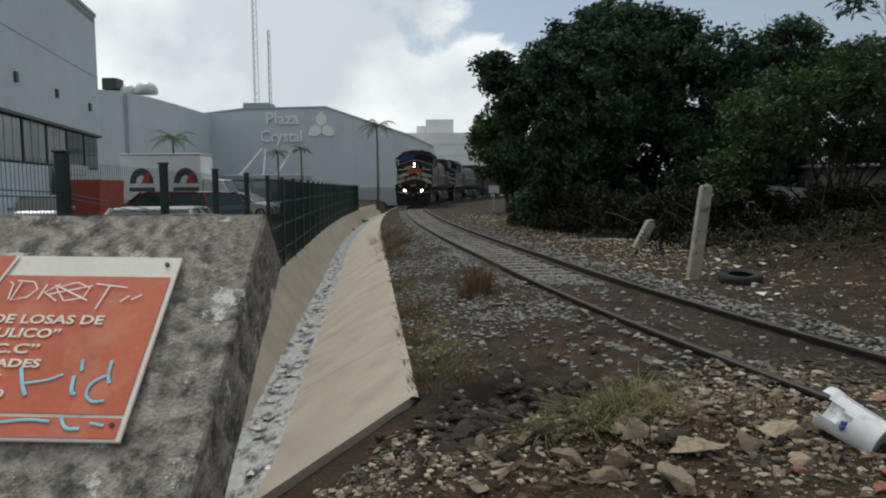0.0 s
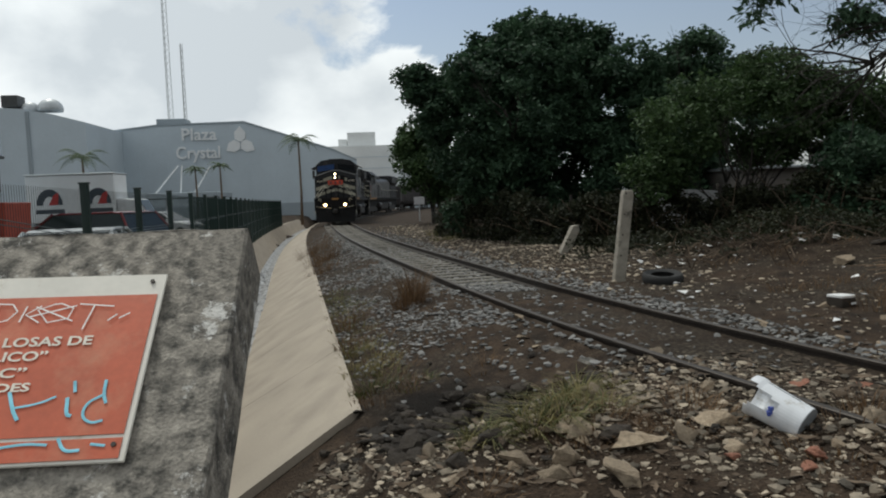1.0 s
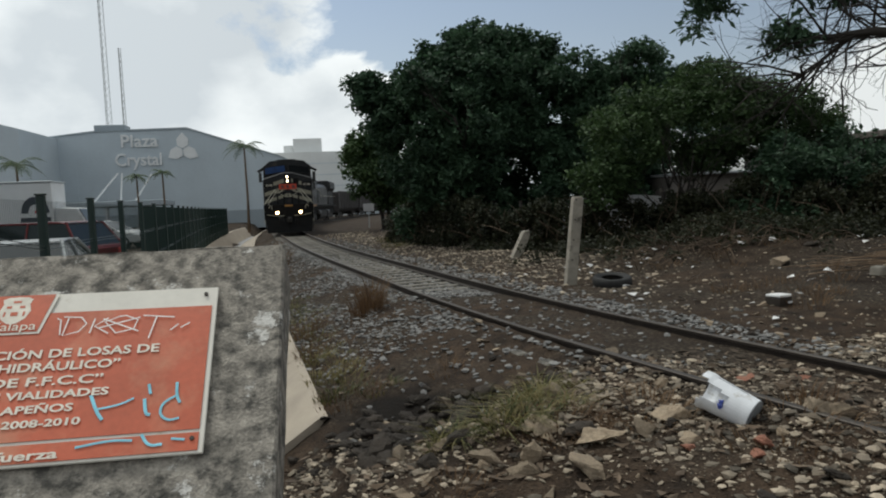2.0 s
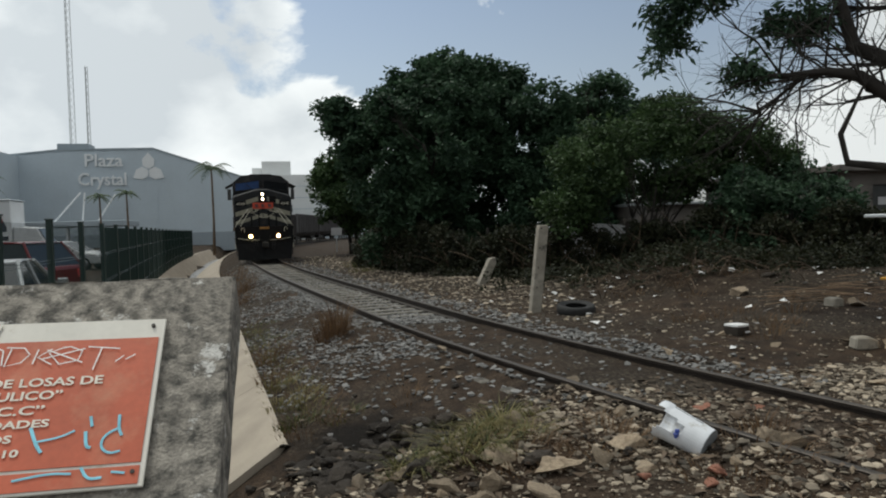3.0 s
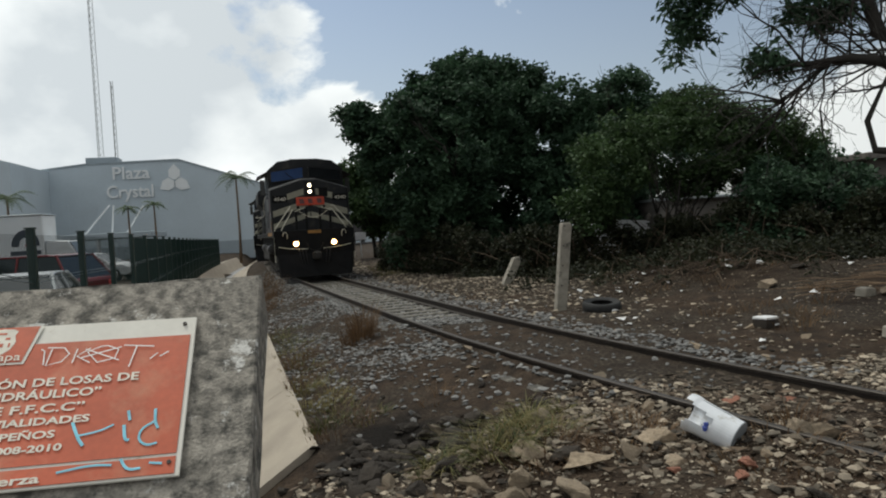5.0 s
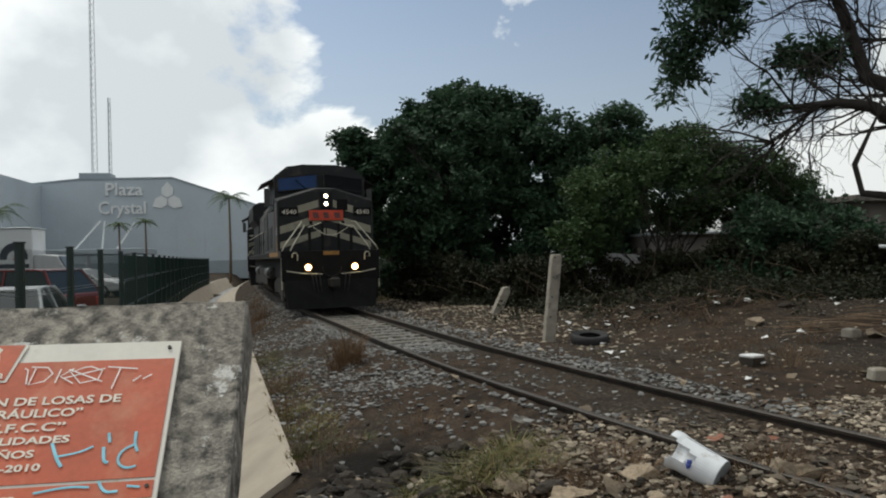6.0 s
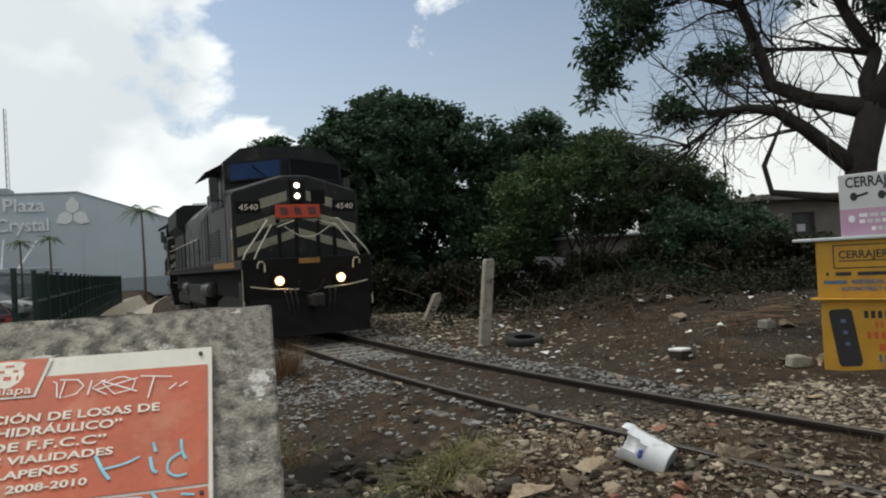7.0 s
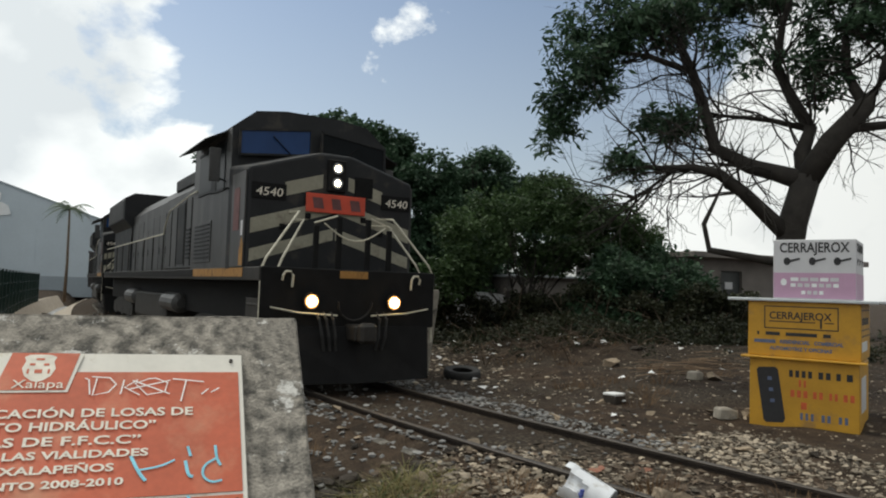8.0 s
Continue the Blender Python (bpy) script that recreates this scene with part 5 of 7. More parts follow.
def build_truck():
    root = thing("box_truck", at_lot(-17.6, 44.5, 0), "white box truck with dark and red arched logo shapes", "truck")
    part("cargo_box", box(-2.9, 2.1, -1.1, 1.1, 0.95, 3.75, 0.05), M["truck_white"], root)
    part("roof_rim", box(-2.95, 2.15, -1.15, 1.15, 3.75, 3.83, 0.02), M["galv"], root)
    part("cab", prism([(2.15, 0.5), (3.8, 0.5), (3.85, 1.25), (3.35, 2.2), (2.15, 2.3)], -1.0, 1.0, "y", bevel=0.06), M["truck_white"], root)
    part("windscreen", prism([(3.40, 2.14), (3.83, 1.32), (3.85, 1.34), (3.43, 2.16)], -0.85, 0.85, "y"), M["car_glass"], root)
    part("chassis", box(-2.8, 3.6, -0.5, 0.5, 0.55, 0.95, 0.02), M["loco_frame"], root)
    for x in (-1.7, 2.9):
        for s in (-1, 1):
            part("wheel", tube([(x, s * 0.75, 0.42), (x, s * 1.02, 0.42)], 0.42, 18), M["rubber"], root)
    for x in (-1.6, 1.15):
        lg = part("logo_arch", prism([(x + 0.75 * math.cos(a), 2.0 + 0.95 * math.sin(a)) for a in np.linspace(0, math.pi, 12)] + [(x + 0.36 * math.cos(a), 2.0 + 0.5 * math.sin(a)) for a in np.linspace(math.pi, 0, 12)], -1.106, -1.101), M["logo_dark"], root)
        part("logo_wedge", prism([(x - 0.05, 2.0), (x + 0.45, 2.0), (x + 0.55, 2.75), (x + 0.25, 2.6)], -1.112, -1.107), M["logo_red"], lg)
        part("logo_bar", box(x - 0.8, x + 0.8, -1.106, -1.101, 1.5, 1.75), M["logo_dark"], lg)


build_truck()


# ---- buildings ----
def build_hall():
    """Grey hall beside the car park, its long wall along the tracks."""
    root = tagged(new("grey_hall"), "tall grey-blue hall with a dark window strip", "building", kind="structure")
    root.matrix_basis = pose(-20.1, 40.3, 0, 0, 0, 12.7)
    X, Y0, Y1, H = 0.0, -30.0, 0.0, 11.6
    for z0, z1 in ((0.0, 3.0), (5.0, 8.2), (8.22, H)):
        part("wall", box(X - 0.35, X, Y0, Y1, z0 - (0.3 if z0 == 0 else 0), z1), M["facade"], root)
    part("end_wall", box(X - 24, X - 0.36, Y1 - 0.3, Y1, -0.3, H), M["facade"], root)
    part("parapet", box(X - 0.42, X + 0.07, Y0, Y1 + 0.05, H, H + 0.22, 0.02), M["facade_dark"], root)
    part("seam", box(X - 0.02, X + 0.012, Y0, Y1, 8.19, 8.24), M["facade_dark"], root)
    part("lintel", box(X - 0.38, X + 0.10, Y0, Y1, 4.86, 5.0, 0.01), M["frame_dark"], root)
    # added near-black sheet stands in for the unlit room behind the window gaps
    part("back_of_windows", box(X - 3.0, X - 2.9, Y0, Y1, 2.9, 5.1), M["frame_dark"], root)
    k = 0
    y = Y1 - 0.3
    while y > Y0 + 2:
        wd = 2.9
        w = part("window", box(X - 0.16, X - 0.10, y - wd + 0.1, y - 0.1, 3.05, 4.85), M["frame_dark"], root)
        n = 3
        for j in range(n):
            a = y - wd + 0.15 + j * (wd - 0.3) / n
            part("pane", box(X - 0.09, X - 0.07, a + 0.04, a + (wd - 0.3) / n - 0.04, 3.12, 4.78), M["pane"] if k < 2 else M["pane_light"], w)
        y -= wd
        k += 1
    part("roof", box(X - 24, X, Y0, Y1, H - 0.4, H - 0.1), M["roof"], root)
    for y in (-2.0, -7.5, -12.5):
        part("wall_vent", box(X - 0.02, X + 0.10, y - 0.15, y + 0.15, 6.2, 6.6, 0.02), M["frame_dark"], root)
    # shutters and red panel along its foot
    gate = thing("roller_shutter", root.matrix_basis @ pose(0.25, -6.5, 0.3), "white roller shutter under the window strip", "shutter")
    for k in range(11):
        part("slat", box(-0.05, 0.05, -2.6, 2.6, 0.1 + 0.25 * k, 0.33 + 0.25 * k, 0.02), M["galv"], gate)
    skip = thing("red_skip", pose(-17.2, 33.5, gz(-17.2, 33.5)), "orange-red metal skip beside the hall", "skip")
    part("hull", prism([(-0.8, 0.1), (0.8, 0.1), (0.95, 2.1), (-0.95, 2.1)], -1.2, 1.2, "y", bevel=0.03), M["red_panel"], skip)
    for k in (-0.6, 0, 0.6):
        part("rib", box(k - 0.06, k + 0.06, -1.26, -1.2, 0.1, 1.85), M["red_panel"], skip)


build_hall()


def gable(root, name, pts, y, depth, mat):
    return part(name, prism(pts, y, y + depth), mat, root)


def build_mall():
    root = tagged(new("shopping_mall"), "huge grey shopping mall with white sign letters and emblem", "building", kind="structure")
    Y = 98.0
    part("front_wall", prism([(-34, -0.5), (-2.0, -0.5), (-2.0, 7.6), (-5.6, 9.3), (-17.0, 13.2), (-28.5, 13.0), (-34, 12.4)], Y, Y + 1.0), M["facade"], root)
    part("roof", prism([(-34, 12.0), (-28.5, 12.6), (-17, 12.8), (-5.6, 8.9), (-2, 7.2), (-2, 6.8), (-34, 11.6)], Y + 1.0, Y + 70), M["roof"], root)
    part("side_wall", box(-2.6, -2.0, Y + 1.0, Y + 70, -0.5, 6.8), M["facade"], root)
    part("base_band", box(-34.1, -2.0, Y - 0.06, Y - 0.01, -0.5, 2.0), M["facade_dark"], root)
    for pts in (((-34, 12.42), (-28.5, 13.02)), ((-28.5, 13.02), (-17.0, 13.22)), ((-17, 13.22), (-5.6, 9.32)), ((-5.6, 9.32), (-2, 7.62))):
        (a, b), (c, d) = pts
        part("coping", prism([(a, b - 0.12), (c, d - 0.12), (c, d + 0.1), (a, b + 0.1)], Y - 0.10, Y + 1.1), M["facade_dark"], root)
    for x in np.arange(-31, -3, 3.6):
        part("pilaster", box(x - 0.08, x + 0.08, Y - 0.04, Y - 0.005, 2.0, 8.0), M["facade"], root)
    # left wing, nearer, with its rounded roof
    part("wing_wall", prism([(-60, -0.5), (-33.0, -0.5), (-33.0, 12.2), (-36.5, 13.2), (-40.0, 13.9), (-48, 14.6), (-60, 14.6)], Y - 12, Y + 60), M["facade"], root)
    for x, r in ((-39.6, 0.9), (-37.4, 1.25)):
        dome = bmesh.new()
        bmesh.ops.create_uvsphere(dome, u_segments=20, v_segments=10, radius=r)
        for v in dome.verts:
            v.co = Vector((v.co.x * 1.15, v.co.y, max(v.co.z, -0.3))) + Vector((x, Y - 10.5, 14.0))
        part("roof_dome", dome, M["galv"], root, smooth=True)
    part("roof_unit", box(-42.4, -40.6, Y - 11.5, Y - 9.5, 14.2, 15.6, 0.05), M["frame_dark"], root)
    part("down_pipe", box(-39.6, -39.2, Y - 12.12, Y - 12.0, 6.0, 13.6), M["facade_dark"], root)
    part("roof_cabin", box(-28.6, -24.8, Y + 0.4, Y + 3.4, 12.9, 13.9, 0.05), M["facade_dark"], root)
    # words and emblem
    for text, x, z, w in (("Plaza", -25.4, 10.9, 4.6), ("Crystal", -26.2, 8.45, 5.8)):
        words(text, 2.3, M["sign_white"], root, pose(x, Y - 0.12, z, 90, 0, 0), extrude=0.06, width=w, bold=0.035)
    em = part("emblem", box(-17.75, -17.70, Y - 0.05, Y - 0.03, 9.6, 9.7), M["sign_white"], root)
    for a in (90, 210, 330):
        c = Vector((-17.6 + 1.05 * math.cos(radians(a)), 0, 10.45 + 1.05 * math.sin(radians(a))))
        pts = []
        for u, v in ((-0.93, -0.12), (-0.55, -0.72), (0.3, -0.75), (1.15, 0.0), (0.3, 0.75), (-0.55, 0.72), (-0.93, 0.12)):
            ca, sa = math.cos(radians(a)), math.sin(radians(a))
            pts.append((c.x + u * ca - v * sa, c.z + u * sa + v * ca))
        part("emblem_blade", prism(pts, Y - 0.14, Y - 0.06), M["sign_white"], em)
    # entrance canopy with masts
    can = thing("entrance_canopy", pose(-22.3, 82, 0), "dark entrance canopy hung from white raking masts", "canopy")
    part("roof_slab", box(-5.5, 5.5, -4, 4, 2.9, 3.5, 0.05), M["facade_dark"], can)
    for k in (-4.5, 0, 4.5):
        part("column", tube([(k, -3.4, 0), (k, -3.4, 2.9)], 0.2, 10), M["galv"], can)
    for a, b in (((-1.6, 3.5), (1.0, 6.5)), ((1.1, 3.5), (1.4, 6.5)), ((2.6, 3.5), (4.4, 6.3))):
        part("mast", tube([(a[0], -2.0, a[1]), (b[0], -2.0, b[1])], 0.09, 6), M["sign_white"], can)
    # radio masts
    for x, h, w in ((-27.5, 46.0, 0.42), (-25.5, 24.5, 0.24)):
        ms = thing("radio_mast", pose(x, Y + 3.4, 13.2), "slender lattice radio mast on the mall roof", "mast", "radio masts")
        hh = h - 13.2
        for a in (0, 120, 240):
            part("leg", tube([(w * math.cos(radians(a)), w * math.sin(radians(a)), 0), (w * 0.7 * math.cos(radians(a)), w * 0.7 * math.sin(radians(a)), hh)], 0.04, 5), M["mast"], ms)
        lat = bmesh.new()
        for k in range(int(hh / 0.9)):
            for a in (0, 120, 240):
                p = (w * 0.9 * math.cos(radians(a)), w * 0.9 * math.sin(radians(a)), 0.9 * k)
                q = (w * 0.9 * math.cos(radians(a + 120)), w * 0.9 * math.sin(radians(a + 120)), 0.9 * k + 0.9)
                tube([p, q], 0.018, 4, lat)
        part("lattice", lat, M["mast"], ms)
    # pale blocks far behind the curve
    far = tagged(new("pale_factory"), "pale stepped factory block far behind the train", "building", kind="structure")
    part("wall", box(-9.5, 6.0, 150, 175, -0.5, 13.6), M["facade_light"], far)
    part("upper_block", box(-4.6, 1.4, 152, 165, 13.6, 16.6), M["facade_light"], far)
    part("stair_head", box(-6.6, -4.7, 152, 160, 13.6, 15.2), M["facade_light"], far)
    for k in range(5):
        part("wall_band", box(-9.4, 5.9, 149.94, 149.99, 1.5 + 2.4 * k, 1.62 + 2.4 * k), M["facade"], far)
    part("low_wall", box(6.1, 40, 158, 160, -0.5, 9.2), M["facade_light"], far)
    part("flat_shed", box(8, 34, 146, 156, -0.5, 5.0), M["facade"], far)


build_mall()


# ---- plants ----
def leaf_cloud(centres, per, size, seed, spread_r=0.5, droop=0.0, long=1.0):
    """Leaves round cluster centres: folded diamonds, as arrays."""
    r = np.random.RandomState(seed)
    c = np.repeat(np.asarray(centres), per, 0)
    n = len(c)
    off = r.normal(size=(n, 3))
    off *= (r.rand(n, 1) ** 0.5) / np.linalg.norm(off, axis=1, keepdims=True)
    pos = c + off * spread_r * 1.5 * [1, 1, 0.75]
    ax = r.normal(size=(n, 3))
    ax[:, 2] = ax[:, 2] * 0.6 - droop
    ax /= np.linalg.norm(ax, axis=1, keepdims=True)
    up = r.normal(size=(n, 3)) + [0, 0, 0.8]
    sd = np.cross(ax, up)
    sd /= np.linalg.norm(sd, axis=1, keepdims=True) + 1e-9
    nr = np.cross(sd, ax)
    s = size * r.uniform(0.6, 1.35, (n, 1))
    a, b = pos, pos + ax * s * 1.9 * long
    m = pos + ax * s * 0.95 * long
    l, q = m + sd * s * 0.5 + nr * s * 0.14, m - sd * s * 0.5 + nr * s * 0.14
    v = np.stack([a, l, b, q], 1).reshape(-1, 3)
    i = np.arange(n)[:, None] * 4
    f = np.concatenate([i + [0, 1, 2], i + [0, 2, 3]], 0)
    return v, f


def crown_centres(blobs, count, seed, lobe=0.30):
    """Cluster centres on the lobes of a crown: each ellipsoid carries many small rounded lobes of its own."""
    r = np.random.RandomState(seed)
    lobes, size = [], []
    for x, y, z, a, b, c in blobs:
        mean = (a * b * c) ** (1 / 3)
        for _ in range(int(10 + 13 * mean)):
            d = r.normal(size=3)
            d /= np.linalg.norm(d)
            k = r.uniform(0.45, 1.0) ** 0.6
            lobes.append((x + a * d[0] * k, y + b * d[1] * k, z + c * d[2] * k))
            size.append(max(0.35, lobe * mean) * r.uniform(0.6, 1.25))
    lobes, size = np.array(lobes), np.array(size)
    pick = r.choice(len(lobes), count, p=size**2 / (size**2).sum())
    d = r.normal(size=(count, 3))
    d /= np.linalg.norm(d, axis=1, keepdims=True)
    return lobes[pick] + d * (size[pick] * r.uniform(0.5, 1.0, count))[:, None]


def limbs(bm, p, d, length, r, depth, rnd, seg=7, bend=0.35, rise=0.15, split=3):
    """Branching wood from p in direction d."""
    pts, rad = [Vector(p)], [r]
    d = Vector(d).normalized()
    for k in range(4):
        d = (d + Vector((rnd.uniform(-bend, bend), rnd.uniform(-bend, bend), rnd.uniform(-bend, bend) + rise)) * 0.5).normalized()
        pts.append(pts[-1] + d * length / 4)
        rad.append(r * (1 - 0.12 * (k + 1)))
    tube(pts, rad, seg, bm)
    ends = [pts[-1]]
    if depth > 0:
        for _ in range(split):
            k = rnd.choice((2, 3, 4))
            nd = (d + Vector((rnd.uniform(-1, 1), rnd.uniform(-1, 1), rnd.uniform(-0.4, 0.7)))).normalized()
            ends += limbs(bm, pts[k], nd, length * rnd.uniform(0.55, 0.8), rad[k] * 0.62, depth - 1, rnd, max(4, seg - 1), bend, rise, split)
    return ends


def build_tree(x, y, label, trunk_h, trunk_r, blobs, clusters, per, leaf, seed, mat, stems=1, spread_r=0.42):
    root = thing("tree", pose(x, y, gz(x, y) - 0.1), label, "tree", "trees beside the track")
    rnd = random.Random(seed)
    bm = bmesh.new()
    for k in range(stems):
        lean = Vector((rnd.uniform(-0.35, 0.35), rnd.uniform(-0.35, 0.35), 1)) if stems > 1 else Vector((rnd.uniform(-0.1, 0.1), rnd.uniform(-0.1, 0.1), 1))
        limbs(bm, (rnd.uniform(-0.2, 0.2) * (stems > 1), rnd.uniform(-0.2, 0.2) * (stems > 1), 0), lean, trunk_h, trunk_r, 3, rnd, 8, 0.3, 0.2, 3)
    part("trunk", bm, M["bark"], root, "grey-brown trunk and limbs", smooth=True)
    c = crown_centres(blobs, clusters, seed)
    v, f = leaf_cloud(c, per, leaf, seed + 1, spread_r, 0.15)
    part("crown", from_arrays("crown", v, f), mat, root, "uneven crown of many leaves")
    return root


build_tree(6.5, 28.2, "big dark broad-leaved tree behind the overgrown fence", 3.4, 0.30,
           [(-1.4, 0, 4.4, 3.2, 3.0, 2.8), (0.6, 0, 6.0, 2.6, 2.6, 2.3), (-2.9, -0.3, 5.6, 1.6, 2.0, 1.5), (2.7, 0.2, 5.0, 2.3, 2.4, 2.3), (0.6, -1.0, 2.8, 4.2, 2.2, 1.7), (-0.3, 0, 7.4, 1.3, 1.5, 1.0), (2.0, 0, 7.2, 1.2, 1.4, 0.9), (-4.0, 0, 5.9, 0.6, 0.8, 0.5), (-2.2, 0, 6.8, 0.8, 1.0, 0.6), (-4.5, 0, 5.9, 0.9, 0.9, 0.6), (-4.2, 0, 4.6, 0.8, 0.9, 0.7), (-4.9, 0, 6.5, 0.5, 0.6, 0.35), (-0.9, 0, 7.7, 0.9, 1.0, 0.6), (0.9, 0, 7.9, 0.8, 0.9, 0.5), (3.6, 0, 6.2, 0.9, 1.0, 0.7), (-0.6, 0, 8.25, 1.1, 1.2, 0.65), (0.6, 0, 8.2, 0.9, 1.0, 0.6), (1.9, 0, 7.8, 1.0, 1.0, 0.6), (-1.9, 0, 7.5, 0.9, 1.0, 0.6), (0.5, 1.2, 1.3, 4.4, 1.3, 1.1), (3.2, 0.5, 1.8, 2.2, 1.2, 1.2)],
           3600, 44, 0.105, 31, M["leaf"], 3, 0.24)
build_tree(12.4, 26.0, "dark tree with a ragged top behind the smaller one", 3.4, 0.24,
           [(0, 0, 4.4, 2.4, 2.2, 2.2), (-0.2, 0, 6.5, 1.2, 1.3, 1.3), (1.6, 0, 5.4, 1.3, 1.4, 1.2), (-1.4, 0, 3.0, 2.0, 2.0, 1.6), (3.0, 0, 4.4, 1.2, 1.2, 1.2), (-1.9, 0, 5.2, 1.2, 1.3, 1.2), (-2.7, 0, 6.1, 1.2, 1.3, 1.2), (-1.2, 0, 6.3, 1.1, 1.2, 1.0), (2.9, 0, 5.9, 1.1, 1.2, 0.9), (4.4, 0, 4.6, 1.2, 1.2, 1.1), (-1.5, 0.5, 1.5, 3.4, 1.2, 1.2), (2.5, 0.5, 1.6, 2.2, 1.2, 1.2)],
           1650, 40, 0.10, 41, M["leaf"], 2, 0.24)
build_tree(9.8, 18.6, "smaller green tree with low spreading stems", 1.9, 0.09,
           [(-1.9, -0.2, 3.3, 1.1, 1.1, 0.9), (0.0, 0, 3.7, 1.3, 1.2, 0.8), (1.9, 0.2, 3.5, 1.2, 1.2, 0.9), (-2.5, -0.4, 2.3, 0.8, 0.9, 0.7), (-0.7, 0.2, 4.5, 0.9, 0.9, 0.5), (3.2, 0.2, 3.0, 0.9, 1.0, 0.7), (2.3, 0, 4.4, 0.7, 0.8, 0.5), (0.6, 0, 2.7, 1.2, 0.9, 0.4), (0.9, 0, 4.9, 0.9, 0.9, 0.5), (3.4, 0.2, 4.0, 1.0, 1.0, 0.7), (4.5, 0.3, 3.3, 0.9, 1.0, 0.7)],
           960, 38, 0.075, 51, M["leaf_mid"], 5, 0.22)
build_tree(13.6, 17.2, "dark shrubby tree by the back wall", 1.7, 0.10,
           [(0, 0, 1.8, 2.0, 1.5, 1.2), (-1.5, 0, 2.3, 1.0, 1.1, 0.9), (1.5, 0, 1.4, 1.0, 1.0, 0.8), (-2.2, -0.5, 1.0, 1.0, 0.9, 0.7)], 640, 32, 0.09, 61, M["leaf"], 3, 0.25)
build_tree(3.9, 45.5, "lighter green tree leaning towards the track", 2.6, 0.16,
           [(-0.6, 0, 4.0, 1.9, 2.0, 2.2), (-1.2, 0, 5.6, 1.3, 1.4, 1.3), (0.8, 0, 3.0, 1.7, 1.7, 1.6)], 560, 32, 0.14, 71, M["leaf_mid"], 2, 0.28)
build_tree(7.6, 58.0, "leafy tree far along the track", 2.6, 0.16,
           [(0, 0, 3.6, 2.4, 2.4, 2.2), (-1.6, 0, 2.8, 1.5, 1.5, 1.4)], 320, 30, 0.18, 75, M["leaf_mid"], 2, 0.3)


def build_bare_tree():
    """The old tree behind the kiosk: heavy crooked limbs, fine bare twigs, leaves in tufts."""
    bx, by = 10.5, 9.6
    root = thing("old_tree", pose(bx, by, gz(bx, by) - 0.1, 0, 0, -38), "old dark tree with crooked limbs, bare twigs and tufts of leaves", "tree")
    rnd = random.Random(12)
    bm = bmesh.new()
    D = lambda k: rnd.uniform(-k, k)  # noqa: E731
    main = [
        ([(0, 0, 0), (-0.05, 0, 1.2), (-0.1, 0, 2.4), (0.0, 0, 3.2), (0.25, 0, 4.1)], [0.50, 0.40, 0.36, 0.38, 0.36]),
        ([(0.25, 0, 4.0), (-0.3, 0.1, 4.2), (-0.75, 0.2, 4.35), (-1.4, 0.3, 4.75), (-1.62, 0.35, 5.6), (-1.85, 0.4, 6.4), (-2.15, 0.4, 7.1), (-2.5, 0.5, 7.6)], [0.30, 0.24, 0.22, 0.19, 0.16, 0.14, 0.11, 0.07]),
        ([(-1.85, 0.4, 6.4), (-2.7, 0.2, 6.7), (-3.5, 0.1, 6.85), (-4.2, 0, 6.5)], [0.10, 0.08, 0.05, 0.03]),
        ([(-0.05, 0, 2.9), (-0.95, -0.3, 3.75), (-1.4, -0.4, 4.1), (-1.9, -0.5, 4.22), (-2.6, -0.55, 4.2), (-3.3, -0.6, 4.32)], [0.24, 0.18, 0.15, 0.11, 0.075, 0.03]),
        ([(-2.2, -0.5, 4.2), (-2.65, -0.6, 3.85), (-2.95, -0.65, 3.6)], [0.06, 0.045, 0.02]),
        ([(0.1, -0.3, 2.3), (-0.7, -0.5, 2.45), (-1.6, -0.6, 2.6), (-1.7, -0.6, 3.1), (-1.35, -0.6, 3.9)], [0.13, 0.11, 0.09, 0.07, 0.03]),
        ([(0.25, 0, 4.0), (0.2, 0.2, 4.6), (0.38, 0.3, 5.1), (0.0, 0.4, 5.9), (-0.2, 0.5, 6.5), (-0.1, 0.5, 7.3), (0.1, 0.5, 8.1)], [0.27, 0.22, 0.19, 0.15, 0.13, 0.10, 0.06]),
        ([(0.25, 0, 4.05), (0.65, -0.1, 4.75), (1.2, -0.2, 5.4), (1.6, -0.2, 6.1), (1.9, -0.2, 7.2), (2.3, -0.2, 8.2)], [0.36, 0.32, 0.27, 0.22, 0.16, 0.08]),
        ([(1.2, -0.2, 5.4), (1.0, 0.2, 6.2), (1.05, 0.4, 7.0), (1.3, 0.5, 7.9)], [0.18, 0.14, 0.10, 0.05]),
        ([(0.38, 0.3, 5.1), (-0.3, 0.5, 5.35), (-1.2, 0.6, 5.5), (-1.9, 0.7, 5.45)], [0.10, 0.075, 0.05, 0.02]),
        ([(0.9, -0.1, 5.0), (1.9, -0.5, 5.0), (2.8, -0.6, 4.7), (3.4, -0.7, 4.3)], [0.14, 0.10, 0.06, 0.03]),
    ]
    tips = []
    for pts, rad in main:
        rad = [0.70 * q for q in rad]
        tube(pts, rad, 10, bm)
        tips += [(Vector(p), Vector(pts[i + 1]) - Vector(p) if i + 1 < len(pts) else Vector(p) - Vector(pts[i - 1])) for i, p in enumerate(pts) if rad[i] < 0.17 and p[2] > 3.4 and p[0] > -3.3]
    tw = bmesh.new()
    ends = []
    for p, d in tips:
        for _ in range(5):
            nd = d.normalized() + Vector((D(1.1), D(1.1), D(0.9)))
            ends += limbs(tw, p, nd, rnd.uniform(0.7, 1.6), 0.024, 2, rnd, 5, 0.7, -0.05, 3)
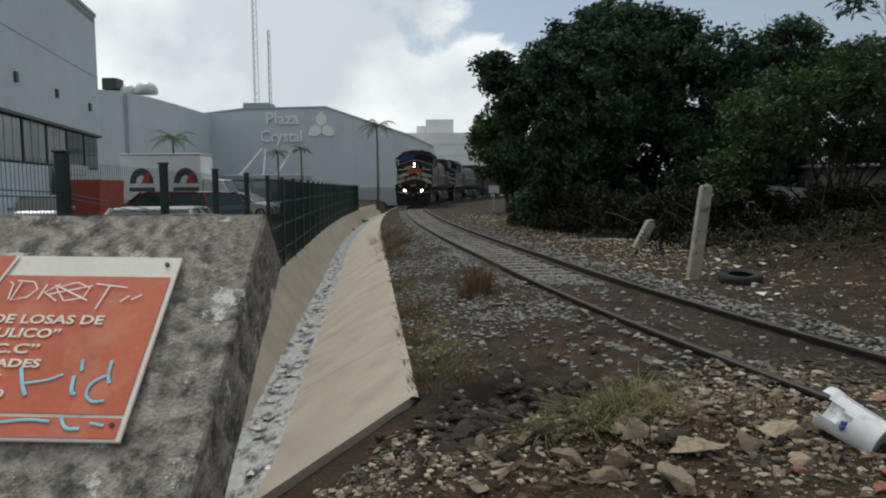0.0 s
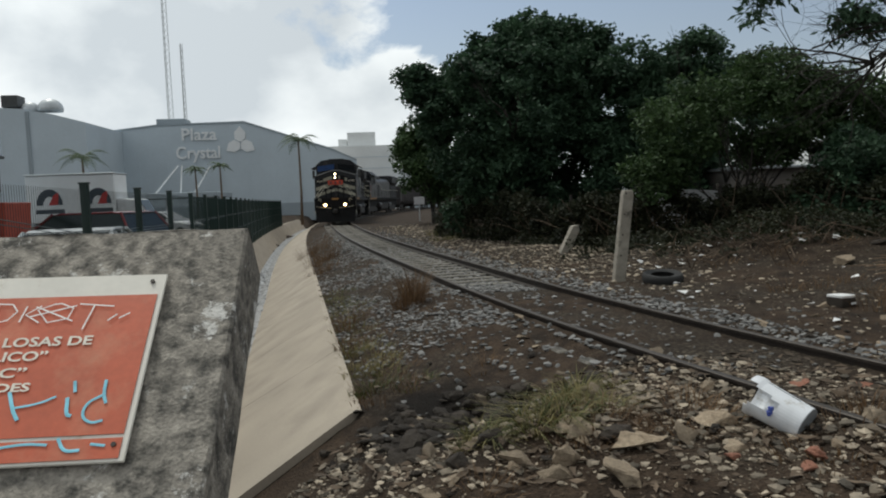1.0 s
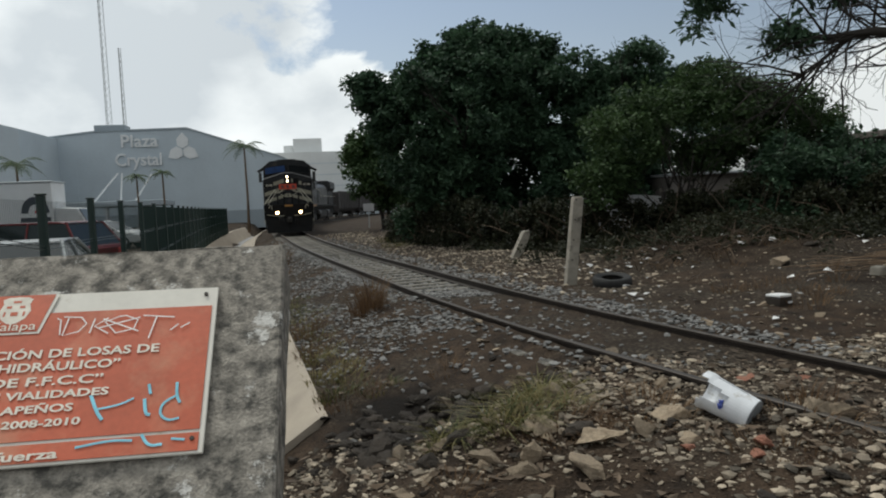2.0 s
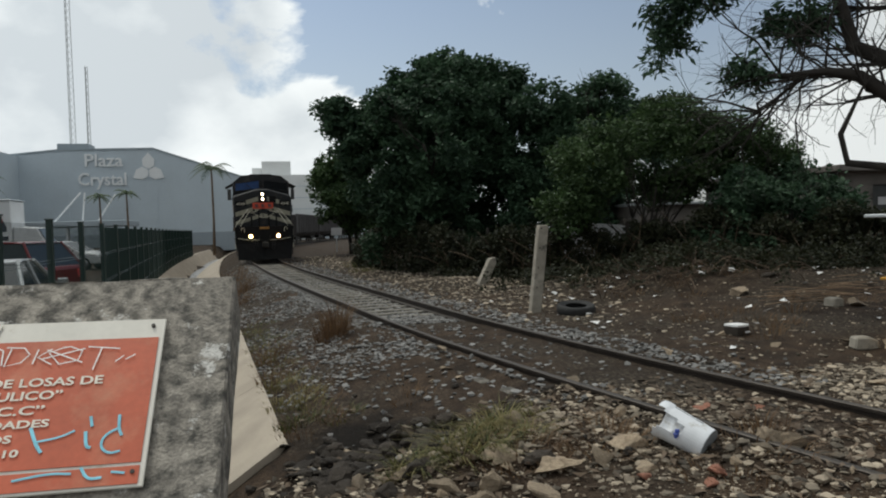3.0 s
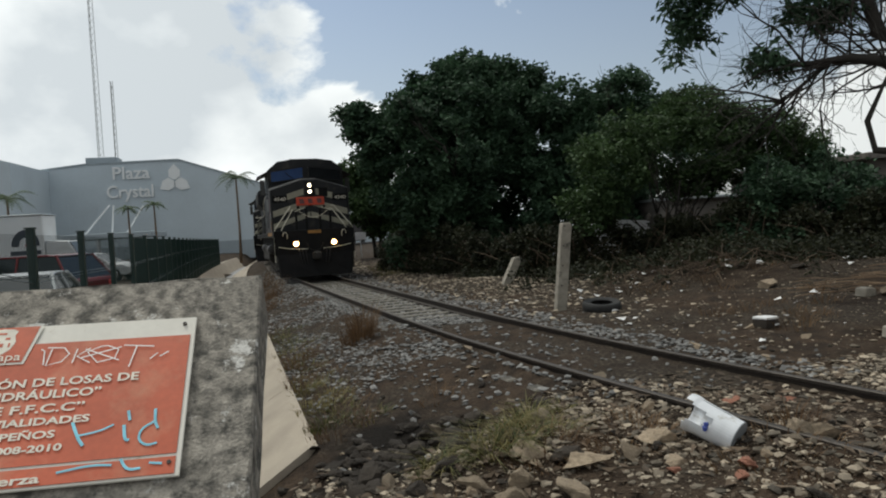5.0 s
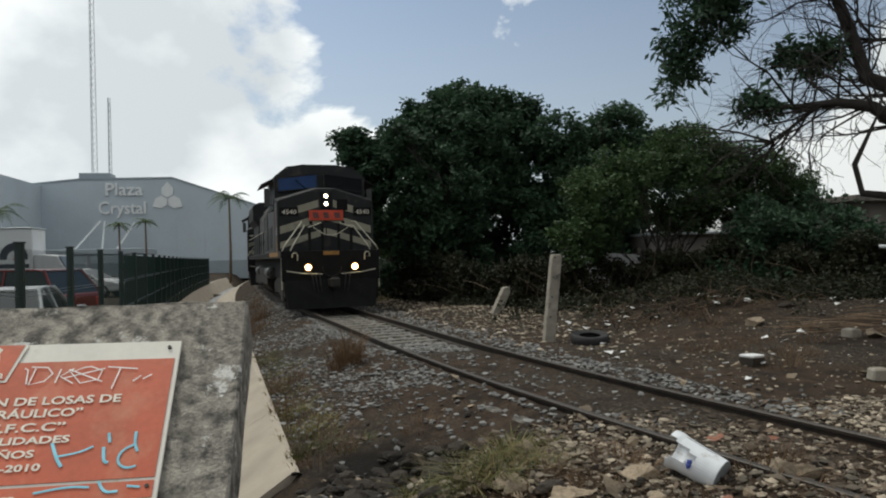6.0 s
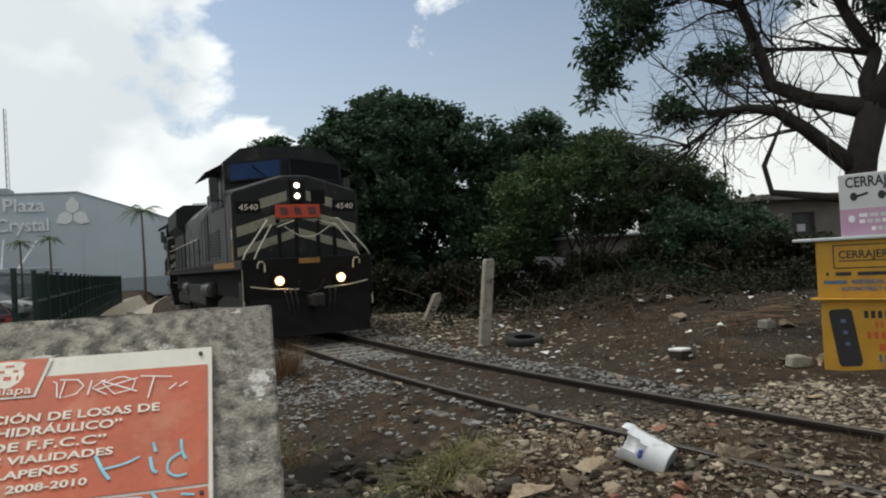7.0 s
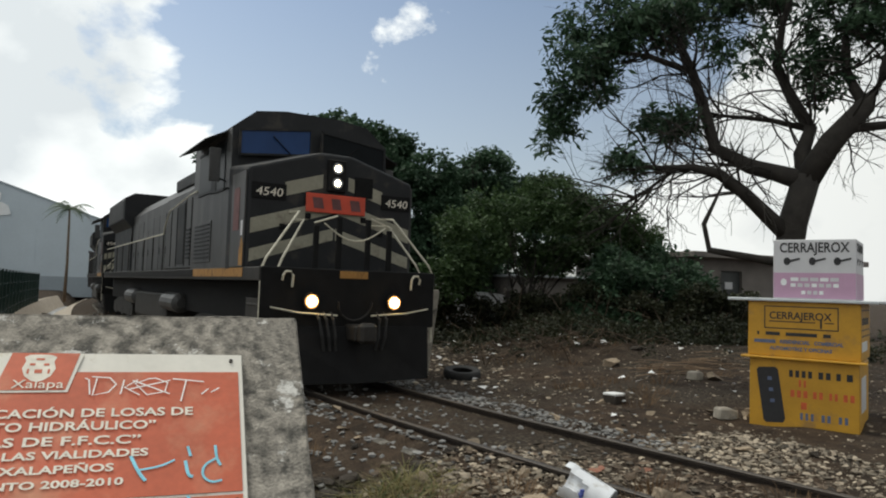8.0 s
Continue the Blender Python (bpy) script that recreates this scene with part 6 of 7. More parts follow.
    # hanging fine twigs
    for p, d in tips[::2]:
        for _ in range(3):
            q = p + Vector((D(0.6), D(0.6), 0))
            pts = [q]
            e = Vector((D(0.5), D(0.5), -1))
            for _ in range(5):
                e = (e + Vector((D(0.5), D(0.5), D(0.2)))).normalized()
                pts.append(pts[-1] + e * rnd.uniform(0.15, 0.3))
            tube(pts, [0.009, 0.008, 0.007, 0.006, 0.005, 0.004], 4, tw)
    part("trunk", bm, M["bark"], root, "dark trunk with crooked limbs", smooth=True)
    part("twig_tangle", tw, M["bark"], root, "tangle of bare twigs", kind="stuff")
    r = np.random.RandomState(3)
    tuft = []
    for x, y, z, a, b, c, n in ((-4.0, 0, 6.3, 0.9, 0.9, 0.9, 46), (-3.5, 0.2, 7.3, 1.3, 1.0, 0.8, 70), (-4.6, 0, 5.4, 0.45, 0.6, 0.8, 26), (-2.3, 0.3, 5.35, 0.7, 0.6, 0.45, 26), (-2.4, 0.5, 7.7, 1.3, 1.0, 0.6, 50), (0.5, 0.4, 6.3, 0.7, 0.6, 0.7, 26), (1.4, 0, 7.6, 1.6, 1.2, 1.1, 90), (2.6, 0, 6.6, 1.0, 1.0, 1.2, 50), (-0.6, 0.5, 8.1, 1.6, 1.0, 0.6, 60), (-3.1, -0.5, 4.3, 0.5, 0.5, 0.3, 12), (-1.0, 0.3, 6.8, 0.9, 0.7, 0.6, 14)):
        d = r.normal(size=(n, 3))
        d /= np.linalg.norm(d, axis=1, keepdims=True)
        tuft.append(np.array([x, y, z]) + d * [a, b, c] * r.uniform(0.3, 1, (n, 1)))
    v, f = leaf_cloud(np.concatenate(tuft), 40, 0.060, 9, 0.20, 0.6, 1.7)
    part("crown", from_arrays("crown", v, f), M["leaf"], root, "loose tufts of dark leaves")


build_bare_tree()


def build_hedge():
    """Old wire fence smothered in creepers, then brush and waste in front of it."""
    r = np.random.RandomState(17)
    line = smooth_curve(np.array([2.6, 4.6, 6.4, 8.1, 11.3, 17.0]), np.array([33.0, 24.6, 20.6, 18.6, 16.4, 14.2]))
    root = thing("overgrown_fence", pose(0, 0, 0), "old fence smothered in dark dusty creepers", "hedge")
    c = []
    for _ in range(1900):
        x = r.uniform(2.6, 17.0)
        y = float(line(x)) + r.normal(0, 0.28)
        h = 1.55 + 0.25 * math.sin(x * 1.9) + 0.2 * math.sin(x * 4.3)
        c.append((x, y, gz(x, y) + h * r.uniform(0.02, 1.0)))
    v, f = leaf_cloud(c, 46, 0.062, 19, 0.17, 0.2)
    part("creepers", from_arrays("creepers", v, f), M["leaf_vine"], root, "dusty brown-green creepers")
    for x in np.arange(2.8, 17, 1.5):
        y = float(line(x))
        z = gz(x, y)
        part("post", tube([(x, y, z - 0.1), (x + 0.05, y, z + 1.6)], 0.05, 6), M["bark"], root)
    br = bmesh.new()
    for _ in range(420):
        x = r.uniform(2.8, 17)
        y = float(line(x)) + r.normal(-0.15, 0.4)
        z = gz(x, y)
        a = Vector((r.normal(0, 0.5), r.normal(0, 0.4), r.uniform(0.2, 1.0)))
        p = Vector((x, y, z + r.uniform(0, 0.9)))
        tube([p, p + a * 0.45 + Vector((0, 0, 0.05)), p + a * 0.9], [0.012, 0.009, 0.005], 4, br)
    part("dead_undergrowth", br, M["brush"], root, "tangled dead stems", kind="stuff")
    # low brush on the waste heaps
    low = thing("low_brush", pose(0, 0, 0), "low dark brush over the waste heaps", "brush", kind="stuff")
    c = []
    for x0, y0, s, n, h in ((8.4, 16.0, 1.3, 150, 0.5), (10.8, 14.6, 1.6, 190, 0.6), (13.0, 13.4, 1.6, 170, 0.7), (6.6, 18.0, 1.0, 90, 0.4), (15.5, 12.6, 1.3, 110, 0.7), (5.2, 21.8, 0.7, 40, 0.3)):
        for _ in range(n):
            x, y = r.normal(x0, s), r.normal(y0, s * 0.45)
            c.append((x, y, gz(x, y) + h * r.rand() ** 1.5))
    v, f = leaf_cloud(c, 26, 0.05, 23, 0.16, 0.1)
    part("leaves", from_arrays("leaves", v, f), M["leaf_vine"], low, kind="stuff")
    br = bmesh.new()
    for _ in range(260):
        x, y = r.uniform(6, 15), r.normal(15.0, 1.0)
        p = Vector((x, y, gz(x, y) + 0.03))
        a = Vector((r.normal(0, 0.6), r.normal(0, 0.3), r.uniform(0.0, 0.5)))
        tube([p, p + a * 0.5 + Vector((0, 0, 0.06)), p + a], [0.014, 0.010, 0.005], 4, br)
    part("branches", br, M["brush"], low, kind="stuff")


build_hedge()


def tufts(name, label, category, mat, spots, seed, blade=0.006):
    """Blades and stalks growing from spots: rows of x, y, radius, height, count, splay."""
    r = np.random.RandomState(seed)
    vs, fs = [], []
    for x0, y0, rad, h, n, sp in spots:
        for _ in range(n):
            a, k = r.uniform(0, 6.28), rad * math.sqrt(r.rand())
            x, y = x0 + k * math.cos(a), y0 + k * math.sin(a)
            z = gz(x, y) - 0.01
            d = np.array([math.cos(a) * sp * r.uniform(0.2, 1.2), math.sin(a) * sp * r.uniform(0.2, 1.2), 1.0])
            hh = h * r.uniform(0.35, 1.1)
            w = blade * r.uniform(0.6, 1.4)
            sx, sy = -math.sin(a + 0.6) * w, math.cos(a + 0.6) * w
            p = np.array([x, y, z])
            b = len(vs)
            for t, wd in ((0, 1.0), (0.55, 0.8), (1.0, 0.1)):
                q = p + d * hh * t * np.array([t, t, 1 - 0.30 * sp * t])
                vs.append((q[0] + sx * wd, q[1] + sy * wd, q[2]))
                vs.append((q[0] - sx * wd, q[1] - sy * wd, q[2]))
            fs += [(b, b + 1, b + 3, b + 2), (b + 2, b + 3, b + 5, b + 4)]
    ob = part(name, from_arrays(name, vs, fs), mat, None)
    return tagged(ob, label, category, kind="stuff")


r0 = random.Random(3)
tufts("grass_tuft", "green grass tuft mixed with dry blades on the rubble", "grass", M["grass"],
      [(r0.gauss(1.15, 0.42), r0.gauss(6.0, 0.20), r0.uniform(0.07, 0.17), r0.uniform(0.14, 0.40), r0.randint(35, 80), r0.uniform(1.1, 2.2)) for _ in range(17)] + [ (-0.75, 9.2, 0.35, 0.16, 160, 1.0), (-0.6, 8.2, 0.25, 0.15, 120, 1.0), (-0.9, 10.4, 0.35, 0.16, 140, 1.0), (3.3, 32.5, 1.3, 0.5, 420, 0.8), (2.6, 28.5, 0.7, 0.3, 160, 0.8)], 5)
tufts("rim_weeds", "low green and brown weeds along the channel rim", "weeds", M["grass"],
      [(float(rim_x(8 + 0.35 * k)) + r0.uniform(0.15, 0.8), 8 + 0.35 * k, 0.28, r0.uniform(0.08, 0.2), 70, 1.1) for k in range(26)], 8, 0.005)
tufts("dry_weeds", "dry reddish-brown weeds beside the ballast", "weeds", M["dry"],
      [(0.15, 12.4, 0.34, 0.62, 360, 0.5), (0.25, 12.7, 0.22, 0.8, 160, 0.4), (-0.9, 12.3, 0.3, 0.45, 120, 0.7), (-0.5, 8.0, 0.5, 0.18, 200, 1.0), (-0.95, 10.8, 0.4, 0.25, 160, 0.9), (-2.2, 25, 0.6, 0.9, 360, 0.5), (-2.0, 22, 0.5, 0.6, 200, 0.5), (-2.9, 30, 0.7, 0.9, 300, 0.5), (1.2, 5.4, 0.4, 0.2, 260, 1.4), (1.9, 5.3, 0.4, 0.2, 240, 1.5), (2.6, 4.4, 0.5, 0.16, 200, 1.3), (3.1, 4.9, 0.25, 0.25, 80, 0.7), (0.2, 4.9, 0.3, 0.15, 120, 1.2), (4.0, 4.2, 0.5, 0.15, 160, 1.3)]
      + [(r0.uniform(5, 14), r0.uniform(9, 15), 0.3, r0.uniform(0.1, 0.35), 50, 0.9) for _ in range(26)] + [(r0.uniform(-0.8, 1.0), r0.uniform(7.5, 14), 0.25, 0.14, 40, 0.9) for _ in range(22)], 6, 0.004)


def build_palm(x, y, z, h, frond, label, seed):
    root = thing("palm_tree", pose(x, y, z), label, "palm", "palms by the mall")
    rnd = random.Random(seed)
    part("trunk", tube([(0, 0, 0), (0.05, 0, h * 0.4), (0.02, 0, h * 0.8), (0, 0, h)], [0.14, 0.10, 0.08, 0.07], 10), M["brush"], root, "slim grey palm trunk", smooth=True)
    for k in range(11):
        a = 2 * math.pi * k / 11 + rnd.uniform(-0.2, 0.2)
        up = rnd.uniform(0.45, 1.15)
        vs, fs = [], []
        pts = []
        for j in range(9):
            t = j / 8
            pts.append(Vector((math.cos(a) * frond * t, math.sin(a) * frond * t, h + frond * (up * t - 1.05 * t * t))))
        for j in range(1, 9):
            for s in (-1, 1):
                for o in (0.0, 0.5):
                    p = pts[j - 1].lerp(pts[j], o)
                    d = (pts[j] - pts[j - 1]).normalized()
                    side = Vector((-math.sin(a), math.cos(a), 0)) * s
                    ln = frond * 0.26 * math.sin(math.pi * min(0.95, 0.15 + (j - 1 + o) / 9))
                    b = len(vs)
                    vs += [(p - d * 0.05)[:], (p + d * 0.05)[:], (p + side * ln + d * ln * 0.5 - Vector((0, 0, ln * 0.45)))[:]]
                    fs.append((b, b + 1, b + 2))
        me = from_arrays("frond", vs, fs)
        part("frond", me, M["leaf_palm"], root)


build_palm(-6.4, 62, 0, 7.3, 2.0, "tall slim palm with drooping fronds by the fence", 1)
build_palm(-21.3, 54, 0, 5.8, 2.0, "short palm behind the white truck", 2)
build_palm(-17.6, 72, 0, 5.6, 1.4, "small palm in front of the mall", 3)
build_palm(-15.2, 72, 0, 5.9, 1.4, "small palm in front of the mall", 4)


# ---- things along the track ----
def build_posts():
    root = thing("concrete_post", pose(4.30, 13.35, gz(4.30, 13.35) - 0.1), "leaning square concrete post beside the track", "post", "concrete posts")
    bm = prism([(-0.11, 0), (0.11, 0), (0.32, 1.80), (0.30, 1.88), (0.13, 1.88), (0.11, 1.80)], -0.09, 0.09, bevel=0.015)
    part("shaft", bm, M["post"], root)
    for z in (0.6, 1.0, 1.4, 1.8):
        part("wire_hole", box(0.06 + 0.105 * z - 0.1, 0.09 + 0.105 * z - 0.1, -0.094, -0.088, z, z + 0.03), M["bolt"], root)
    x, y = 4.86, 19.2
    stump = thing("broken_post", pose(x, y, gz(x, y) - 0.05, 0, 28, 10), "broken concrete post stump leaning over", "post", "concrete posts")
    part("shaft", prism([(-0.13, -0.1), (0.13, -0.1), (0.12, 0.78), (0.02, 0.92), (-0.12, 0.82)], -0.1, 0.1, bevel=0.015), M["post"], stump)


build_posts()


def build_tyre():
    x, y = 4.95, 12.74
    root = thing("old_tyre", pose(x, y, gz(x, y) + 0.10, 6, -4, 20), "old black car tyre lying on the dirt", "tyre")
    bm = bmesh.new()
    R, w = 0.36, 0.10
    prof = [(0.29, -0.07), (0.33, -w), (R, -0.085), (R + 0.02, -0.04), (R + 0.02, 0.04), (R, 0.085), (0.33, w), (0.29, 0.07), (0.215, 0.075), (0.205, 0.055), (0.29, 0.03), (0.29, -0.03), (0.205, -0.055), (0.215, -0.075)]
    n = 32
    rings = [[bm.verts.new((a * math.cos(2 * math.pi * k / n), a * math.sin(2 * math.pi * k / n), b)) for a, b in prof] for k in range(n)]
    for k in range(n):
        u, v = rings[k], rings[(k + 1) % n]
        for j in range(len(prof)):
            bm.faces.new((u[j], v[j], v[(j + 1) % len(prof)], u[(j + 1) % len(prof)]))
    bmesh.ops.recalc_face_normals(bm, faces=bm.faces[:])
    part("carcass", bm, M["rubber"], root, smooth=True)


build_tyre()


def build_bucket():
    """A torn white bucket lying on its side, its mouth up the slope."""
    base = Vector((2.52, 4.74, 0.205))
    d = Vector((-0.24, 0.36, 0.16)).normalized()
    root = thing("bucket", Matrix.Translation(base) @ d.to_track_quat("Z", "Y").to_matrix().to_4x4(), "torn white plastic bucket lying on the rubble", "bucket")
    h, r0, r1, n = 0.44, 0.130, 0.148, 36
    bm = bmesh.new()
    rings = []
    zs = [0, 0.09, 0.18, 0.25, 0.30, 0.34, 0.375, 0.40, h]
    for z in zs:
        r = r0 + (r1 - r0) * z / h + (0.008 if 0.36 < z < 0.405 else 0)
        rings.append([bm.verts.new((r * math.cos(2 * math.pi * k / n), r * math.sin(2 * math.pi * k / n), z)) for k in range(n)])
    for j, (u, v) in enumerate(zip(rings, rings[1:])):
        for k in range(n):
            if (j >= 2 and 1 <= k <= 3) or (j >= 3 and 0 <= k <= 4) or (j >= 6 and (k >= 35 or k <= 5)) or (j >= 7 and 28 <= k) or (j in (1, 2, 3, 4) and k == 9):
                continue
            bm.faces.new((u[k], u[(k + 1) % n], v[(k + 1) % n], v[k]))
    bm.normal_update()
    geo = bmesh.ops.solidify(bm, geom=bm.faces[:], thickness=0.005)
    part("wall", bm, M["white_plastic"], root, "torn white plastic wall", smooth=False)
    # the base faces away from the sun; its shade is painted grey
    part("base", tube([(0, 0, -0.006), (0, 0, 0.012)], [r0 - 0.002, r0 - 0.004], n), M["base_shade"], root, "bucket base with its shade painted in as grey")
    part("paint_mark", tube([(0.137 * math.cos(-0.12 + 0.07 * k), 0.137 * math.sin(-0.12 + 0.07 * k), 0.20 + 0.012 * (k % 3)) for k in range(7)], 0.017, 6), M["blue_paint"], root, "blue paint mark")


build_bucket()


def build_kiosk():
    """Locksmith's booth: x to the right along its front, y into it, origin at the front left foot."""
    a, b = Vector((6.92, 7.345)), Vector((7.60, 6.185))
    d = (b - a).normalized()
    x0, y0 = a
    root = thing("locksmith_kiosk", pose(x0, y0, gz(x0, y0) - 0.06, 0, 0, math.degrees(math.atan2(d.y, d.x))) @ Matrix.Diagonal((0.925, 0.93, 0.95, 1)), "yellow steel locksmith kiosk with painted lettering", "kiosk")
    W, Dp, H1, H = 1.46, 1.35, 1.06, 1.90
    part("lower_body", box(0, W, 0, Dp, 0, H1, 0.012), M["yellow"], root, "yellow painted lower cabinet")
    part("upper_body", box(-0.03, W + 0.02, 0.02, Dp, H1 + 0.03, H, 0.012), M["yellow"], root, "yellow painted upper cabinet")
    part("counter_lip", box(-0.11, W + 0.10, -0.10, 0.10, H1, H1 + 0.03, 0.006), M["yellow"], root)
    part("roof_sheet", box(-0.32, W + 0.25, -0.05, Dp + 0.2, H, H + 0.045, 0.008), M["galv"], root, "grey sheet metal roof")
    yf = 0.0
    yu = 0.02

    def rect(x0, x1, z0, z1, y, mat, name="painted_bar", t=0.004):
        return part(name, box(x0, x1, y - t, y - 0.0005, z0, z1), mat, root)

    # framed title
    for q in ((0.20, 1.20, 1.82, 1.835), (0.20, 1.20, 1.50, 1.515), (0.20, 0.215, 1.50, 1.835), (1.185, 1.20, 1.50, 1.835)):
        rect(*q, yu, M["black_paint"], "title_frame")
    words("CERRAJEROX", 0.15, M["black_paint"], root, pose(0.27, yu - 0.003, 1.645, 90, 0, 0), extrude=0.001, width=0.84, bold=0.003)
    rect(0.27, 0.90, 1.60, 1.615, yu, M["black_paint"], "underline")
    rect(0.96, 0.985, 1.53, 1.66, yu, M["black_paint"], "key_bar")
    rect(1.02, 1.14, 1.60, 1.615, yu, M["black_paint"], "underline")
    for z, xs in ((1.43, [(0.10, 0.13), (0.22, 0.42), (0.50, 0.92), (1.0, 1.10)]), ):
        for u, v in xs:
            rect(u, v, z - 0.03, z + 0.02, yu, M["black_paint"])
    words("RESIDENCIAL   COMERCIAL", 0.070, M["blue_letter"], root, pose(0.42, yu - 0.003, 1.29, 90, 0, 0), extrude=0.001, width=0.84, bold=0.003)
    words("AUTOMOTRIZ Y OFICINAS", 0.070, M["blue_letter"], root, pose(0.28, yu - 0.003, 1.19, 90, 0, 0), extrude=0.001, width=0.84, bold=0.003)
    for u, v in ((0.06, 0.36),):
        rect(u, v, 1.285, 1.335, yu, M["blue_letter"])
    # plain bars for the numbers
    for z, xs, mat in ((0.86, [(0.54, 0.88), (0.93, 1.12), (1.16, 1.25), (1.29, 1.40)], "black_paint"), (0.575, [(0.56, 0.82), (0.86, 1.02), (1.07, 1.21), (1.25, 1.42)], "red_letter"), (0.26, [(0.69, 0.90), (0.97, 1.12), (1.19, 1.34)], "blue_letter"), (0.725, [(0.67, 0.80)], "red_letter"), (0.41, [(0.70, 0.81)], "red_letter")):
        for u, v in xs:
            n = max(1, round((v - u) / 0.08))
            for k in range(n):
                p = u + (v - u) * k / n
                rect(p + 0.012, p + (v - u) / n - 0.022, z - 0.05, z + 0.05, yf, M[mat])
    # painted key fob
    fob = part("painted_key_fob", prism([(0.10, 0.88), (0.13, 0.92), (0.36, 0.94), (0.40, 0.90), (0.50, 0.20), (0.47, 0.14), (0.24, 0.12), (0.20, 0.16)], -0.006, -0.001), M["black_paint"], root)
    for k in range(3):
        part("fob_button", box(0.255 + 0.02 * k, 0.315 + 0.02 * k, -0.009, -0.006, 0.74 - 0.16 * k, 0.79 - 0.16 * k), M["blue_letter"], fob)
    # side panel
    sx = W + 0.02
    for z0, z1 in ((1.80, 1.815), (1.52, 1.535), (1.43, 1.445)):
        part("side_stripe", box(sx, sx + 0.004, 0.1, Dp - 0.1, z0, z1), M["black_paint"], root)
    for k in range(5):
        part("side_bar", box(sx, sx + 0.004, 0.14 + 0.2 * k, 0.28 + 0.2 * k, 1.60, 1.70), M["black_paint"], root)
    part("side_sticker", box(W, W + 0.004, 0.25, 0.95, 0.35, 0.85), M["kiosk_white"], root)
    part("side_sticker", box(sx, sx + 0.004, 0.12, 0.9, 1.22, 1.36), M["facade_light"], root)
    # sign box standing on the roof
    sg = thing("sign_box", root.matrix_basis @ pose(0.32, 0.05, H + 0.046) @ Matrix.Diagonal((0.86, 0.9, 1.06, 1)), "white and pink box sign with key drawings on the kiosk roof", "sign")
    w, dp, h = 1.28, 1.15, 0.82
    part("panel_frame", box(0, w, 0, dp, 0, h, 0.008), M["kiosk_white"], sg)
    part("pink_band", box(0.006, w - 0.006, -0.004, -0.0005, 0.012, 0.36), M["kiosk_pink"], sg)
    part("pink_band", box(w + 0.0005, w + 0.004, 0.006, dp - 0.006, 0.012, 0.36), M["kiosk_pink"], sg)
    words("CERRAJEROX", 0.19, M["black_paint"], sg, pose(0.10, -0.003, 0.645, 90, 0, 0), extrude=0.001, width=1.08, bold=0.004)
    words("CERRAJEROX", 0.16, M["black_paint"], sg, pose(w + 0.003, 0.06, 0.66, 90, 0, 90), extrude=0.001, width=0.95, bold=0.004)
    for x in (0.22, 0.62, 1.00):
        key = part("key_drawing", prism([(x + 0.055 * math.cos(q), 0.52 + 0.055 * math.sin(q)) for q in np.linspace(0, 2 * math.pi, 13)[:-1]], -0.006, -0.001), M["black_paint"], sg)
        part("key_blade", prism([(x + 0.03, 0.505), (x + 0.21, 0.545), (x + 0.205, 0.57), (x + 0.03, 0.535)], -0.006, -0.001), M["black_paint"], key)
    for y in (0.15, 0.5, 0.85):
        key = part("key_drawing", prism([(y + 0.045 * math.cos(q), 0.52 + 0.05 * math.sin(q)) for q in np.linspace(0, 2 * math.pi, 13)[:-1]], w + 0.001, w + 0.006, "x"), M["black_paint"], sg)
        part("key_blade", prism([(y + 0.03, 0.505), (y + 0.18, 0.54), (y + 0.175, 0.565), (y + 0.03, 0.535)], w + 0.001, w + 0.006, "x"), M["black_paint"], key)
    for z, x0, x1, n in ((0.27, 0.28, 1.05, 5), (0.19, 0.28, 1.05, 7), (0.09, 0.45, 0.82, 4)):
        for k in range(n):
            p = x0 + (x1 - x0) * k / n
            part("painted_bar", box(p, p + (x1 - x0) / n - 0.03, -0.0075, -0.0045, z - 0.025, z + 0.025), M["kiosk_white"] if k % 3 else M["sign_white"], sg)
    part("round_mark", prism([(0.17 + 0.05 * math.cos(q), 0.23 + 0.05 * math.sin(q)) for q in np.linspace(0, 2 * math.pi, 13)[:-1]], -0.0075, -0.0045), M["sign_white"], sg)


build_kiosk()


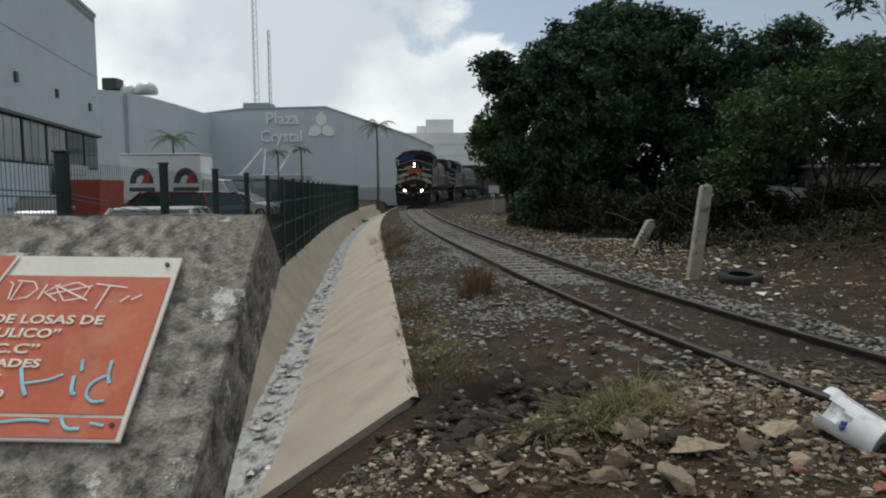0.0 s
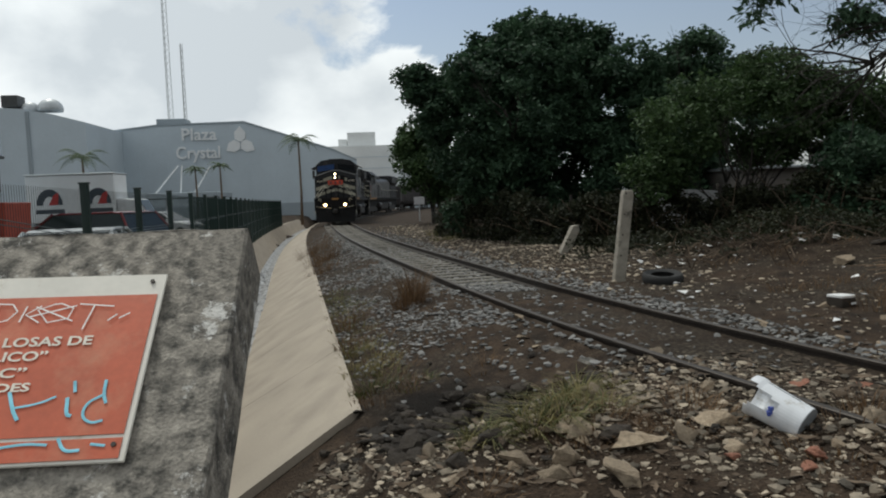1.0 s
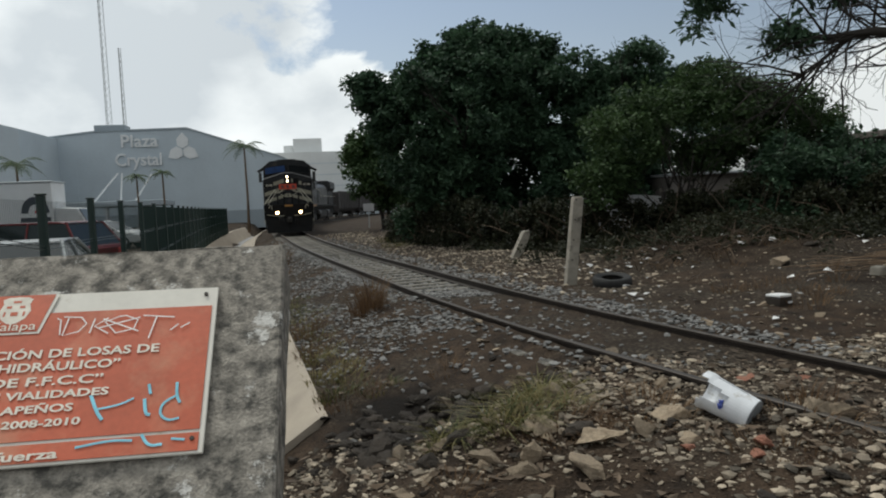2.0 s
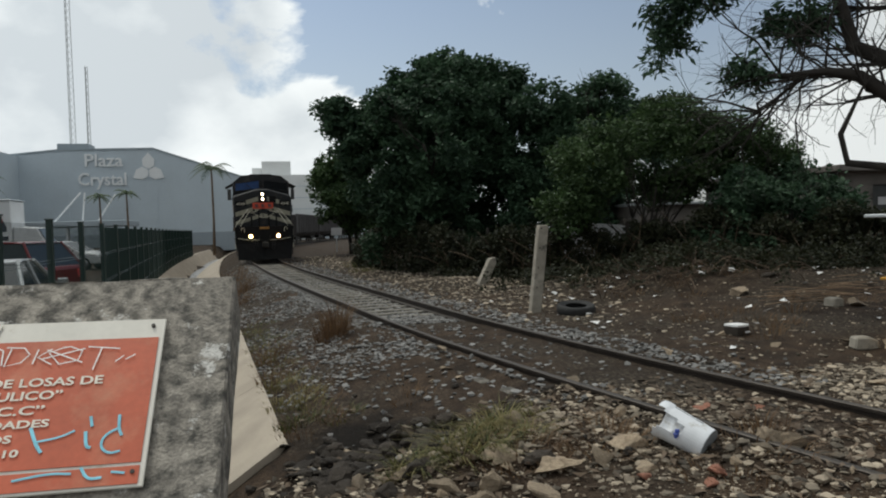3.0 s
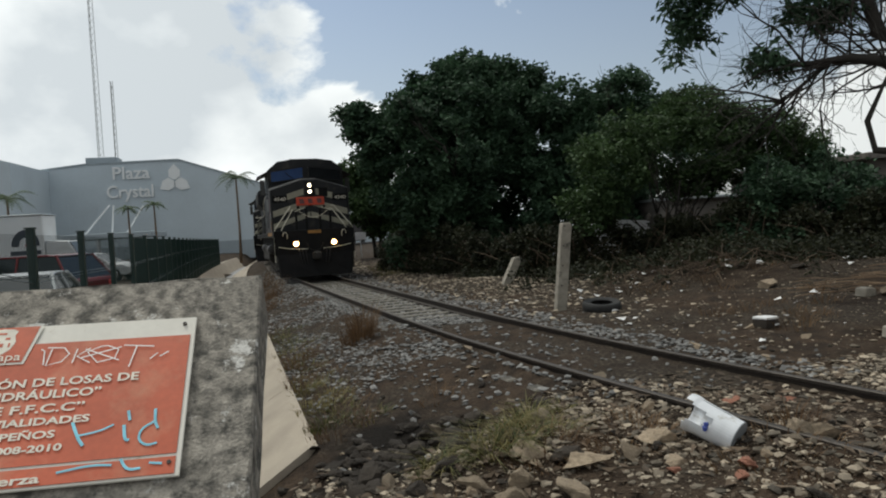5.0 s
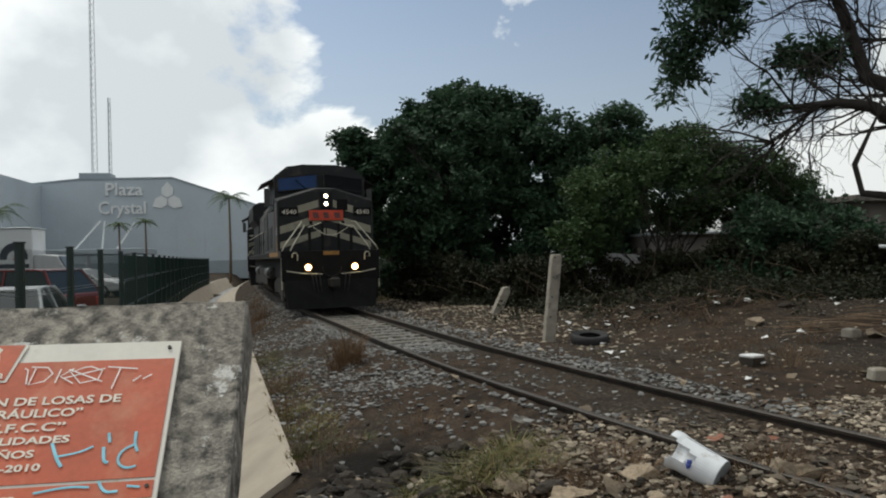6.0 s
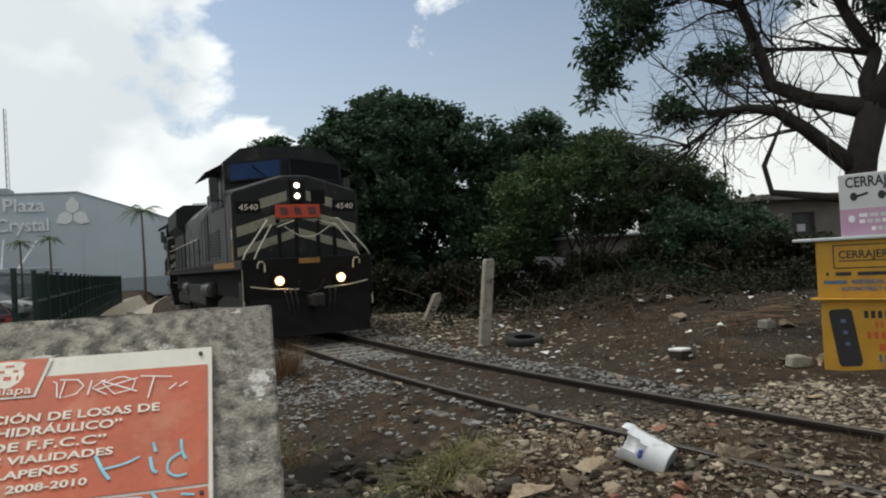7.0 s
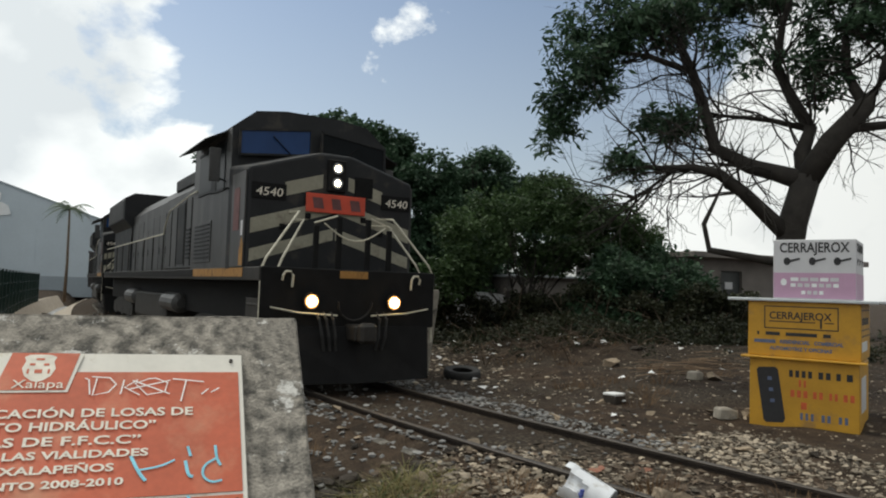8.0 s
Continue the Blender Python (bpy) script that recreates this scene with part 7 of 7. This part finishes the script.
# ---- walls behind the hedge ----
def build_back_walls():
    shed = tagged(new("pale_shed"), "low pale rendered shed wall behind the hedge", "shed", kind="structure")
    part("wall", prism([(8.2, -0.1), (11.4, -0.1), (11.4, 1.65), (10.9, 1.82), (9.8, 1.9), (8.9, 1.78), (8.5, 1.3)], 22.2, 25), M["shed"], shed)
    part("wall", box(12.4, 16.2, 23.2, 26, -0.1, 2.5), M["block_wall"], shed)
    part("roof", box(12.2, 16.3, 23.0, 26.3, 2.5, 2.6, 0.02), M["galv"], shed)
    house = tagged(new("block_house"), "unpainted flat-roofed block house with a dark doorway", "house", kind="structure")
    hx, hy = 16.4, 18.5
    part("wall", box(hx, hx + 1.3, hy, hy + 0.2, 0, 3.3), M["block_wall"], house)
    part("wall", box(hx + 2.3, hx + 8, hy, hy + 0.2, 0, 3.3), M["block_wall"], house)
    part("wall", box(hx + 1.3, hx + 2.3, hy, hy + 0.2, 2.9, 3.3), M["block_wall"], house)
    part("door", box(hx + 1.3, hx + 2.3, hy + 0.12, hy + 0.17, 0, 2.9), M["frame_dark"], house)
    part("side_wall", box(hx, hx + 0.2, hy + 0.2, hy + 7, 0, 3.3), M["block_wall"], house)
    part("roof", box(hx - 0.4, hx + 8.4, hy - 0.5, hy + 7, 3.3, 3.5, 0.02), M["block_wall"], house)
    part("notice", box(hx + 1.6, hx + 1.95, hy + 0.10, hy + 0.119, 2.25, 2.5), M["kiosk_white"], house)
    # red crate and white marker board far along the track
    mk = thing("marker_board", pose(3.1, 50.5, gz(3.1, 50.5)), "small white marker board on a post by the track", "marker board")
    part("stake", tube([(0, 0, 0), (0, 0, 1.5)], 0.04, 6), M["galv"], mk)
    part("board", box(-0.38, 0.38, -0.05, -0.02, 1.2, 1.75, 0.01), M["kiosk_white"], mk)


build_back_walls()


def build_crate():
    x, y = 3.85, 38.0
    root = thing("plastic_crate", pose(x, y, gz(x, y), 0, 6, 25), "broken red plastic crate lying by the track", "crate")
    part("floor", box(-0.45, 0.45, -0.25, 0.25, 0, 0.03), M["loco_red"], root)
    for a, b, c, d in ((-0.45, 0.45, -0.25, -0.22), (-0.45, 0.45, 0.22, 0.25), (-0.45, -0.42, -0.22, 0.22), (0.42, 0.45, -0.22, 0.22)):
        part("side", box(a, b, c, d, 0.03, 0.30, 0.004), M["loco_red"], root)


build_crate()


def build_block():
    root = thing("concrete_block", pose(6.12, 9.39, gz(6.12, 9.39) - 0.02, 0, 3, 25), "broken dark block with a white painted top", "block")
    part("core", prism([(-0.17, 0), (0.16, 0), (0.18, 0.13), (-0.16, 0.14)], -0.13, 0.12, bevel=0.015), M["clod"], root)
    part("painted_top", prism([(-0.165, -0.13), (0.02, -0.145), (0.185, -0.11), (0.19, 0.10), (0.0, 0.13), (-0.16, 0.11)], 0.137, 0.175, "z", bevel=0.008), M["litter"], root, "white painted top face")
    for x, y, turn in ((8.92, 10.5, 15), (6.85, 7.72, -20)):
        b = thing("rubble_block", pose(x, y, gz(x, y) - 0.02, 0, 4, turn), "pale broken masonry block on the dirt", "block", "masonry blocks")
        part("lump", prism([(-0.15, 0), (0.14, 0), (0.15, 0.14), (0.04, 0.18), (-0.14, 0.16)], -0.10, 0.11, bevel=0.02), M["post"], b)


build_block()


# ---- litter, brushwood and single stones ----
def build_litter():
    r = np.random.RandomState(29)
    vs, fs = [], []
    for _ in range(330):
        x, y = r.uniform(4.5, 15), r.uniform(8, 17)
        if r.rand() < 0.55:
            x, y = r.normal(10.0, 2.6), r.normal(15.6, 0.8)
        if x - float(track_x(y)) < 1.3:
            continue
        s = r.uniform(0.02, 0.10)
        z = gz(x, y) + 0.015
        a = r.uniform(0, 6.28)
        b = len(vs)
        for k in range(4):
            q = a + k * 1.57 + r.uniform(-0.3, 0.3)
            vs.append((x + s * math.cos(q) * r.uniform(0.6, 1.3), y + s * math.sin(q), z + r.uniform(0, 0.9) * s))
        fs += [(b, b + 1, b + 2), (b, b + 2, b + 3)]
    ob = part("litter", from_arrays("litter", vs, fs), M["litter"])
    tagged(ob, "scattered pale paper and plastic litter on the dirt", "litter", kind="stuff")
    bm = bmesh.new()
    for _ in range(46):
        x, y = r.normal(9.6, 0.7), r.normal(11.4, 0.4)
        p = Vector((x, y, gz(x, y) + r.uniform(0.01, 0.12)))
        a = r.normal(-0.35, 0.25)
        q = Vector((math.cos(a), math.sin(a), r.uniform(-0.05, 0.08))) * r.uniform(0.15, 0.5)
        tube([p - q, p + Vector((0, 0, 0.02)), p + q], [0.005, 0.008, 0.004], 4, bm)
    # dead leaves, bark and crumbs on the turned earth
    vs, fs = [], []
    for _ in range(5200):
        x, y = r.uniform(-1.2, 5.5), 3.2 + 3.9 * r.beta(1.3, 1.2)
        d = x - float(track_x(y))
        if abs(abs(d) - 0.755) < 0.1 or float(wave(x, y, 2.4, 17)) < r.uniform(-0.9, 0.9):
            continue
        s = 0.012 + 0.045 * r.rand() ** 2
        z = gz(x, y) + 0.006
        a = r.uniform(0, 6.28)
        b = len(vs)
        for k, e in ((0, 1.5), (1.5, 0.5), (3.14, 1.5), (4.7, 0.5)):
            vs.append((x + s * e * math.cos(a + k), y + s * e * math.sin(a + k), z + r.uniform(0, 0.9) * s))
        fs += [(b, b + 1, b + 2), (b, b + 2, b + 3)]
    tagged(part("dead_leaves", from_arrays("dead_leaves", vs, fs), M["brush"]), "brown dead leaves and bark crumbs on the earth", "leaves", kind="stuff")
    tagged(part("dry_stalks", bm, M["straw"]), "heap of dry pale stalks on the dirt", "stalks", kind="stuff")


build_litter()


def build_stones():
    """Single stones, as pieces of the ground."""
    r = np.random.RandomState(77)
    meshes = []
    for mat in ("stone", "clod", "stone", "brick"):
        for v, f in pebble_shapes(4, 40 + len(meshes), 3):
            me = from_arrays("stone", v, f)
            me.materials.append(M[mat])
            meshes.append(me)
    places = [(2.28, 6.83, 0.17, 0), (1.51, 9.46, 0.11, 1), (5.85, 9.35, 0.09, 3), (1.34, 8.6, 0.10, 0), (1.1, 8.35, 0.06, 3), (-0.05, 7.05, 0.16, 0), (0.55, 7.0, 0.12, 2), (1.45, 6.1, 0.15, 8), (1.05, 5.35, 0.17, 10), (2.05, 5.1, 0.13, 11), (0.62, 6.35, 0.13, 4), (0.35, 5.75, 0.15, 5), (0.1, 5.45, 0.14, 6), (1.3, 5.2, 0.12, 7), (0.9, 5.0, 0.13, 8), (3.05, 4.45, 0.14, 9), (2.0, 4.7, 0.10, 1), (2.75, 4.35, 0.09, 10), (1.9, 4.6, 0.07, 12), (6.95, 8.05, 0.22, 0), (7.2, 7.6, 0.18, 3), (7.55, 7.35, 0.2, 5), (7.9, 6.75, 0.17, 6), (9.3, 10.4, 0.22, 2), (3.6, 5.55, 0.07, 12), (8.4, 12.6, 0.25, 1), (9.8, 13.2, 0.2, 4), (-0.25, 6.3, 0.16, 7), (-0.1, 5.9, 0.14, 8), (0.75, 4.9, 0.13, 1), (1.35, 5.05, 0.19, 2), (0.95, 5.45, 0.16, 0), (1.75, 5.0, 0.15, 9), (1.15, 4.65, 0.15, 11), (2.95, 4.55, 0.20, 3), (2.3, 4.35, 0.09, 13), (3.15, 5.75, 0.10, 14), (2.2, 4.2, 0.08, 12), (0.55, 5.2, 0.14, 10), (-0.15, 5.1, 0.13, 2)]
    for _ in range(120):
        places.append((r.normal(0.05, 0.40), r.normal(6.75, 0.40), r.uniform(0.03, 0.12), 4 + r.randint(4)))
    while len(places) < 290:
        x, y = r.uniform(-0.5, 6.0), 3.4 + 5.4 * r.beta(1.1, 1.6)
        d = x - float(track_x(y))
        if abs(abs(d) - 0.755) < 0.12 or (abs(d) < 0.8 and r.rand() < 0.85):
            continue
        if x < float(rim_x(y)) + 0.1 and y > 7:
            continue
        places.append((x, y, 0.03 + 0.075 * r.rand() ** 2.5, 12 + r.randint(4) if r.rand() < 0.02 else r.randint(12)))
    for x, y, s, k in places:
        ob = part("stone", meshes[k % len(meshes)], None, ground)
        ob.matrix_basis = pose(x, y, gz(x, y) + s * 0.22, r.uniform(-20, 20), r.uniform(-20, 20), r.uniform(0, 360)) @ Matrix.Diagonal((s, s, s, 1))


build_stones()


# ---- what moves ----
def motions():
    walk(loco, run_rows(0.0, 3.9, 17.6))
    walk(second, run_rows(22.3, 3.9, 17.6))
    for k, w in enumerate(wagons):
        walk(w, run_rows(44.6 + 16.4 * k, 3.0, 13.2))


motions()
